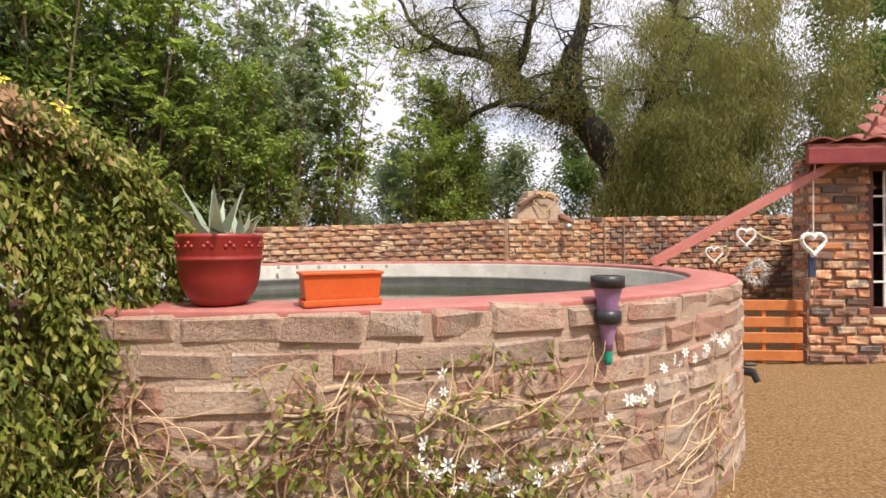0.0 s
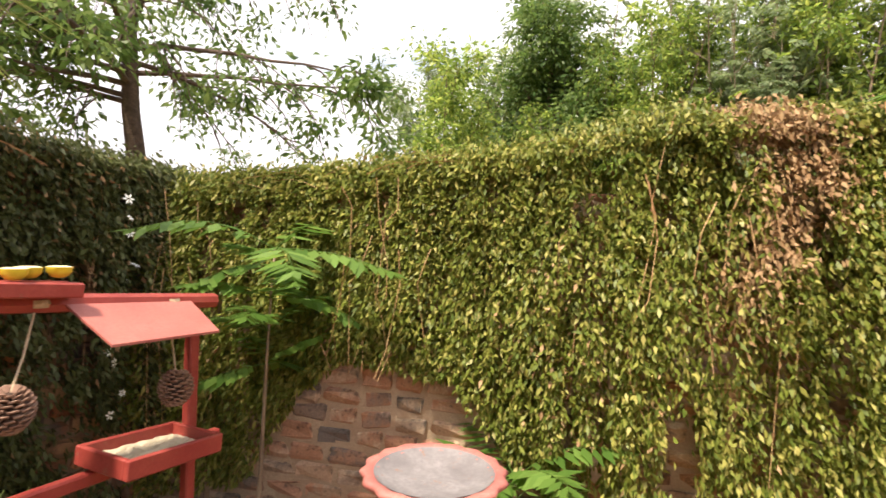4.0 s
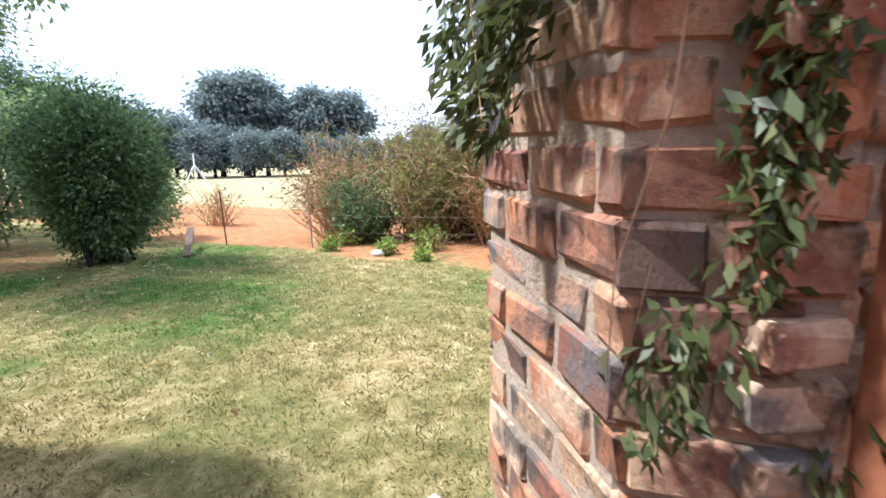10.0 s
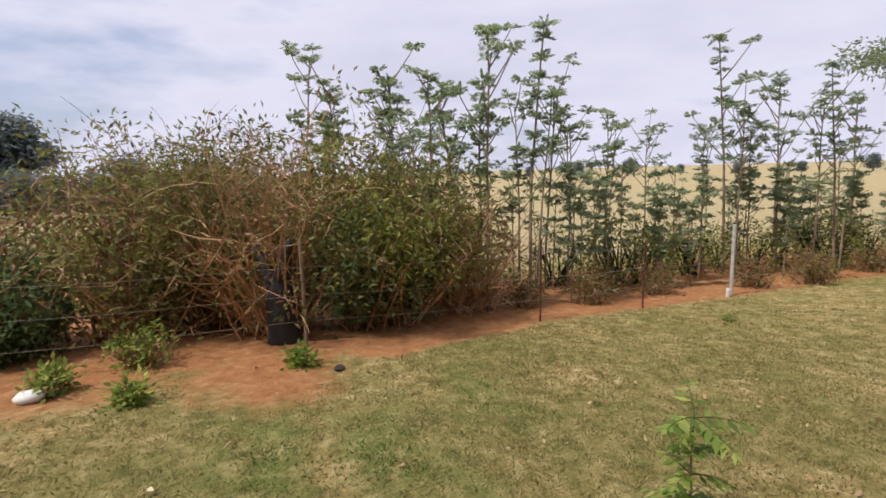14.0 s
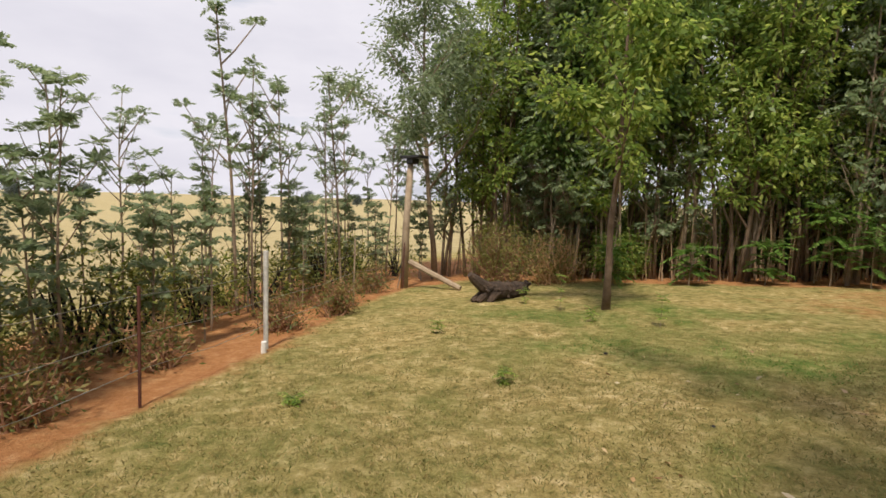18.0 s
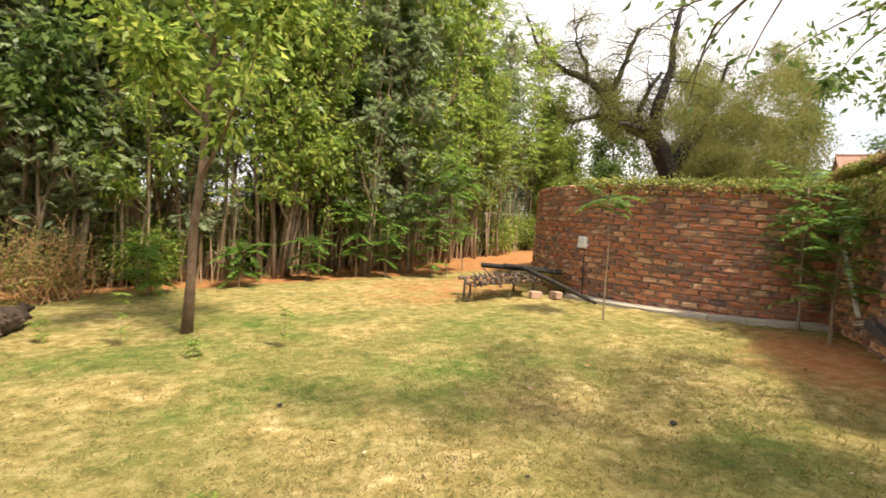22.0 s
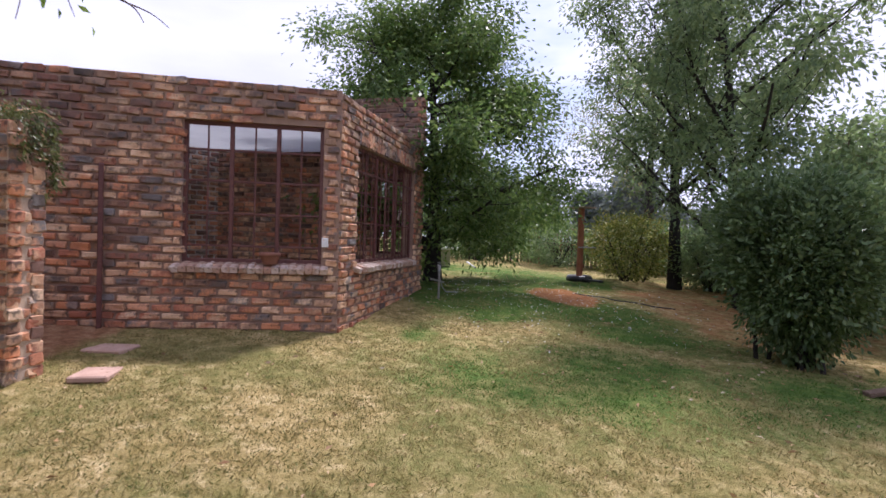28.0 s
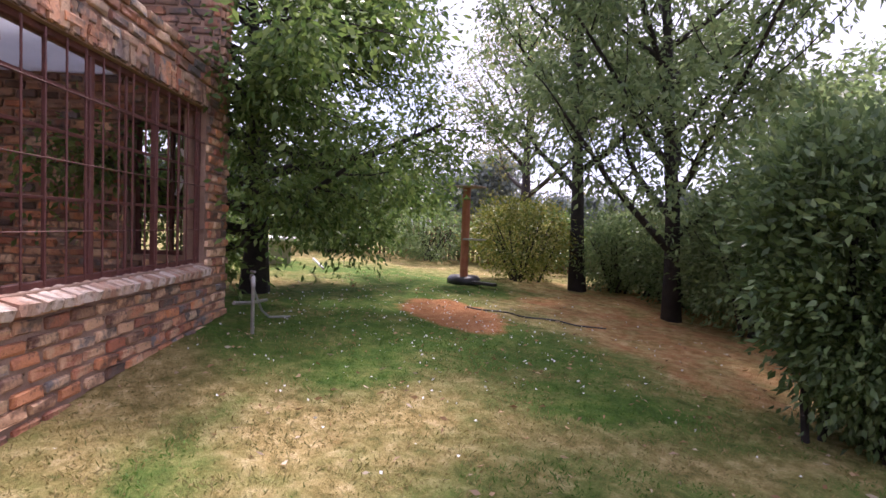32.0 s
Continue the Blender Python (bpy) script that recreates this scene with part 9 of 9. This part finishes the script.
part("pole", Build().tube([(-24, -40, gz(-24, -40)), (-24, -40, gz(-24, -40) + 2.4)], 0.05, 5), m_white, fm)
thing("white_stone", Build().lathe([(0.001, -0.02), (0.09, -0.02), (0.11, 0.02), (0.07, 0.055), (0.001, 0.065)], 14, (-8.17, -9.2, gz(-8.17, -9.2) + 0.02)), m_white, "white rounded stone on bare earth", "stone", smooth=True)
for k, (x, y, s) in enumerate(((-8.98, -6.9, 0.05), (-8.3, -1.2, 0.018), (-7.0, -0.8, 0.025), (-9.6, 0.2, 0.02))):
    thing("clod", Build().lathe([(0.001, -0.5 * s), (0.8 * s, -0.4 * s), (1.1 * s, 0.1 * s), (0.6 * s, 0.55 * s), (0.001, 0.6 * s)], 9, (x, y, gz(x, y) + 0.3 * s)), m_bark_d, "small dark clod lying on the grass", "clod", "clods on the lawn")
thing("plank", Build().beam((-7.05, -12.35, gz(-7, -12.3) + 0.32), (-6.35, -11.35, gz(-6.4, -11.4) + 0.02), 0.11, 0.045, 0.006), m_bark, "old brown plank leaning at the lawn's edge", "plank")

# tap and hose
tp = empty("garden_tap", "steel standpipe tap with a grey hose beside the room", "tap", (-0.95, -9.68, -0.1))
part("standpipe", Build().tube([(-0.95, -9.68, -0.2), (-0.95, -9.68, 0.36)], 0.019, 10), m_greysteel, tp)
part("valve", Build().tube([(-0.95, -9.68, 0.36), (-0.93, -9.69, 0.44), (-0.84, -9.72, 0.45), (-0.80, -9.74, 0.40)], [0.024, 0.026, 0.022, 0.018], 10).box((-0.92, -9.69, 0.50), (0.10, 0.02, 0.02), 0.005), m_greysteel, tp)
part("hose", Build().tube([(-0.80, -9.74, 0.40), (-0.72, -9.8, 0.30), (-0.62, -9.95, 0.05), (-0.50, -10.1, -0.05), (-0.6, -10.3, -0.05)], 0.013, 8), m_hose, tp)
thing("pipe_rail", Build().tube([(-1.25, -9.35, 0.26), (-0.95, -9.66, 0.20), (-0.25, -10.2, 0.10)], 0.016, 8), m_greysteel, "thin galvanised pipe through the tap stand", "pipe")
thing("garden_hose", Build().tube([(-1.1 - 0.1 * k, -12.75 - 0.04 * k + 0.06 * math.sin(k), gz(-1.1 - 0.1 * k, 0) + 0.02) for k in range(18)], 0.010, 6), m_black, "black hose along the red earth patch", "hose")

# post with bird tray in a tyre ring
px_, py_ = 0.45, -14.45
bpz = gz(px_, py_)
pb_ = empty("bird_post", "brown timber post with small trays, standing in a black ring", "bird table", (px_, py_, bpz))
part("post", Build().tube([(px_, py_, bpz - 0.1), (px_, py_, bpz + 1.75)], 0.075, 8), m_woodpost, pb_)
part("tray", Build().box((px_, py_, bpz + 1.77), (0.6, 0.4, 0.03), 0.005), m_timber, pb_)
part("tray", Build().box((px_ - 0.22, py_, bpz + 0.82), (0.34, 0.26, 0.03), 0.005), m_greysteel, pb_)
part("ring", Build().lathe([(0.22, 0.0), (0.30, 0.02), (0.31, 0.10), (0.26, 0.16), (0.20, 0.12)], 24, (px_, py_, bpz - 0.01)), m_black, pb_, "black tyre ring", True)
part("bench", Build().box((px_ - 0.55, py_ + 0.1, bpz + 0.06), (0.5, 0.12, 0.05), 0.006), m_black, pb_)
tbx, tby = 4.8, -12.9
tbl = empty("garden_table", "pale concrete garden table on the far lawn", "table", on(tbx, tby))
part("tabletop", Build().box((tbx, tby, gz(tbx, tby) + 0.52), (1.5, 0.8, 0.07), 0.01), m_white, tbl)
for dx in (-0.5, 0.5):
    part("leg", Build().box((tbx + dx, tby, gz(tbx, tby) + 0.24), (0.1, 0.5, 0.5), 0.01), m_conc, tbl)
thing("white_pipe", Build().tube([(1.6, -12.2, gz(1.6, 0) + 0.22), (3.0, -12.9, gz(3, 0) + 0.24)], 0.02, 8), m_white, "white plastic pipe lying level above the grass", "pipe")
# boundary fence behind the garden
bf = empty("boundary_fence", "rough timber and reed fence at the back of the garden", "fence", (3, -17, 0))
r = random.Random(8)
for i in range(150):
    t = i / 150
    x, y = -9.0 + 22 * t, -22.5 + 8.0 * t + 0.6 * math.sin(6 * t)
    h = r.uniform(1.0, 1.35)
    part("picket", Build().beam((x, y, gz(x, y) - 0.05), (x + r.uniform(-0.03, 0.03), y, gz(x, y) + h), 0.10, 0.02, 0.004, up=(0, 1, 0)), (m_twig_d, m_timber, m_bark)[i % 3], bf)

# ---- grass and fallen leaves ----
g = np.random.default_rng(90)
WALK = [(-2.6, -4.9), (-3.6, -5.6), (-4.8, -5.7), (-5.7, -5.5), (-7.2, -4.9), (-8.4, -4.6), (-9.4, -4.2), (-9.6, -3.7), (-9.2, -4.5), (-8.1, -5.5), (-7.0, -6.3), (-6.2, -6.8), (-5.6, -7.4)]
n = 330000
k = g.integers(len(WALK), size=n)
wk = np.array(WALK)
rad = 0.5 + 6.5 * g.random(n) ** 0.75
a = g.uniform(0, 2 * np.pi, n)
X, Y = wk[k, 0] + rad * np.cos(a), wk[k, 1] + rad * np.sin(a)
d_, gr_, gv_, mu_, fi_ = masks(X, Y)
tuft = np.sin(5.1 * X + 2.3 * np.sin(3.7 * Y)) * np.sin(4.3 * Y + 1.9 * np.sin(4.1 * X)) + 0.7 * g.normal(size=n)
room_in = (side_of(X, Y, B_GATE, BC) > -0.05) & (side_of(X, Y, BC, B_FAR) > -0.05)
ok = (d_ + 0.35 * g.random(n) < 0.5) & (gv_ + mu_ < 0.3) & (tuft > -0.9) & ~room_in & (Y > -14)
X, Y, gr_ = X[ok], Y[ok], gr_[ok]
Z = 0.072 * np.clip(X, -16, 0) - 0.03 + 0.018 * np.sin(2.1 * X + 1.3 * Y) * np.sin(1.7 * Y - 0.8 * X) - 0.004
P = np.stack([X, Y, Z], 1)
D = np.array([0, 0, 0.75]) + g.normal(size=P.shape) * (0.8, 0.8, 0.25)
lush_ = gr_ * (0.55 + 0.9 * g.random(len(X))) * (0.75 + 0.5 * np.sin(3.1 * X + 1.2 * np.sin(2.2 * Y)) * np.sin(2.7 * Y)) > 0.5
for nm, m, mt, lb in (("lawn_grass", ~lush_, m_blade, "short dry yellow-green lawn grass"), ("green_grass", lush_, m_blade_g, "lush patches of green grass, one standing in for shade")):
    v, f = leaf_cards(P[m], D[m], g.uniform(0.02, 0.05, m.sum()), g.uniform(0.004, 0.009, m.sum()), 0.05)
    thing(nm, quick_mesh(nm, v, f, 4, mt), None, lb, "grass", kind="stuff")
n = 2600
X, Y = g.uniform(-9.5, 2.5, n), g.uniform(-14.5, 1.5, n)
m = (X > np.interp(Y, LAWN_Y, LAWN_X)) & (np.clip(in_yard(X, Y), 0, 1) < 0.3) & ~((side_of(X, Y, B_GATE, BC) > -0.05) & (side_of(X, Y, BC, B_FAR) > -0.05)) & (g.random(n) < np.where(Y < -8.5, 1.0, 0.3))
X, Y = X[m], Y[m]
P = np.stack([X, Y, [gz(x, y) + 0.025 for x, y in zip(X, Y)]], 1)
a = g.uniform(0, 6.28, len(X))
v, f = leaf_cards(P, np.stack([np.cos(a), np.sin(a), 0.2 * g.normal(size=len(X))], 1), g.uniform(0.03, 0.075, len(X)), g.uniform(0.012, 0.03, len(X)))
thing("fallen_leaves", quick_mesh("fallen_leaves", v, f, 4, m_litter), None, "fallen pale and brown leaves on the grass", "leaf litter", kind="stuff")

n = 520
X, Y = g.normal(-1.7, 1.3, n), g.normal(-11.6, 1.3, n)
m = ~((side_of(X, Y, B_GATE, BC) > -0.05) & (side_of(X, Y, BC, B_FAR) > -0.05))
X, Y = X[m], Y[m]
P = np.stack([X, Y, [gz(x, y) + 0.03 for x, y in zip(X, Y)]], 1)
a = g.uniform(0, 6.28, len(X))
v, f = leaf_cards(P, np.stack([np.cos(a), np.sin(a), 0.25 * g.normal(size=len(X))], 1), g.uniform(0.018, 0.034, len(X)), g.uniform(0.014, 0.024, len(X)))
thing("fallen_petals", quick_mesh("fallen_petals", v, f, 4, m_petal), None, "white petals scattered over the green grass", "petals", kind="stuff")

# ---- bricks of walls, last ----
for parent, me, m, nm in brick_queue:
    ob = new(nm, me)
    ob.parent = parent
    ob.matrix_world = m
    if nm == "brickwork":
        tagged(ob, kind="stuff")
